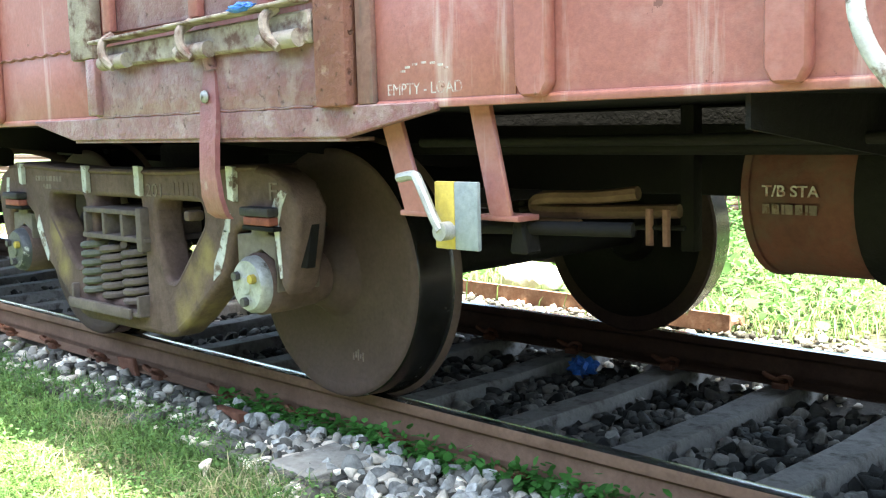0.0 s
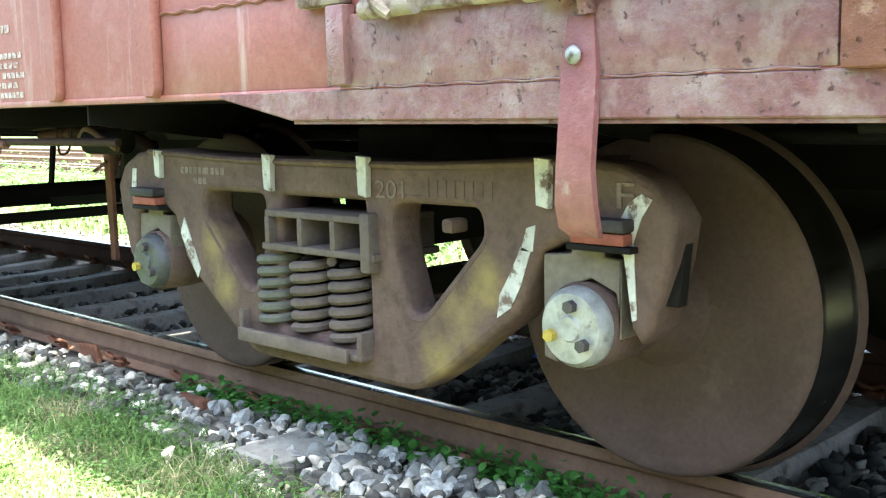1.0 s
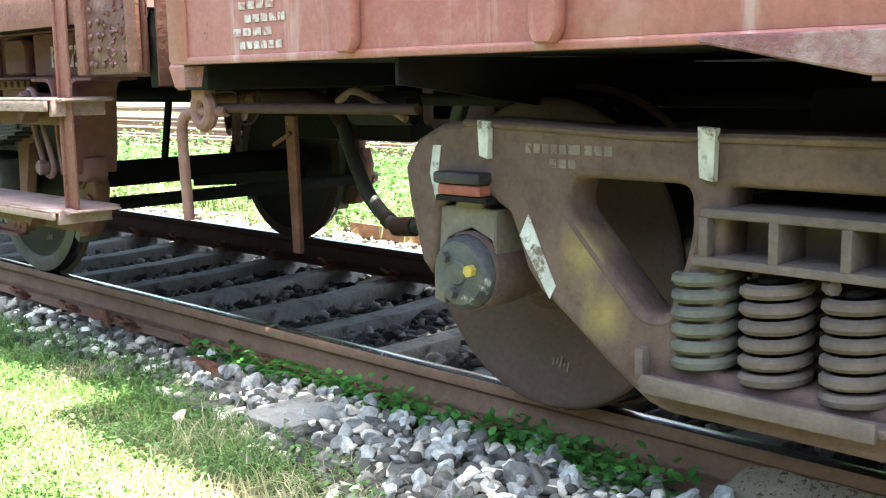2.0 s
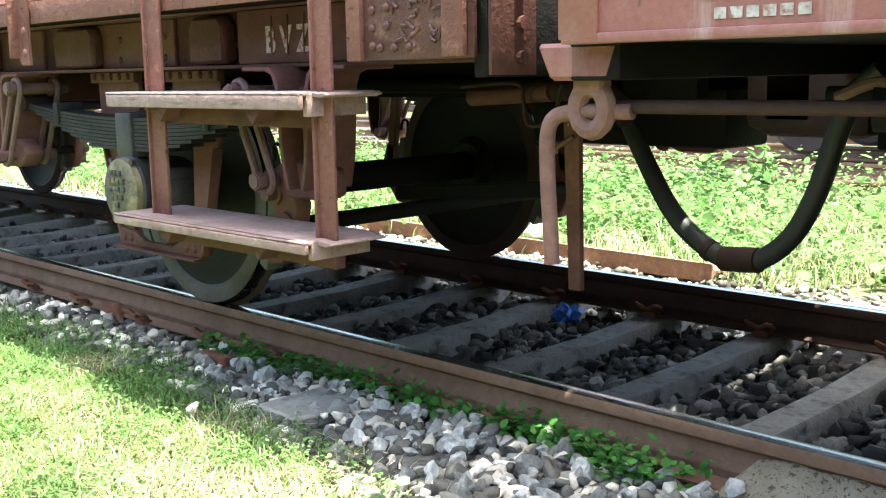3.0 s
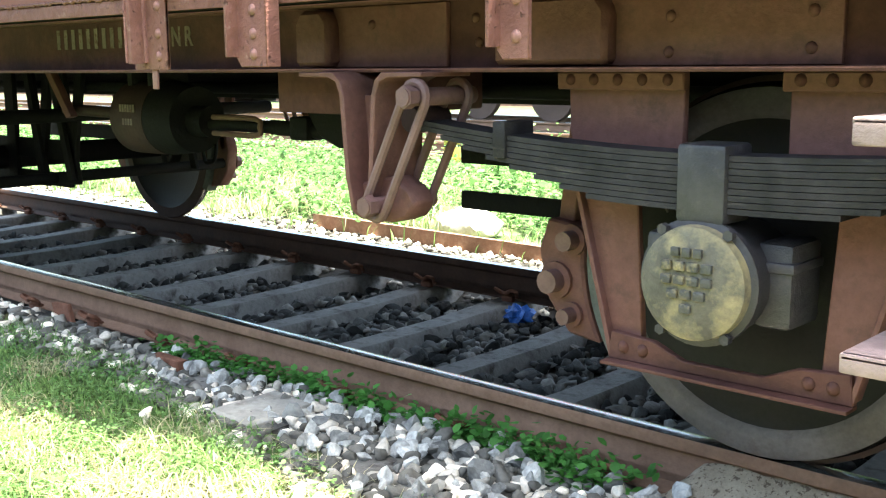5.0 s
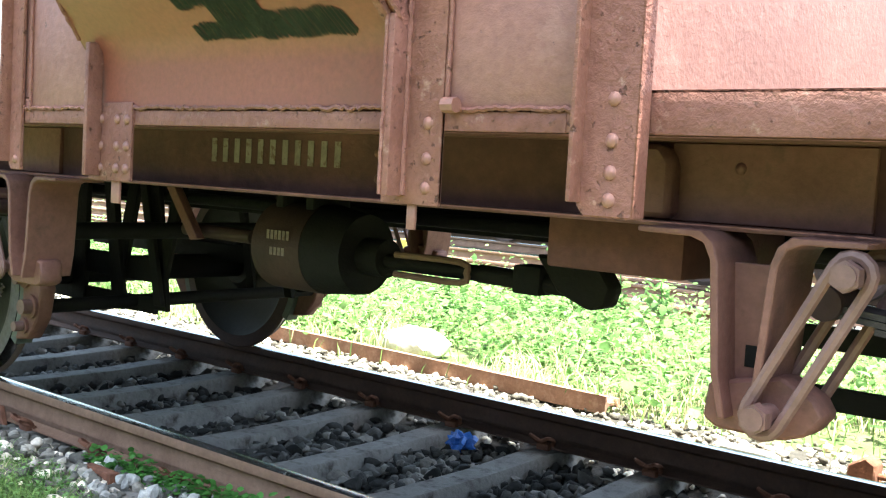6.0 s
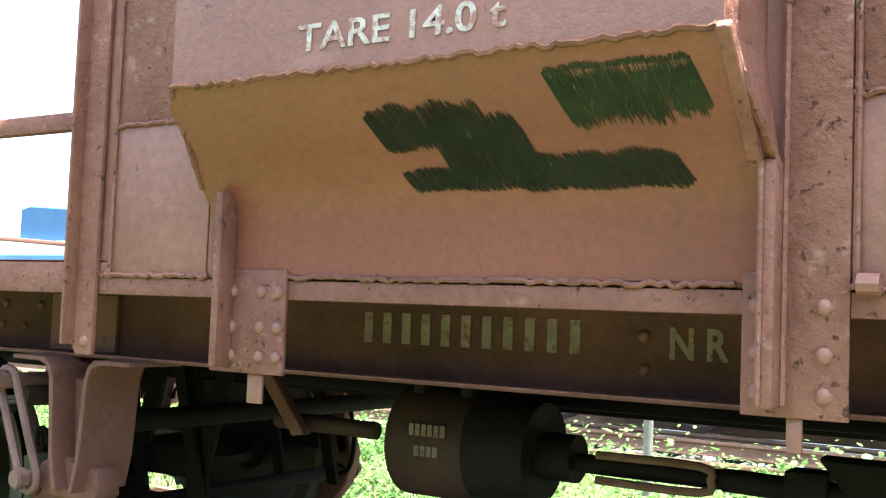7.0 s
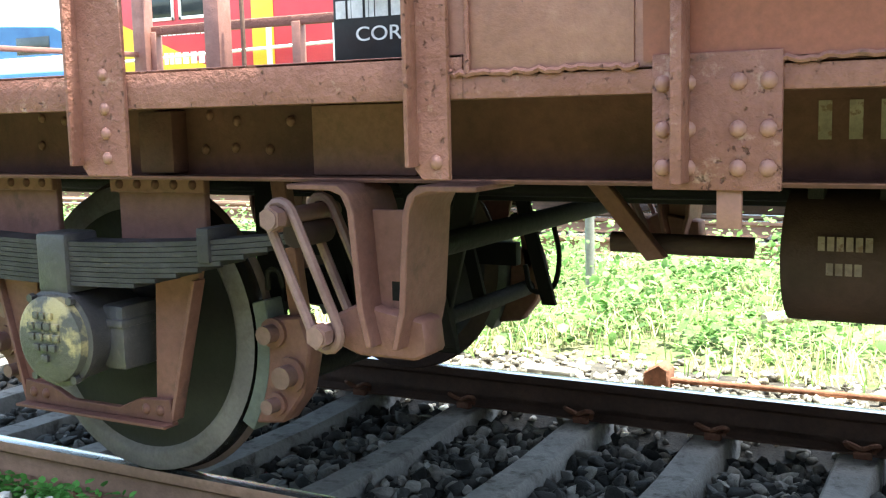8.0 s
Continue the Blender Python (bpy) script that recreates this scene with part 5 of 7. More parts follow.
    part("brake_shaft", R((-6.2, -0.62, 1.13), (-5.3, -0.55, 1.13), 0.016), M["tank"], t)
    part("valve", R((-5.62, -0.5, 1.13), (-5.42, -0.45, 1.13), 0.05, 14), M["under"], t)
    part("valve_handle", T(smooth_path([(-5.7, -0.5, 1.15), (-5.6, -0.52, 1.18), (-5.5, -0.52, 1.15), (-5.4, -0.5, 1.1)], 4), 0.012, 8), M["iron_dark"], t)
    part("coupler_head", B(-6.55, -6.15, 0.72, 1.02, 0.98, 1.28, 0.04), M["tank"], t, "rusty centre coupler head")
    part("headstock", B(X0 - 0.02, X0 + 0.12, -0.70, FAR + 0.70, 1.19, 1.28, 0.008), M["under"], t)
    hose = smooth_path([(-6.02, 0.48, 1.20), (-6.10, 0.48, 1.13), (-6.15, 0.48, 1.0), (-6.20, 0.48, 0.84), (-6.27, 0.48, 0.70), (-6.37, 0.48, 0.61), (-6.487, 0.49, 0.582), (-6.61, 0.51, 0.62), (-6.74, 0.53, 0.71), (-6.86, 0.56, 0.85), (-6.98, 0.60, 1.01), (-7.02, 0.61, 1.08)], 6)
    h = part("brake_hose", T(hose, 0.034, 12), M["rubber"], t, "black rubber brake hose sagging between the vehicles")
    part("hose_coupling", R((-6.53, 0.50, 0.585), (-6.39, 0.48, 0.598), 0.042, 14), M["tank"], h, "grimy metal hose coupling")
    part("hose_clip", R((-6.60, 0.51, 0.612), (-6.575, 0.505, 0.602), 0.038, 14), M["tank"], h)
    part("drop_pipe", R((-5.02, -0.1, 1.15), (-5.06, -0.1, 0.62), 0.018), M["under"], t)
    bogie(t, -4.155)
    bogie(t, 2.40)
    sets = []
    for x, cap in ((-5.172, "cap_dark"), (-3.172, "cap"), (1.40, "cap"), (3.40, "cap")):
        sets.append((wheelset(t, x, AXLE, WHEEL_R, -0.15, M["wheel"], M["wheel"], True, cap), x, AXLE, WHEEL_R))
    return t, sets


M["latch"] = surface("worn_maroon_latch", (0.20, 0.06, 0.066), (0.30, 0.13, 0.135), 6, 0.45, bump=0.5, grain=30, stain=(0.42, 0.33, 0.31), stain_at=(0.58, 0.75), stain_scale=9)
M["wagon_dirty"] = surface("stained_maroon_paint", (0.17, 0.075, 0.065), (0.26, 0.15, 0.13), 5, 0.6, bump=0.3, stain=(0.11, 0.09, 0.08), stain_at=(0.5, 0.65), stain_scale=6, stain_stretch=(4, 1, 0.6))
M["tank_red"] = surface("dusty_red_tank", (0.085, 0.034, 0.027), (0.16, 0.060, 0.044), 3, 0.7, bump=0.3, grain=40, dust=(0.10, 0.07, 0.055), dust_at=(0.45, 0.8))
M["iron_dark"] = surface("dark_rusty_iron", (0.11, 0.06, 0.045), (0.20, 0.115, 0.085), 8, 0.7, bump=0.3)
M["hanger"] = surface("pitted_brown_steel", (0.16, 0.07, 0.055), (0.26, 0.12, 0.095), 9, 0.7, bump=0.5, stain=(0.55, 0.50, 0.45), stain_at=(0.66, 0.70), stain_scale=22)
wagon, wagon_sets = build_wagon()


# ---- the brake van ----
VAN_AXLES = (-14.33, -8.85)
VAN_R = 0.503
VAN_AXLE = VAN_R + TOP


def leaf_spring(parent, xc, f):
    """Leaves of falling length under a buckle."""
    def arc(x, base):
        return base + 0.055 * ((x - xc) / 0.93) ** 2
    sp = None
    for k in range(9):
        half = 0.93 - 0.085 * max(0, k - 1)
        base = 1.050 - k * 0.0155
        xs = np.linspace(xc - half, xc + half, 15)
        bm = bmesh.new()
        rows_ = [[bm.verts.new((x, y, arc(x, base) + dz)) for y, dz in ((f(-0.385), 0), (f(-0.275), 0), (f(-0.275), -0.0135), (f(-0.385), -0.0135))] for x in xs]
        for a, b in zip(rows_, rows_[1:]):
            for i in range(4):
                bm.faces.new((a[i], a[(i + 1) % 4], b[(i + 1) % 4], b[i]))
        bm.faces.new(rows_[0])
        bm.faces.new(rows_[-1])
        part("spring_leaf", bm, M["leaf_steel"], parent, "grey greasy leaf of the laminated spring" if not k else "", smooth=False)
    part("spring_buckle", B(xc - 0.065, xc + 0.065, f(-0.40), f(-0.26), 0.885, 1.075, 0.012), M["box_steel"], parent, "dark spring buckle")
    for x in (xc - 0.62, xc + 0.62):
        part("spring_clip", B(x - 0.022, x + 0.022, f(-0.395), f(-0.265), arc(x, 0.985), arc(x, 1.085), 0.004), M["leaf_steel"], parent)
    for x in (xc - 0.95, xc + 0.95):
        part("spring_eye", R((x, f(-0.40), 1.105), (x, f(-0.26), 1.105), 0.038, 16), M["tank"], parent)


def shackle(parent, top, bottom, f):
    """A pair of loop links between the spring eye and the bracket pin."""
    (xt, zt), (xb, zb) = top, bottom
    d = Vector((xb - xt, 0, zb - zt)).normalized()
    side = Vector((d.z, 0, -d.x))
    for y in (-0.455, -0.27):
        pts = []
        for c, s in ((Vector((xt, f(y), zt)), -1), (Vector((xb, f(y), zb)), 1)):
            for a in np.linspace(-90, 90, 7):
                pts.append(c + (d * s * math.cos(radians(a)) + side * math.sin(radians(a)) * s) * 0.042)
        part("shackle_link", T(pts, 0.014, 8, True), M["link"], parent, "rounded steel shackle link")
    for x, z in (top, bottom):
        part("shackle_pin", R((x, f(-0.51), z), (x, f(-0.21), z), 0.026, 14), M["link"], parent)
        part("pin_nut", R((x, f(-0.505), z), (x, f(-0.472), z), 0.034, 6), M["link"], parent)


def hanger_bracket(parent, x0, x1, toward, f):
    """A pressed spring bracket hung from the sole bar: two cheeks flared out at the top, a web and a rounded foot. toward: which side the pin is on."""
    zt, zb = 1.245, 0.80
    part("bracket_web", P([(x0 + 0.008, zt - 0.07), (x1 - 0.008, zt - 0.07), (x1 - 0.03, zb + 0.02), (x0 + 0.03, zb + 0.02)], f(-0.375), f(-0.36), 0.003), M["van_low"], parent, "brown pressed-steel spring bracket")
    # the hole is a thin black plate coloured like the dark behind the web
    part("web_hole", B((x0 + x1) / 2 - 0.018, (x0 + x1) / 2 + 0.018, f(-0.3765), f(-0.374), 0.94, 0.99, 0), M["under"], parent)
    for a, b, s in ((x0, x0 + 0.028, -1), (x1, x1 - 0.028, 1)):
        side = [(a + s * 0.19, zt), (a + s * 0.19, zt - 0.014), (a + s * 0.055, zt - 0.016), (a + s * 0.022, zt - 0.028), (a + s * 0.004, zt - 0.065), (b + s * 0.012, 0.93), (b - s * 0.012, zb + 0.03), (b - s * 0.03, zb + 0.03),
                (b - s * 0.006, 0.93), (a - s * 0.016, zt - 0.07), (a, zt - 0.024), (a + s * 0.03, zt)]
        part("bracket_cheek", P(side, f(-0.465), f(-0.25), 0.003), M["van_low"], parent, "flared cheek of the spring bracket")
    g = 1 if toward > 0 else -1
    near, back = (x1, x0) if g > 0 else (x0, x1)
    foot = [(near + g * 0.075, 0.815), (near + g * 0.11, 0.86), (near + g * 0.085, 0.90), (near + g * 0.01, 0.935), (back - g * 0.01, 0.90), (back - g * 0.02, 0.815), (back + g * 0.02, 0.795), (near + g * 0.02, 0.795)]
    part("bracket_foot", P(foot, f(-0.415), f(-0.32), 0.008), M["van_low"], parent, "rounded foot of the spring bracket")


def axlebox(parent, xc, f, painted):
    z = VAN_AXLE + 0.04
    c = (xc, 0, z)
    body = bmesh.new()
    lathe(body, [(f(-0.12), 0.125), (f(-0.16), 0.135), (f(-0.36), 0.150), (f(-0.375), 0.158), (f(-0.395), 0.158), (f(-0.40), 0.140)], c, 36)
    b = part("axlebox", body, M["box_steel"], parent, "oily grey roller axlebox")
    for x0, x1 in ((xc + 0.10, xc + 0.20), (xc - 0.20, xc - 0.10)):
        part("axlebox_wing", B(x0, x1, f(-0.31), f(-0.14), z - 0.11, z + 0.10, 0.018), M["box_steel"], b)
    part("axlebox_rib", B(xc + 0.11, xc + 0.207, f(-0.32), f(-0.15), z + 0.03, z + 0.055, 0.006), M["box_steel"], b)
    part("axlebox_lug", B(xc - 0.022, xc + 0.022, f(-0.385), f(-0.34), z + 0.14, z + 0.178, 0.008), M["box_steel"], b)
    cov = lathe(bmesh.new(), [(f(-0.398), 0.142), (f(-0.425), 0.138), (f(-0.438), 0.116), (f(-0.441), 0.0)], c, 36)
    part("axlebox_cover", cov, M["ochre" if painted else "ochre_dark"], b, "worn yellow axlebox cover")
    if f(-1) < 0:
        cast = bmesh.new()
        for r, (n, w) in enumerate(((3, 0.022), (4, 0.028), (4, 0.028), (3, 0.028), (1, 0.03))):
            for k in range(n):
                x = xc + (k - n / 2) * (w + 0.008)
                box(cast, x, x + w, -0.450, -0.438, z + 0.068 - r * 0.034, z + 0.09 - r * 0.034, 0.003)
        part("cast_lettering", cast, M["ochre_dark"], b)
        for a in (55, 125, 235, 305):
            p = Vector((xc + math.cos(radians(a)) * 0.152, -0.40, z + math.sin(radians(a)) * 0.152))
            part("cover_bolt", R(p, p - Vector((0, 0.02, 0)), 0.014, 6), M["box_steel"], b)


def horn_guard(parent, xc, f):
    """The axle guard: two tapering legs, a riveted top and a tie bar."""
    y0, y1 = f(-0.235), f(-0.21)
    for s in (-1, 1):
        part("axle_guard", P([(xc + s * 0.14, 1.25), (xc + s * 0.50, 1.25), (xc + s * 0.495, 1.08), (xc + s * 0.455, 0.93), (xc + s * 0.335, 0.475), (xc + s * 0.245, 0.475), (xc + s * 0.275, 0.95), (xc + s * 0.14, 1.04)], y0, y1, 0.004), M["van_low"], parent, "brown tapering axle guard leg")
        part("guard_flange", P([(xc + s * 0.13, 1.195), (xc + s * 0.52, 1.195), (xc + s * 0.52, 1.242), (xc + s * 0.13, 1.242)], f(-0.262), f(-0.236), 0.004), M["van_low"], parent)
        part("guard_edge", P([(xc + s * 0.445, 0.93), (xc + s * 0.325, 0.475), (xc + s * 0.340, 0.475), (xc + s * 0.46, 0.93)], f(-0.26), f(-0.21), 0.002), M["van_low"], parent)
        if f(-1) < 0:
            rivets("rivet", [(xc + s * (0.175 + 0.075 * k), -0.262, 1.222) for k in range(5)], M["dark_sole"], parent, 0.016)
    part("tie_bar", P([(xc - 0.33, 0.545), (xc - 0.20, 0.535), (xc - 0.11, 0.497), (xc + 0.11, 0.497), (xc + 0.20, 0.535), (xc + 0.33, 0.545), (xc + 0.34, 0.468), (xc - 0.34, 0.468)], f(-0.262), f(-0.237), 0.003), M["van_dark"], parent, "dark brown tie bar under the axlebox")
    part("tie_flange", B(xc - 0.34, xc + 0.34, f(-0.30), f(-0.237), 0.458, 0.468, 0.002), M["van_dark"], parent)
    if f(-1) < 0:
        rivets("rivet", [(xc + a, -0.262, 0.505) for a in (-0.29, -0.23, 0.23, 0.29)], M["van_dark"], parent, 0.018)


def brake_shoe(parent, xc, s, f):
    """A brake block against the wheel with its head and hanger."""
    z = VAN_AXLE
    def ring(r, a0, a1, n=9):
        return [(xc + s * math.cos(radians(a)) * r, z + math.sin(radians(a)) * r) for a in np.linspace(a0, a1, n)]
    pts = ring(VAN_R + 0.01, -32, 14) + ring(VAN_R + 0.065, 14, -32)
    part("brake_block", P(pts, f(-0.045), f(0.045), 0.004), M["block"], parent, "grey-green worn brake block")
    pts = ring(VAN_R + 0.067, -28, 8) + [(xc + s * 0.70, 0.80), (xc + s * 0.735, 0.70), (xc + s * 0.70, 0.55), (xc + s * 0.62, 0.45)]
    b = part("brake_head", P(pts, f(-0.06), f(0.02), 0.008), M["van_low"], parent, "rusty brake head with bolts")
    for dx, dz, r in ((0.60, 0.04, 0.030), (0.66, -0.09, 0.036), (0.60, -0.19, 0.024)):
        part("brake_pin", R((xc + s * dx, f(-0.12), z + dz), (xc + s * dx, f(-0.05), z + dz), r, 12), M["link"], b)
        part("pin_washer", R((xc + s * dx, f(-0.075), z + dz), (xc + s * dx, f(-0.062), z + dz), r * 1.6, 14), M["van_low"], b)
    part("brake_hanger", P([(xc + s * 0.57, 1.24), (xc + s * 0.63, 1.24), (xc + s * 0.70, 0.70), (xc + s * 0.64, 0.70)], f(-0.02), f(0.02), 0.004), M["van_low"], parent)
    part("block_hook", T(smooth_path([(xc + s * 0.55, f(-0.02), 0.87), (xc + s * 0.56, f(-0.03), 0.93), (xc + s * 0.60, f(-0.03), 0.935), (xc + s * 0.61, f(-0.02), 0.88)], 4), 0.009, 6), M["under"], b)


def post(parent, x0, x1, z0, z1, rivet_z=(), label="flaking brown steel post", proud=0.0):
    """An angle post on the body side with rivets."""
    bm = bmesh.new()
    prism(bm, [(x0, z1), (x0, z0 + 0.025), (x0 + 0.02, z0), (x1, z0), (x1, z1)], -0.622 - proud, -0.608, 0.003)
    box(bm, x0, x0 + 0.012, -0.665 - proud, -0.608, z0 + 0.03, z1, 0.003)
    p = part("post", bm, M["van_flake"], parent, label)
    if rivet_z:
        rivets("rivet", [((x0 + x1) / 2 + 0.012, -0.622 - proud, z) for z in rivet_z], M["van"], parent, 0.017)
    return p


def crusty_line(a, b, amp=0.006, r=0.007, step=0.014):
    """An uneven weld bead between two places."""
    a, b = Vector(a), Vector(b)
    n = max(4, int((b - a).length / step))
    return T([a.lerp(b, i / n) + Vector((0, random.uniform(-0.3, 0.3) * amp, random.uniform(-1, 1) * amp * 0.7)) for i in range(n + 1)], r, 6)


def build_van():
    t = thing("brake_van", VAN_AT, "faded red-brown four-wheeled guard's brake van with open verandahs", "brake van")
    X0, X1 = -16.62, -6.62
    C0, C1 = -12.85, -10.25          # the cabin
    FLOOR = 1.475
    for side in (1, -1):
        f = (lambda y: y) if side > 0 else (lambda y: FAR - y)
        part("sole_bar_web", B(X0 + 0.1, X1 - 0.1, f(-0.285), f(-0.27), 1.25, 1.46, 0.0), M["dark_sole"], t, "dark brown channel sole bar")
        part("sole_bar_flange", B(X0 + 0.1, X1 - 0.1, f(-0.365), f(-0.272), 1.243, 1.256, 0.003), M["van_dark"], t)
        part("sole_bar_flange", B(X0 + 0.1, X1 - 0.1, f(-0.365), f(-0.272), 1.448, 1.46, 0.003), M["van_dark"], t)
        # floor angle, deeper at the verandahs
        for x0, x1, z in ((X0, C0 + 0.1, 1.545), (C0 + 0.1, C1 - 0.1, 1.502), (C1 - 0.1, -8.0, 1.545), (-8.0, X1, 1.60)):
            part("floor_angle", B(x0, x1, f(-0.605), f(-0.592), 1.447, z, 0.003), M["van_flake"], t, "flaking brown floor angle")
            part("floor_angle_leg", B(x0, x1, f(-0.605), f(-0.52), z - 0.010, z, 0.003), M["van_flake"], t)
    part("floor", B(X0, X1, -0.59, FAR + 0.59, 1.462, 1.482, 0.0), M["under"], t)
    # cabin walls and roof
    part("side_wall", B(C0, C1, -0.60, -0.592, 1.48, 3.35, 0.0), M["van"], t, "faded pink-brown steel cabin side")
    part("side_wall", B(C0, C1, FAR + 0.592, FAR + 0.60, 1.48, 3.35, 0.0), M["van"], t)
    for x in (C0, C1 - 0.01):
        part("end_wall", B(x, x + 0.01, -0.59, FAR + 0.59, 1.48, 3.35, 0.0), M["van"], t)
    part("roof", P([(-0.72, 3.34), (-0.4, 3.46), (FAR / 2, 3.56), (FAR + 0.4, 3.46), (FAR + 0.72, 3.34), (FAR + 0.4, 3.42), (FAR / 2, 3.52), (-0.4, 3.42)], -12.98, -10.12, 0, "x"), M["dark_sole"], t, "shallow curved steel roof")
    # welded side sheets
    for x0, x1, z0, z1 in ((-12.735, -12.36, 1.505, 1.925), (-10.72, -10.31, 1.505, 1.86), (-12.735, -12.36, 1.935, 3.3), (-10.72, -10.31, 1.87, 3.3)):
        part("side_sheet", B(x0, x1, -0.606, -0.599, z0, z1, 0.002), M["van"] if z0 < 1.6 else M["van_flake"], t)
    for a, b in (((-12.74, -0.608, 1.93), (-12.33, -0.608, 1.93)), ((-10.72, -0.608, 1.865), (-10.31, -0.608, 1.865)), ((-12.78, -0.608, 1.503), (-12.35, -0.608, 1.503)), ((-12.09, -0.608, 1.505), (-10.93, -0.608, 1.505)),
                 ((-10.72, -0.608, 1.503), (-10.31, -0.608, 1.503)), ((-12.735, -0.61, 1.50), (-12.735, -0.61, 3.0)), ((-10.705, -0.612, 1.50), (-10.705, -0.612, 3.0))):
        part("weld_seam", crusty_line(a, b), M["van_flake"], t)
    # the lookout bay and its sloping underside
    by, bz, sz = -0.87, 1.945, 1.70
    bl, br = -12.24, -10.88
    part("bay_front", B(bl, br, by, by + 0.008, bz, 3.2, 0.0), M["van"], t, "projecting lookout bay with stencilled weights")
    for x in (bl, br - 0.008):
        part("bay_cheek", B(x, x + 0.008, by + 0.008, -0.60, bz, 3.2, 0.0), M["van_flake"], t)
    prof = [(by, bz), (by + 0.03, bz - 0.045), (-0.72, 1.80), (-0.655, 1.735), (-0.622, 1.69), (-0.612, 1.64), (-0.608, 1.51)]
    bm = bmesh.new()
    nx = 12
    rows_ = []
    for k, (y, z) in enumerate(prof):
        g = k / (len(prof) - 1)
        x0, x1 = bl - 0.10 * min(1, g * 2), br + 0.04 * min(1, g * 2)
        rows_.append([bm.verts.new((x0 + (x1 - x0) * i / nx, y, z)) for i in range(nx + 1)])
    for a, b in zip(rows_, rows_[1:]):
        for i in range(nx):
            bm.faces.new((a[i], a[i + 1], b[i + 1], b[i]))
    under = part("bay_underside", bm, M["bay"], t, "smooth sloping underside of the bay, freshly painted brown")
    for x, s in ((bl, -1), (br, 1)):
        bm = bmesh.new()
        loop = [bm.verts.new((x + s * (0.10 if s < 0 else 0.04) * min(1, 2 * k / 6) + 0.001 * s, y, z)) for k, (y, z) in enumerate(prof[:5])] + [bm.verts.new((x, -0.60, bz))]
        bm.faces.new(loop)
        part("bay_side", bm, M["van_flake"], under)
        part("weld_seam", crusty_line((x, by - 0.002, bz), (x + s * (0.10 if s < 0 else 0.04), -0.655, 1.735), 0.007, 0.009), M["van_flake"], under)
    part("weld_seam", crusty_line((bl, by - 0.003, bz + 0.002), (br, by - 0.003, bz + 0.002), 0.008, 0.008), M["rust"], under)
    part("bay_post", B(-10.835, -10.715, -0.617, -0.603, 1.262, 3.3, 0.003), M["van_flake"], t, "crusted flat post beside the bay")
    part("bay_angle", B(-10.862, -10.838, -0.675, -0.603, 1.275, 1.74, 0.004), M["van_flake"], under, "crusted angle at the edge of the bay")
    part("bay_angle", P([(-0.655, 1.735), (-0.67, 1.72), (by - 0.02, bz - 0.005), (by - 0.005, bz + 0.012)], br - 0.01, br + 0.018, 0.003, "x"), M["van_flake"], under)
    part("weld_seam", crusty_line((-10.835, -0.62, 1.28), (-10.835, -0.62, 3.0), 0.008, 0.008), M["van_flake"], t)
    part("weld_seam", crusty_line((-10.865, -0.676, 1.28), (-10.865, -0.676, 1.74), 0.006, 0.006), M["van_flake"], t)
    # green-black brush strokes over old markings
    def on_slope(x, k):
        k = max(0, min(1, k)) * (len(prof) - 3)
        i = int(min(k, len(prof) - 4))
        y = prof[i][0] + (prof[i + 1][0] - prof[i][0]) * (k - i)
        z = prof[i][1] + (prof[i + 1][1] - prof[i][1]) * (k - i)
        return x, y, z
    def stroke(x0, x1, k0, k1, n, shift):
        """Overlapping thin bristle marks with ragged ends."""
        bm = bmesh.new()
        step = (x1 - x0) / n
        for j in range(n):
            if random.random() < 0.03:
                continue
            xa = x0 + step * j + random.uniform(-0.3, 0.3) * step
            w = step * random.uniform(1.2, 2.0)
            edge = min(1.0, 6 * min(j, n - 1 - j) / n + 0.72)
            km = (k0 + k1) / 2
            a0 = km + (k0 - km) * edge + random.uniform(-0.02, 0.02) + 0.012 * math.sin(j * 0.11)
            a1 = km + (k1 - km) * edge + random.uniform(-0.025, 0.03) + 0.012 * math.sin(j * 0.07 + 1)
            q = []
            for s_ in range(5):
                f_ = (0.0, 0.07, 0.5, 0.93, 1.0)[s_]
                k = a0 + (a1 - a0) * f_
                x, y, z = on_slope(xa + shift * f_, k)
                lift = 0.0012 + 0.0004 * (j % 3)
                ww = w * (0.35 if s_ in (0, 4) else 1.0)
                q.append((bm.verts.new((x - ww / 2, y - lift, z - lift)), bm.verts.new((x + ww / 2, y - lift, z - lift))))
            for a, b in zip(q, q[1:]):
                bm.faces.new((a[0], a[1], b[1], b[0]))
        return bm
    part("brushed_paint", stroke(-11.72, -11.42, 0.33, 0.53, 150, 0.02), M["scrub"], under, "dark green brush strokes over old markings")
    part("brushed_paint", stroke(-11.57, -11.34, 0.40, 0.84, 120, 0.02), M["scrub"], under)
    part("brushed_paint", stroke(-11.69, -11.36, 0.68, 0.90, 170, 0.02), M["scrub"], under)
    part("brushed_paint", stroke(-11.42, -11.03, 0.62, 0.93, 200, 0.03), M["scrub"], under)
    part("brushed_paint", stroke(-11.25, -10.95, 0.18, 0.45, 160, 0.02), M["scrub_green"], under)
    part("stencil", lettering("TARE 14.0 t", 0.085, (-11.845, by - 0.002, 1.995), 0.53, bold=0.0012), M["letter"], t, "white stencil TARE 14.0 t")
    part("stencil_line", bars(-11.83, 2.115, [0.05] * 7, 0.05, by), M["letter"], t)
    # posts and riveted plates on the near side
    post(t, -12.868, -12.778, 1.27, 3.35, (1.31,), label="flaking brown corner post of the cabin")
    post(t, -13.917, -13.745, 1.27, 2.0, (1.32, 1.385, 1.45, 1.54))
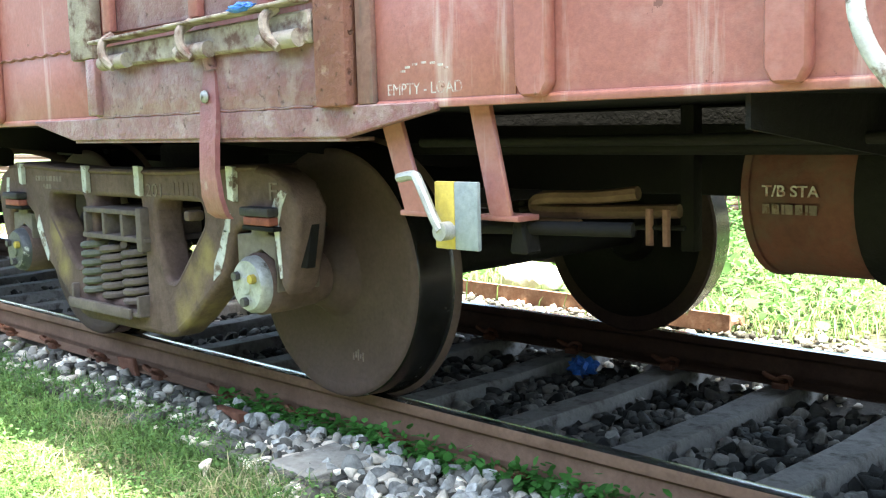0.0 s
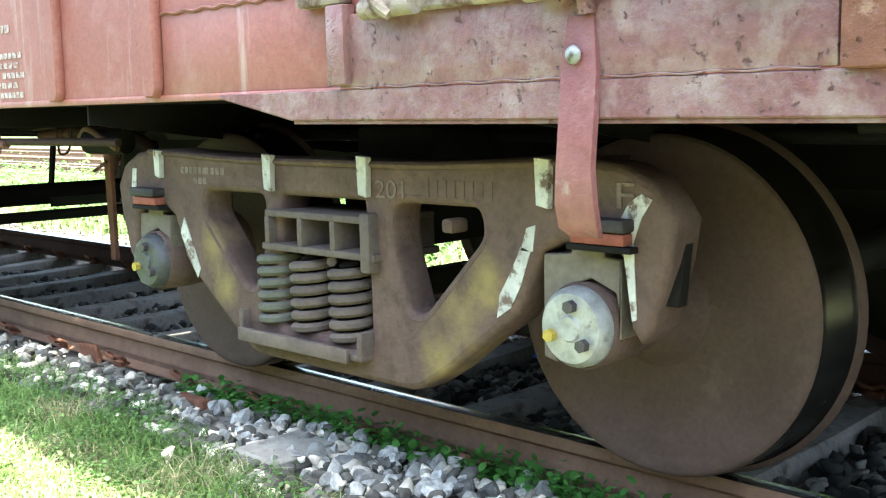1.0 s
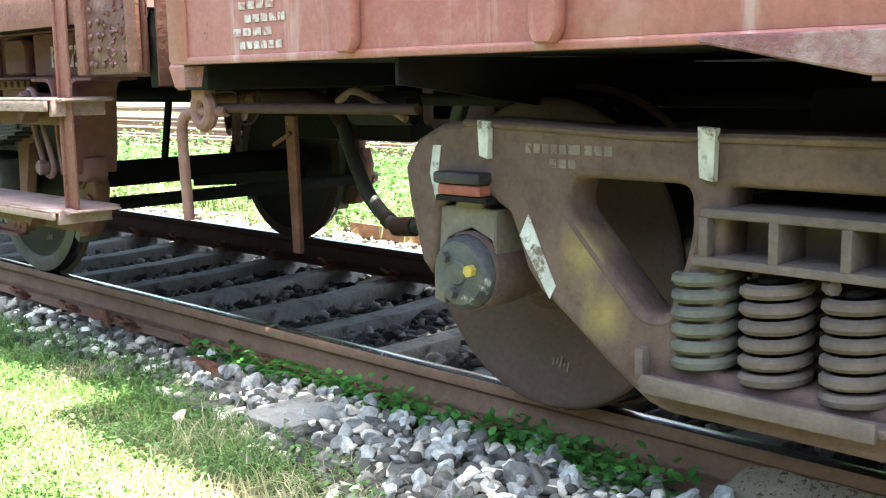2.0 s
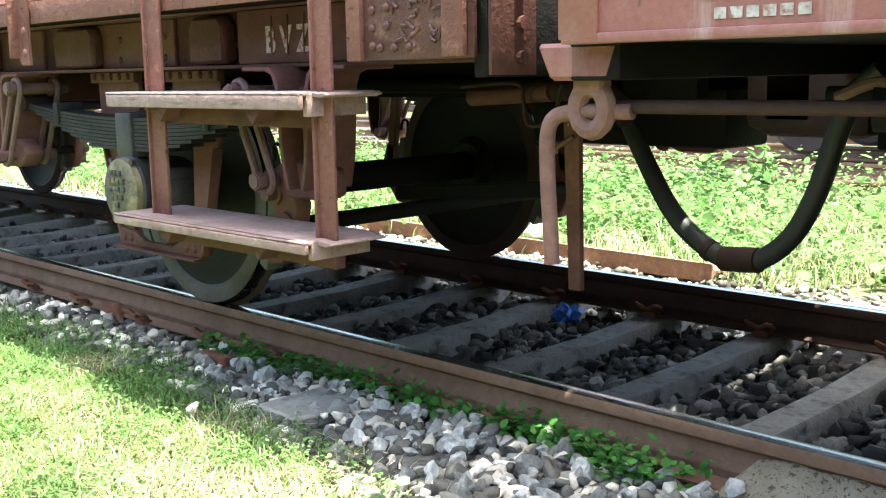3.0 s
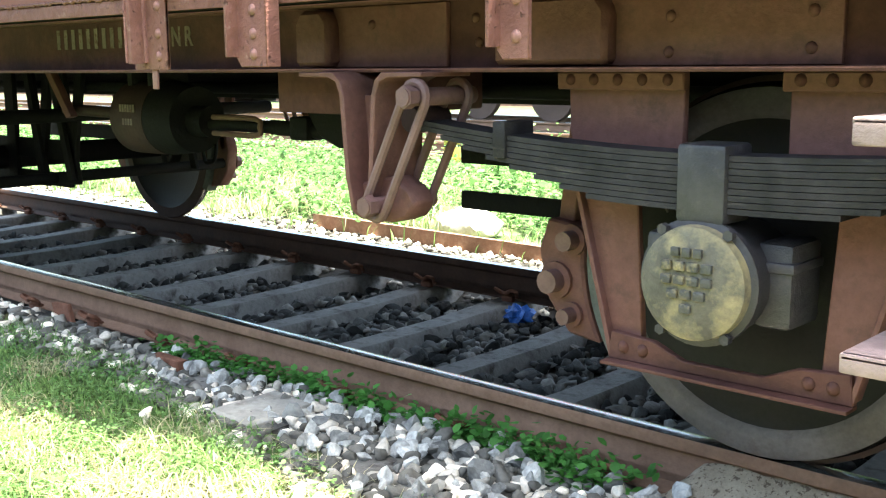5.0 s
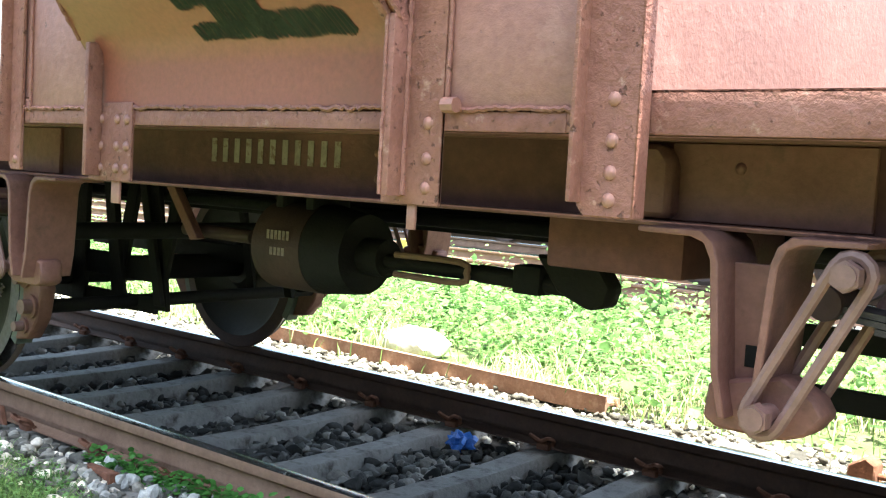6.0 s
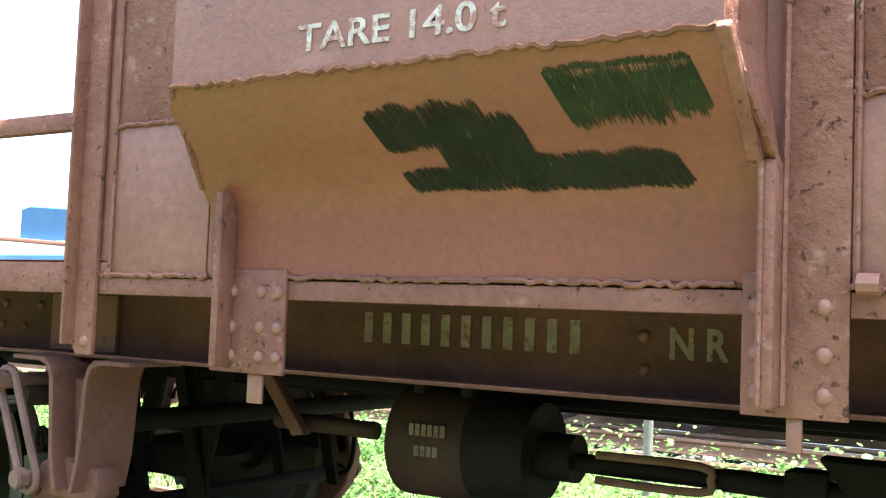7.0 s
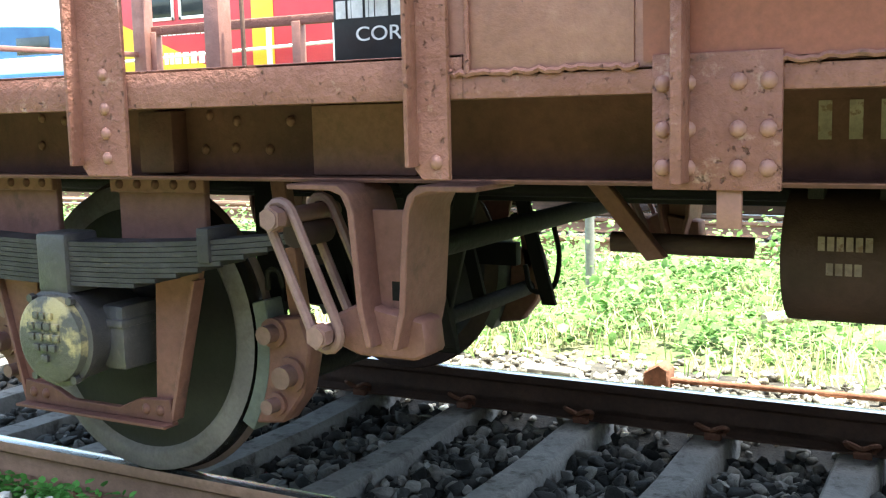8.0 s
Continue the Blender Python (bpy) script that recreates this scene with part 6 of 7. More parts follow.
    post(t, -10.275, -10.13, 1.262, 3.35, (1.30, 1.36, 1.43, 1.52), label="flaking brown corner post of the cabin", proud=0.04)
    post(t, -9.29, -9.19, 1.275, 1.95, (1.33, 1.42))
    for x0, x1, zt, angle in ((-12.32, -12.068, 1.522, -12.255), (-10.915, -10.715, 1.53, None)):
        pl = part("rivet_plate", B(x0, x1, -0.616, -0.604, 1.256, zt, 0.003), M["van_flake"], t, "flaking riveted joint plate")
        cols = (x0 + 0.022, x0 + 0.072, x1 - 0.082, x1 - 0.025) if x1 - x0 > 0.22 else (x0 + 0.03, x1 - 0.045)
        rivets("rivet", [(x, -0.617, z) for x in cols for z in (1.30, 1.375, 1.465)], M["van"], pl, 0.017)
        if angle is None:
            part("plate_lug", B(-10.83, -10.80, -0.605, -0.595, 1.19, 1.258, 0.003), M["van"], t)
            continue
        part("angle_post", B(angle - 0.012, angle + 0.012, -0.675, -0.616, 1.27, 1.72, 0.004), M["van_flake"], t)
        part("plate_lug", B((x0 + x1) / 2 + 0.0, (x0 + x1) / 2 + 0.05, -0.605, -0.595, 1.18, 1.258, 0.003), M["van"], t)
    part("side_bolt", R((-10.70, -0.63, 1.51), (-10.66, -0.63, 1.51), 0.02, 8), M["van"], t)
    # old numbers and letters on the sole bar
    for k in range(11):
        part("stencil_bar", bars(-12.06 + 0.0625 * k, 1.342, [0.0625], 0.083, -0.2865, 0.56), M["letter_dim"], t, "worn white painted bar of the sole bar number")
    part("stencil", lettering("N R", 0.10, (-11.18, -0.2865, 1.342), 0.14, bold=0.003), M["letter_dim"], t, "worn white letters N R")
    pan = part("letter_panel", B(-8.02, -7.30, -0.37, -0.355, 1.258, 1.445, 0.004), M["van_dark"], t, "brown lettered panel on the sole bar")
    part("stencil", lettering("B V Z C", 0.125, (-7.845, -0.372, 1.292), 0.345, bold=0.0035), M["letter"], pan, "white stencilled letters BVZC")
    for k in range(4):
        part("stencil_gap", B(-7.815 + 0.092 * k, -7.808 + 0.092 * k, -0.3755, -0.3725, 1.285, 1.42, 0), M["van_dark"], pan)
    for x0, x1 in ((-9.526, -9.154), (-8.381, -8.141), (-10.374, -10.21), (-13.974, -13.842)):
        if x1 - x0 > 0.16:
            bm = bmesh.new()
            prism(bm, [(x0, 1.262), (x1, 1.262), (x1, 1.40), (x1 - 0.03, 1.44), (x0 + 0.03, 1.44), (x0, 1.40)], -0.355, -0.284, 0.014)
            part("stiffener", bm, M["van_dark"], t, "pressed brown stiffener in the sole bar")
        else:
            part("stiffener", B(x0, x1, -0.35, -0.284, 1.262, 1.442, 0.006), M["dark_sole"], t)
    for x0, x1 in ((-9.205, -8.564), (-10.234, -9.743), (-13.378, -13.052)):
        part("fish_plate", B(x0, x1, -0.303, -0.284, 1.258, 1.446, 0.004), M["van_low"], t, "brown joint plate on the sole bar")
    rivets("rivet", [(x, -0.304 if any(a < x < b for a, b in ((-9.205, -8.564), (-10.234, -9.743), (-13.378, -13.052))) else -0.288, z) for x, z in ((-13.75, 1.426), (-13.65, 1.408), (-13.772, 1.328), (-13.659, 1.332), (-13.537, 1.327), (-13.46, 1.405), (-14.453, 1.431), (-14.462, 1.344), (-14.35, 1.42), (-9.641, 1.396), (-9.63, 1.327), (-9.589, 1.364), (-9.549, 1.394), (-9.546, 1.323), (-10.054, 1.389), (-9.186, 1.365), (-8.996, 1.377), (-8.632, 1.378), (-8.635, 1.295), (-9.0, 1.291), (-8.133, 1.332), (-9.174, 1.291), (-11.244, 1.393), (-11.241, 1.314))], M["van_dark"], t, 0.015)
    # end panels and headstocks
    for x0, x1 in ((-7.05, X1), (X0, -16.2)):
        p = part("end_panel", B(x0, x1, -0.61, -0.595, 1.25, 1.75, 0.004), M["van_end"], t, "riveted red-brown end panel with pitted paint")
        rivets("rivet", [(x0 + 0.07 + 0.06 * k, -0.612, 1.285) for k in range(3)] + [(x0 + 0.04, -0.612, 1.29 + 0.05 * k) for k in range(6)] + [(x0 + 0.10, -0.612, 1.345 + 0.05 * k) for k in range(3)] + [(x1 - 0.05, -0.612, 1.30 + 0.09 * k) for k in range(4)], M["van_end"], p, 0.0135)
        part("panel_edge", B(x1 - 0.10, x1 - 0.02, -0.63, -0.612, 1.255, 1.75, 0.004), M["van_flake"], p)
        for k in range(60):
            a, cx, cz, ln = random.uniform(0, 3.14), random.uniform(x0 + 0.12, x1 - 0.12), random.uniform(1.28, 1.7), random.uniform(0.015, 0.05)
            part("paint_blister", crusty_line((cx, -0.611, cz), (cx + ln * math.cos(a), -0.611, cz + ln * math.sin(a)), 0.004, 0.006), M["van_end"], p)
        part("panel_edge", B(x0 - 0.06, x0, -0.625, -0.59, 1.25, 1.75, 0.004), M["van_flake"], p)
    # the headstock's near black holds the shade of the gap at the van's end
    part("headstock", B(X1 - 0.03, X1 + 0.02, -0.58, FAR + 0.58, 1.20, 1.47, 0.006), M["under"], t, "headstock coloured near black for the shade between the vehicles")
    plate = part("end_plate", B(X1 + 0.022, X1 + 0.034, -0.58, -0.40, 1.205, 1.75, 0.003), M["van_dark"], t, "red-brown end plate with bolts")
    for z in (1.25, 1.34, 1.43, 1.56):
        part("bolt", R((X1 + 0.034, -0.47, z), (X1 + 0.052, -0.47, z), 0.018, 8), M["dark_sole"], plate)
    # fills the dark gap behind the coupler, its shade set by the near-black colour
    part("draft_box", B(-7.55, -6.66, 0.72, 1.03, 0.93, 1.145, 0.02), M["under"], t, "black draft gear box behind the coupler")
    part("headstock", B(X0 - 0.02, X0 + 0.03, -0.58, FAR + 0.58, 1.20, 1.47, 0.006), M["dark_sole"], t)
    part("coupler_head", B(X1 + 0.02, X1 + 0.30, 0.72, 1.02, 1.0, 1.28, 0.04), M["tank"], t, "rusty centre coupler head")
    # steps with their posts
    for z0, z1, y0 in ((1.112, 1.165, -0.72), (0.682, 0.722, -0.72)):
        st = bmesh.new()
        box(st, -8.37, -7.22, y0, -0.42, z1 - 0.014, z1, 0.004)
        box(st, -8.37, -7.22, y0, y0 + 0.02, z0, z1, 0.006)
        box(st, -7.24, -7.218, y0 + 0.03, -0.46, z0 - 0.02, z1, 0.003)
        s = part("step_board", st, M["step"], t, "worn pale step board")
        lip = bmesh.new()
        prism(lip, [(-7.225, z1), (-7.19, z1 - 0.004), (-7.165, z1 - 0.001), (-7.15, z1 - 0.010), (-7.18, z1 - 0.018), (-7.225, z1 - 0.014)], y0 + 0.05, -0.45, 0.002)
        part("torn_edge", lip, M["step"], s, "torn and bent end of the step plate")
        part("step_bearer", B(-8.25, -7.22, -0.60, -0.56, z0 - 0.06, z0 - 0.004, 0.004), M["van_dark"], s)
        for gx in (-8.05, -7.5):
            part("step_gusset", P([(gx - 0.05, z0), (gx + 0.05, z0), (gx, z0 - 0.05)], -0.69, -0.62, 0.002), M["van_dark"], s)
    for x0, x1, zt in ((-8.225, -8.125, 1.99), (-7.265, -7.18, 1.99)):
        st = bmesh.new()
        box(st, x0, x1, -0.628, -0.616, 0.72, zt, 0.003)
        box(st, x0, x0 + 0.012, -0.64, -0.616, 0.72, zt, 0.003)
        part("step_post", st, M["van_flake"], t, "brown angle post carrying the steps")
    # verandah rails
    for y in (-0.60, FAR + 0.60):
        for x0, x1 in ((-16.5, C0), (C1, -6.7)):
            part("hand_rail", B(x0, x1, y - 0.02, y + 0.02, 1.93, 1.985, 0.006), M["van_flake"], t, "flaking steel verandah rail")
    for y in (FAR + 0.60,):
        for x in (-16.5, -15.4, -14.2, -9.0, -7.4):
            part("rail_post", B(x, x + 0.06, y - 0.03, y + 0.03, 1.48, 1.95, 0.006), M["van"], t, "pink-brown verandah post")
    for z in (1.62, 1.80):
        part("end_rail", B(X0 + 0.05, X0 + 0.08, -0.55, FAR + 0.55, z, z + 0.03, 0.004), M["van"], t)
    part("grab_rail", T(smooth_path([(-15.28, 1.64, 2.05), (-15.22, 1.64, 2.06), (-15.2, 1.64, 2.0), (-15.2, 1.64, 1.62), (-15.22, 1.64, 1.57), (-15.28, 1.64, 1.56)], 4), 0.012, 8), M["iron_dark"], t, "thin bent grab rail")
    part("rail_post", B(-15.42, -15.32, 1.60, 1.70, 1.48, 2.15, 0.006), M["van"], t)
    part("rail_post", B(-17.0 + 0.42, -16.9 + 0.42, FAR + 0.52, FAR + 0.60, 1.48, 2.36, 0.006), M["van"], t)
    part("hand_rail", R((-16.55, FAR + 0.56, 2.33), (-15.40, FAR + 0.02, 2.14), 0.032, 8), M["van"], t, "sloping pink-brown stay of the verandah")
    # equipment box on the verandah
    eb = part("equipment_box", B(-13.37, -12.87, -0.20, 0.35, 1.535, 1.90, 0.012), M["black"], t, "black painted guard's equipment box with white lettering")
    part("box_lid", B(-13.38, -12.868, -0.21, 0.36, 1.90, 1.93, 0.006), M["black"], eb)
    part("box_hasp", T(smooth_path([(-13.26, -0.215, 1.83), (-13.27, -0.23, 1.80), (-13.24, -0.235, 1.76), (-13.19, -0.23, 1.75)], 4), 0.010, 6), M["under"], eb)
    part("box_lettering", bars(-13.355, 1.68, [0.04, 0.012, 0.045, 0.012, 0.02, 0.05, 0.04, 0.04, 0.045, 0.045], 0.048, -0.2005, 0.2), M["bright_letter"], eb, "white painted name on the box, shown as bars")
    part("box_lettering", lettering("COR (W", 0.055, (-13.29, -0.2015, 1.605), 0.26), M["bright_letter"], eb, "white letters on the box")
    part("box_skid", B(-13.34, -12.9, -0.18, 0.33, 1.484, 1.535, 0.004), M["under"], eb)
    # running gear
    sets = []
    for xc in VAN_AXLES:
        for side in (1, -1):
            f = (lambda y: y) if side > 0 else (lambda y: FAR - y)
            leaf_spring(t, xc, f)
            axlebox(t, xc, f, xc > -12)
            horn_guard(t, xc, f)
            hanger_bracket(t, xc + 1.17, xc + 1.345, -1, f)
            hanger_bracket(t, xc - 1.185, xc - 1.035, 1, f)
            shackle(t, (xc + 0.95, 1.155), (xc + 1.085, 0.855), f)
            shackle(t, (xc - 0.875, 1.175), (xc - 1.045, 0.85), f)
            for s in (-1, 1):
                brake_shoe(t, xc, s, f)
        for s in (-1, 1):
            part("brake_beam", R((xc + s * 0.66, -0.05, 0.61), (xc + s * 0.66, FAR + 0.05, 0.61), 0.035), M["under"], t)
        sets.append((wheelset(t, xc, VAN_AXLE, VAN_R, -0.045, M["tyre_grey"], M["disc_shaded"], False), xc, VAN_AXLE, VAN_R))
    # brake cylinder, rigging and vee hangers
    cy = 0.20
    part("brake_cylinder", R((-12.20, cy, 1.03), (-11.93, cy, 1.03), 0.175, 36), M["tank"], t, "dusty grey-brown brake cylinder with faint stencils")
    part("cylinder_body", R((-11.93, cy, 1.03), (-11.74, cy, 1.025), 0.174, 36, 0.15), M["under"], t)
    part("cylinder_neck", R((-11.74, cy, 1.02), (-11.63, cy, 1.02), 0.07, 24), M["under"], t)
    part("stencil_line", bars(-12.11, 1.06, [0.022] * 6, 0.035, 0.026), M["letter_dim"], t)
    part("stencil_line", bars(-12.09, 1.0, [0.022] * 4, 0.03, 0.026), M["letter_dim"], t)
    for x in (-12.15, -11.98):
        part("cylinder_hanger", B(x, x + 0.04, cy - 0.1, cy + 0.1, 1.18, 1.46, 0.004), M["under"], t)
    part("piston_rod", R((-11.65, cy, 1.01), (-11.2, cy, 1.01), 0.028), M["under"], t)
    part("rod_fork", T(smooth_path([(-11.55, cy - 0.05, 1.045), (-11.25, cy - 0.05, 1.045), (-11.22, cy - 0.05, 1.01), (-11.25, cy - 0.05, 0.975), (-11.55, cy - 0.05, 0.975)], 3), 0.012, 8), M["iron_dark"], t)
    part("slack_adjuster", R((-11.2, cy, 1.01), (-10.75, cy, 1.0), 0.032, 16), M["under"], t)
    part("adjuster_block", B(-11.03, -10.92, cy - 0.05, cy + 0.05, 0.965, 1.06, 0.01), M["under"], t)
    part("bell_crank", P([(-10.95, 1.10), (-10.72, 1.10), (-10.66, 1.02), (-10.68, 0.955), (-10.74, 0.94), (-10.86, 0.985)], cy - 0.04, cy + 0.04, 0.01), M["under"], t)
    part("battery_box", B(-10.66, -10.24, -0.20, 0.45, 1.10, 1.245, 0.01), M["dark_sole"], t, "dark brown box hung under the floor")
    part("brake_pipe", R((-12.65, 0.05, 1.06), (-12.28, 0.10, 1.05), 0.028), M["tank"], t)
    part("pipe_stay", P([(-12.72, 1.25), (-12.66, 1.25), (-12.48, 1.03), (-12.53, 1.02)], -0.02, 0.02, 0.003), M["van_dark"], t)
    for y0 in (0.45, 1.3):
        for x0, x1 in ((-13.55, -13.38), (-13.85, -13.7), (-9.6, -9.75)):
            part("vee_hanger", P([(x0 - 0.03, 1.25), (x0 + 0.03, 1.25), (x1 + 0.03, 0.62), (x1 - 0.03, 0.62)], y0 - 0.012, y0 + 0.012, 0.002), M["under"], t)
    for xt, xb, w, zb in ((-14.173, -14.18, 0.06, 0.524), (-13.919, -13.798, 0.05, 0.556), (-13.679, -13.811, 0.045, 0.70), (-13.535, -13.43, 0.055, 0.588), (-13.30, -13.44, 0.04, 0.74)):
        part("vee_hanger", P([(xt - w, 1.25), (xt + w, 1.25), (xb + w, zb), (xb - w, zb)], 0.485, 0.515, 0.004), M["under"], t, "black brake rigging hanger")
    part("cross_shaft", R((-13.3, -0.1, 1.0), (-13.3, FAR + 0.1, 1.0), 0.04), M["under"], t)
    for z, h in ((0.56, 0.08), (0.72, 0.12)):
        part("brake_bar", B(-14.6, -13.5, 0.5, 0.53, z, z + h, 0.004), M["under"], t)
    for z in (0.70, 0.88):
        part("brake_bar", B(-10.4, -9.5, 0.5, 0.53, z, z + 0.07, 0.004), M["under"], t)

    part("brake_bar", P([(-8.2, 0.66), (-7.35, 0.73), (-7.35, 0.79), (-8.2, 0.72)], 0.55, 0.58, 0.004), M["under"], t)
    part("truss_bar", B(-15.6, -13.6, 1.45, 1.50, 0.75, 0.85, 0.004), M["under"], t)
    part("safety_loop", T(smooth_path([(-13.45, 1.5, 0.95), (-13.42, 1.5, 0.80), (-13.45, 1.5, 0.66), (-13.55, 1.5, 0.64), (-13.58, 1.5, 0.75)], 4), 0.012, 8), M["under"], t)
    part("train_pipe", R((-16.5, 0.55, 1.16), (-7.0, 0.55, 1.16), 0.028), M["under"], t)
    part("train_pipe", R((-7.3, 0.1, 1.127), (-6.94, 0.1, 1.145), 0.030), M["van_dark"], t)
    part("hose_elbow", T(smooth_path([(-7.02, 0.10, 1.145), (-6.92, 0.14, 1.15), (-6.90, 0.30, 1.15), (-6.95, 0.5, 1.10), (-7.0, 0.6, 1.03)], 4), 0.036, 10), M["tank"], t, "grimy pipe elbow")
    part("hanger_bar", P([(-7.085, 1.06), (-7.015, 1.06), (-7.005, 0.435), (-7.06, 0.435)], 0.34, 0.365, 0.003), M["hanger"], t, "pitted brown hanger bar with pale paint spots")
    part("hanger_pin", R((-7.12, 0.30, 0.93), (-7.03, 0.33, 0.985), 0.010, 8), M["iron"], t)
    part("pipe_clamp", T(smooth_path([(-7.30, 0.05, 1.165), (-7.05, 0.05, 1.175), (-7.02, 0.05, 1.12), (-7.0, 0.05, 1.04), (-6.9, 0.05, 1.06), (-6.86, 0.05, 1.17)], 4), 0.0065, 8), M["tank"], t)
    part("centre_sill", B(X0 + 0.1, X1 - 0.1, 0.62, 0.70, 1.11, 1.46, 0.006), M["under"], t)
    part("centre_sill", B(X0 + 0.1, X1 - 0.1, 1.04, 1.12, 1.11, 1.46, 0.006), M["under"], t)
    return t, sets


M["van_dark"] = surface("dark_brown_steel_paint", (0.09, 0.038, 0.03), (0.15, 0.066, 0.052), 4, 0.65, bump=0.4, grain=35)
M["link"] = surface("pinkish_brown_steel", (0.13, 0.062, 0.054), (0.22, 0.12, 0.104), 8, 0.55, bump=0.3, grain=40)
M["block"] = surface("grey_green_cast_iron", (0.10, 0.105, 0.095), (0.17, 0.175, 0.155), 8, 0.7, bump=0.3)
M["scrub"] = surface("black_green_brushed_paint", (0.008, 0.009, 0.006), (0.02, 0.025, 0.014), 12, 0.6, bump=0.3, grain=60, stain=(0.12, 0.10, 0.05), stain_at=(0.62, 0.7), stain_scale=30, stain_stretch=(6, 1, 0.8))
M["scrub_green"] = surface("green_brushed_paint", (0.012, 0.018, 0.008), (0.035, 0.052, 0.024), 12, 0.6, bump=0.3, grain=60, stain=(0.16, 0.17, 0.10), stain_at=(0.6, 0.7), stain_scale=30, stain_stretch=(6, 1, 0.8))
M["bright_letter"] = surface("white_sign_paint", (0.70, 0.70, 0.68), (0.82, 0.82, 0.80), 10, 0.6, bump=0)
van, van_sets = build_van()


# ---- the distance: standing rolling stock on other tracks ----
def distant_bogie_wagon(x0, length, y, group):
    """A standing wagon: underframe, springs, wheels and body, far behind."""
    t = thing("standing_wagon", (x0 + length / 2, y + FAR / 2, 0.0), "grey-brown standing wagon on the next track", "freight wagon", group)
    part("body", B(x0, x0 + length, y - 0.7, y + FAR + 0.7, 1.30, 3.2, 0.02), M["grey_wagon"], t, "dull grey-brown body")
    part("sole_bar", B(x0, x0 + length, y - 0.3, y - 0.2, 1.05, 1.30, 0.01), M["under"], t)
    for xa in (x0 + 1.4, x0 + length - 1.4):
        for dx in (-0.9, 0.9):
            for yy in (y - 0.06, y + FAR - 0.06):
                w = lathe(bmesh.new(), [(0, 0.0), (0, 0.36), (-0.02, 0.42), (0.0, 0.47), (0.12, 0.48), (0.13, 0.36), (0.13, 0)], (xa + dx, yy, 0.66), 32)
                part("wheel", w, M["wheel"], t)
            part("axlebox", B(xa + dx - 0.1, xa + dx + 0.1, y - 0.32, y - 0.1, 0.56, 0.80, 0.02), M["grey_wagon"], t)
        part("bogie_frame", P([(xa - 1.2, 0.92), (xa - 0.7, 1.0), (xa + 0.7, 1.0), (xa + 1.2, 0.92), (xa + 1.2, 0.80), (xa + 0.7, 0.82), (xa + 0.35, 0.60), (xa - 0.35, 0.60), (xa - 0.7, 0.82), (xa - 1.2, 0.80)], y - 0.30, y - 0.22, 0.01), M["grey_wagon"], t, "pale grey bogie frame")
        for sx in (xa - 0.16, xa, xa + 0.16):
            part("coil_spring", coil(bmesh.new(), sx, y - 0.36, 0.62, 0.86, 0.06, 0.018, 4), M["spring"], t)
        part("foot_step", B(xa + 1.4, xa + 1.8, y - 0.6, y - 0.35, 0.55, 0.58, 0.004), M["step"], t)
    return t


def red_loco(x0, y):
    """The cab end of a red and yellow diesel locomotive."""
    t = thing("diesel_locomotive", (x0 + 3, y + 1, 0), "bright red diesel locomotive with a yellow diagonal and white handrails", "locomotive")
    L = 9.0
    body = part("body", B(x0, x0 + L, y, y + 2.9, 2.0, 4.3, 0.05), M["loco_red"], t, "glossy red body side")
    part("yellow_flash", P([(x0 + 0.02, 3.35), (x0 + 0.02, 2.02), (x0 + 3.3, 2.02)], y - 0.008, y + 0.002, 0), M["loco_yellow"], t, "yellow diagonal panel")
    part("frame", B(x0 - 1.2, x0 + L, y - 0.15, y + 3.0, 1.4, 2.0, 0.03), M["loco_blue"], t, "dark blue frame")
    for a, b in ((0.75, 1.55), (1.8, 2.4)):
        w = part("window", B(x0 + a, x0 + b, y - 0.012, y + 0.002, 3.35, 3.95, 0.003), M["glass"], t, "dark cab window")
        fr = bmesh.new()
        for q in ((a - 0.06, b + 0.06, 3.29, 3.35), (a - 0.06, b + 0.06, 3.95, 4.01), (a - 0.06, a, 3.29, 4.01), (b, b + 0.06, 3.29, 4.01)):
            box(fr, x0 + q[0], x0 + q[1], y - 0.03, y, q[2], q[3], 0.004)
        part("window_frame", fr, M["cream"], w)
    part("lettering", bars(x0 + 0.7, 3.0, [0.12] * 14, 0.10, y - 0.004), M["bright_letter"], t, "small white lettering, shown as bars")
    part("lettering", bars(x0 + 0.7, 2.45, [0.2] * 3 + [0.14] * 2 + [0.2] * 5, 0.22, y - 0.010), M["bright_letter"], t, "white number, shown as bars")
    part("orange_door", B(x0 + 3.5, x0 + 4.0, y - 0.014, y, 2.05, 4.2, 0.004), M["loco_yellow"], t)
    for px in (4.15, 5.6, 7.2):
        part("hand_rail_post", R((x0 + px, y - 0.35, 2.0), (x0 + px, y - 0.35, 3.1), 0.05, 8), M["cream"], t, "white handrail post")
    part("hand_rail", R((x0 - 0.8, y - 0.35, 2.5), (x0 + L, y - 0.35, 2.75), 0.03, 8), M["cream"], t, "white handrail")
    for px in (6.3, 6.9):
        part("hood_door", B(x0 + px, x0 + px + 0.5, y - 0.014, y, 2.05, 4.2, 0.004), M["black"], t)
    for wx in (0.5, 2.3, 4.1, 7.0):
        part("wheel", lathe(bmesh.new(), [(0, 0.0), (0, 0.5), (0.13, 0.5), (0.13, 0)], (x0 + wx, y + 0.5, 0.68), 32), M["wheel"], t)


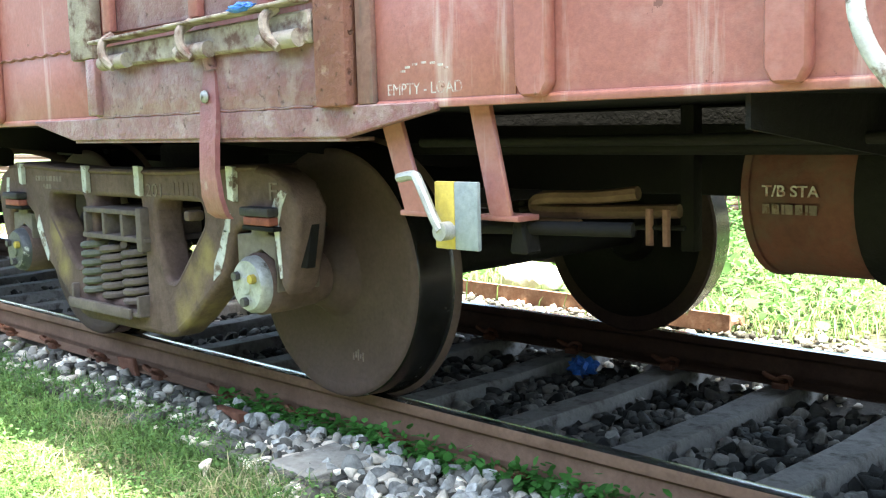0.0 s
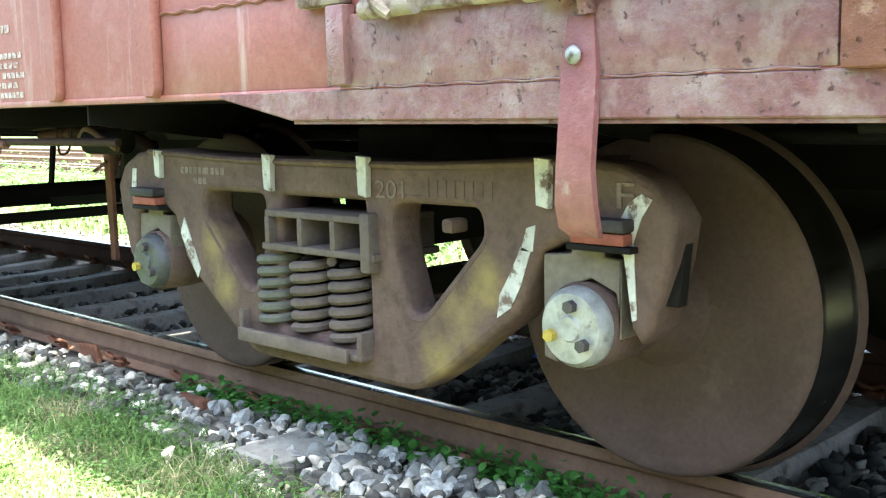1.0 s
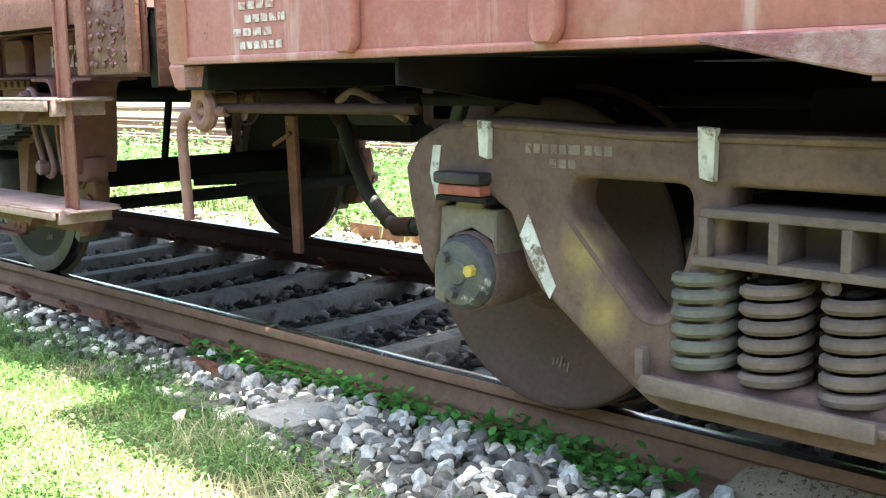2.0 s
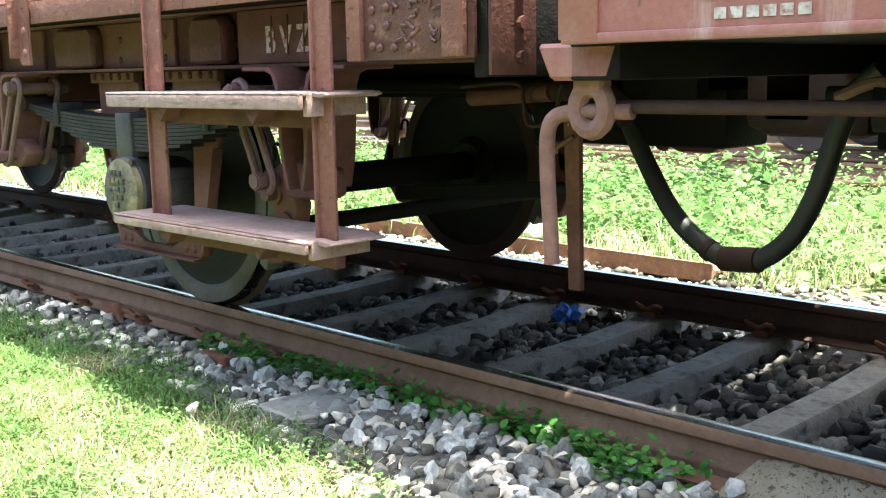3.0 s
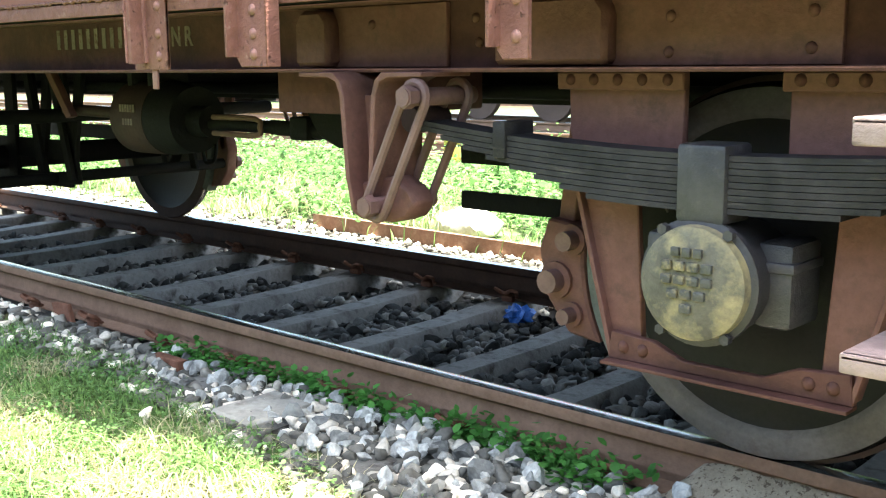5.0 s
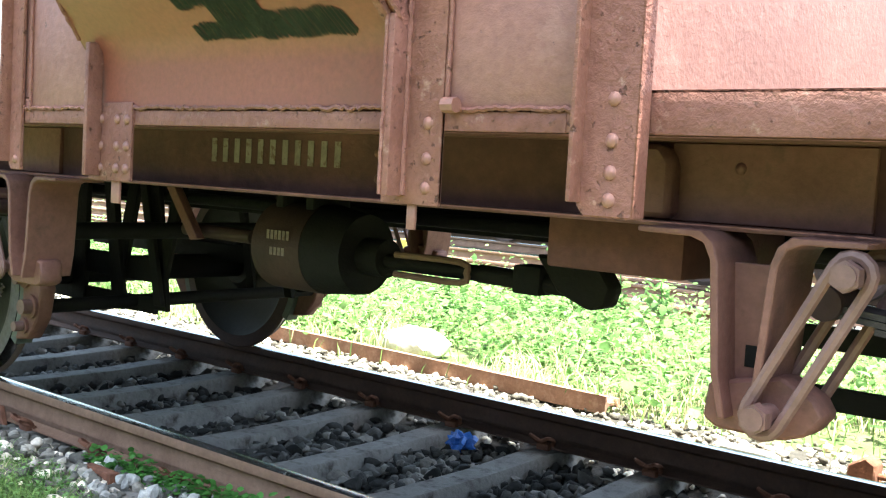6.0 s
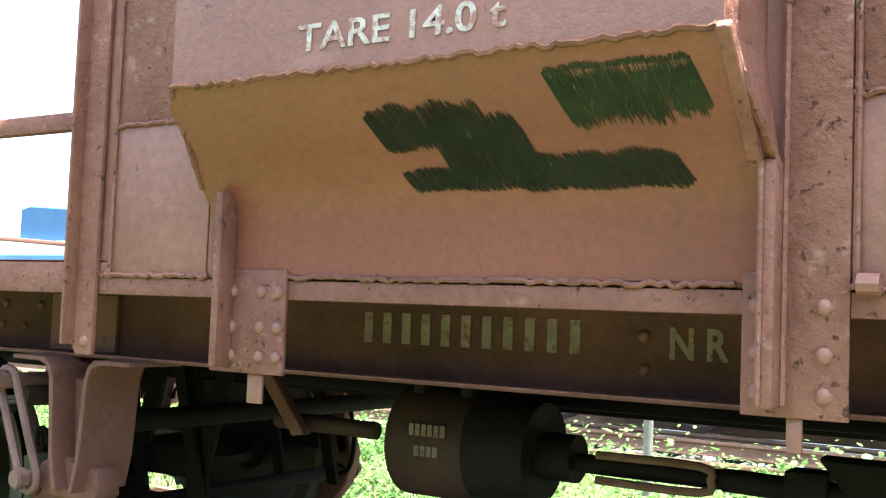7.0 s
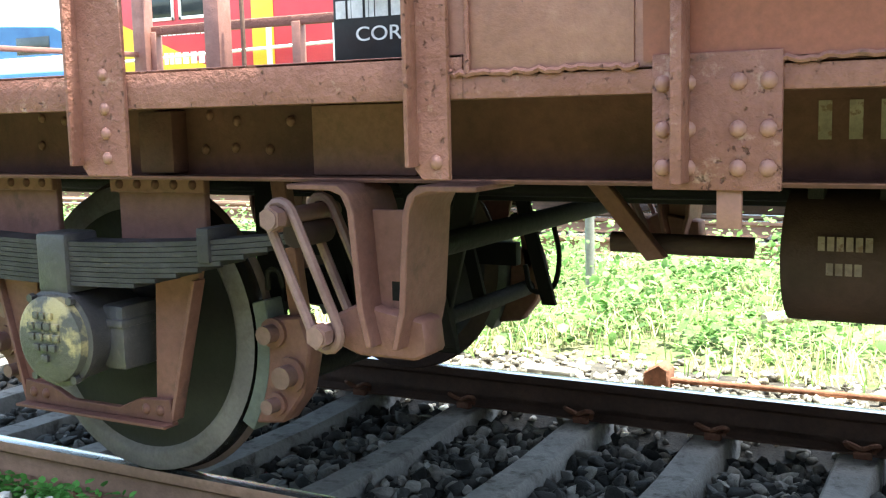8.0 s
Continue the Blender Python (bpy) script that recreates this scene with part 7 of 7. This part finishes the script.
def blue_loco(x0, y):
    """A blue and cream locomotive further off: tall hood, cream band, low cab with white window frames."""
    t = thing("shunting_locomotive", (x0 + 7, y + 1, 0), "blue and cream locomotive standing far back in the yard", "locomotive")
    part("hood", P([(x0 + 5.5, 3.5), (x0 + 5.5, 4.75), (x0 + 6.0, 4.85), (x0 + 11.7, 4.5), (x0 + 12.2, 4.3), (x0 + 12.2, 3.5)], y + 0.35, y + 2.5, 0.04), M["loco_blue"], t, "blue upper hood")
    part("hood_window", B(x0 + 9.9, x0 + 11.5, y + 0.33, y + 0.36, 3.62, 4.2, 0.01), M["glass"], t, "dark hood window")
    part("cream_band", B(x0, x0 + 12.9, y + 0.1, y + 2.7, 3.0, 3.52, 0.03), M["cream"], t, "cream band along the body")
    part("side_body", B(x0, x0 + 15.5, y, y + 2.8, 1.35, 3.0, 0.03), M["loco_blue"], t, "blue lower body")
    part("cab", B(x0 + 12.9, x0 + 15.2, y + 0.2, y + 2.6, 3.0, 4.05, 0.03), M["loco_blue"], t, "low blue cab")
    for wx in (13.0, 14.05):
        w = part("cab_window", B(x0 + wx, x0 + wx + 0.9, y + 0.16, y + 0.195, 3.15, 3.8, 0.01), M["glass"], t, "dark cab window in a white frame")
        for a in (wx - 0.06, wx + 0.86):
            part("window_frame", B(x0 + a, x0 + a + 0.1, y + 0.12, y + 0.158, 3.08, 3.88, 0.004), M["cream"], w)
        for z in (3.06, 3.42, 3.80):
            part("window_frame", B(x0 + wx, x0 + wx + 0.9, y + 0.125, y + 0.155, z, z + 0.08, 0.004), M["cream"], w)
    part("number_bars", bars(x0 + 13.7, 2.7, [0.28] * 4, 0.28, y - 0.002), M["loco_yellow"], t, "yellow painted number, shown as bars")
    for px in range(0, 15, 2):
        part("body_rib", B(x0 + px + 0.5, x0 + px + 0.58, y - 0.03, y - 0.002, 1.5, 2.95, 0.004), M["loco_blue"], t)
    for wx in (2.0, 4.0, 10.5, 12.5):
        part("wheel", lathe(bmesh.new(), [(0, 0.0), (0, 0.5), (0.13, 0.5), (0.13, 0)], (x0 + wx, y + 0.5, 0.68), 32), M["wheel"], t)



distant_bogie_wagon(-6.4, 9.5, 9.4, "wagons standing on the next track")
distant_bogie_wagon(3.6, 9.5, 9.4, "wagons standing on the next track")
rail("rail", 9.4, -75, 14, BASE - 0.02, M["rail"], "distant running rail under the standing wagons")
rail("rail", 9.4 + FAR, -75, 14, BASE - 0.02, M["rail"], "distant running rail under the standing wagons")
for ry in (13.64, 22.44):
    for dy in (0.0, FAR):
        rail("rail", ry + dy, -75, 14, 0.005, M["rail"], "distant running rail of a yard track")
red_loco(-16.3, 13.2)
blue_loco(-40.2, 22.0)


# ---- what moves: the train rolls past and its wheels turn ----
def run_of(t):
    """Metres that the train has gone since the start."""
    return 1.5549 * t + 0.025875 * t ** 2 - 0.009653 * t ** 3 + 0.000615 * t ** 4


def motions():
    times = [k * 0.25 for k in range(33)]
    for ob, at, sets in ((wagon, WAGON_AT, wagon_sets), (van, VAN_AT, van_sets)):
        walk(ob, [(t, pose(at[0] + run_of(t), at[1], at[2])) for t in times])
        for ws, x, z, r in sets:
            walk(ws, [(t, pose(x - at[0], 0, z - at[2], 0, math.degrees(run_of(t) / r), 0)) for t in times])


motions()
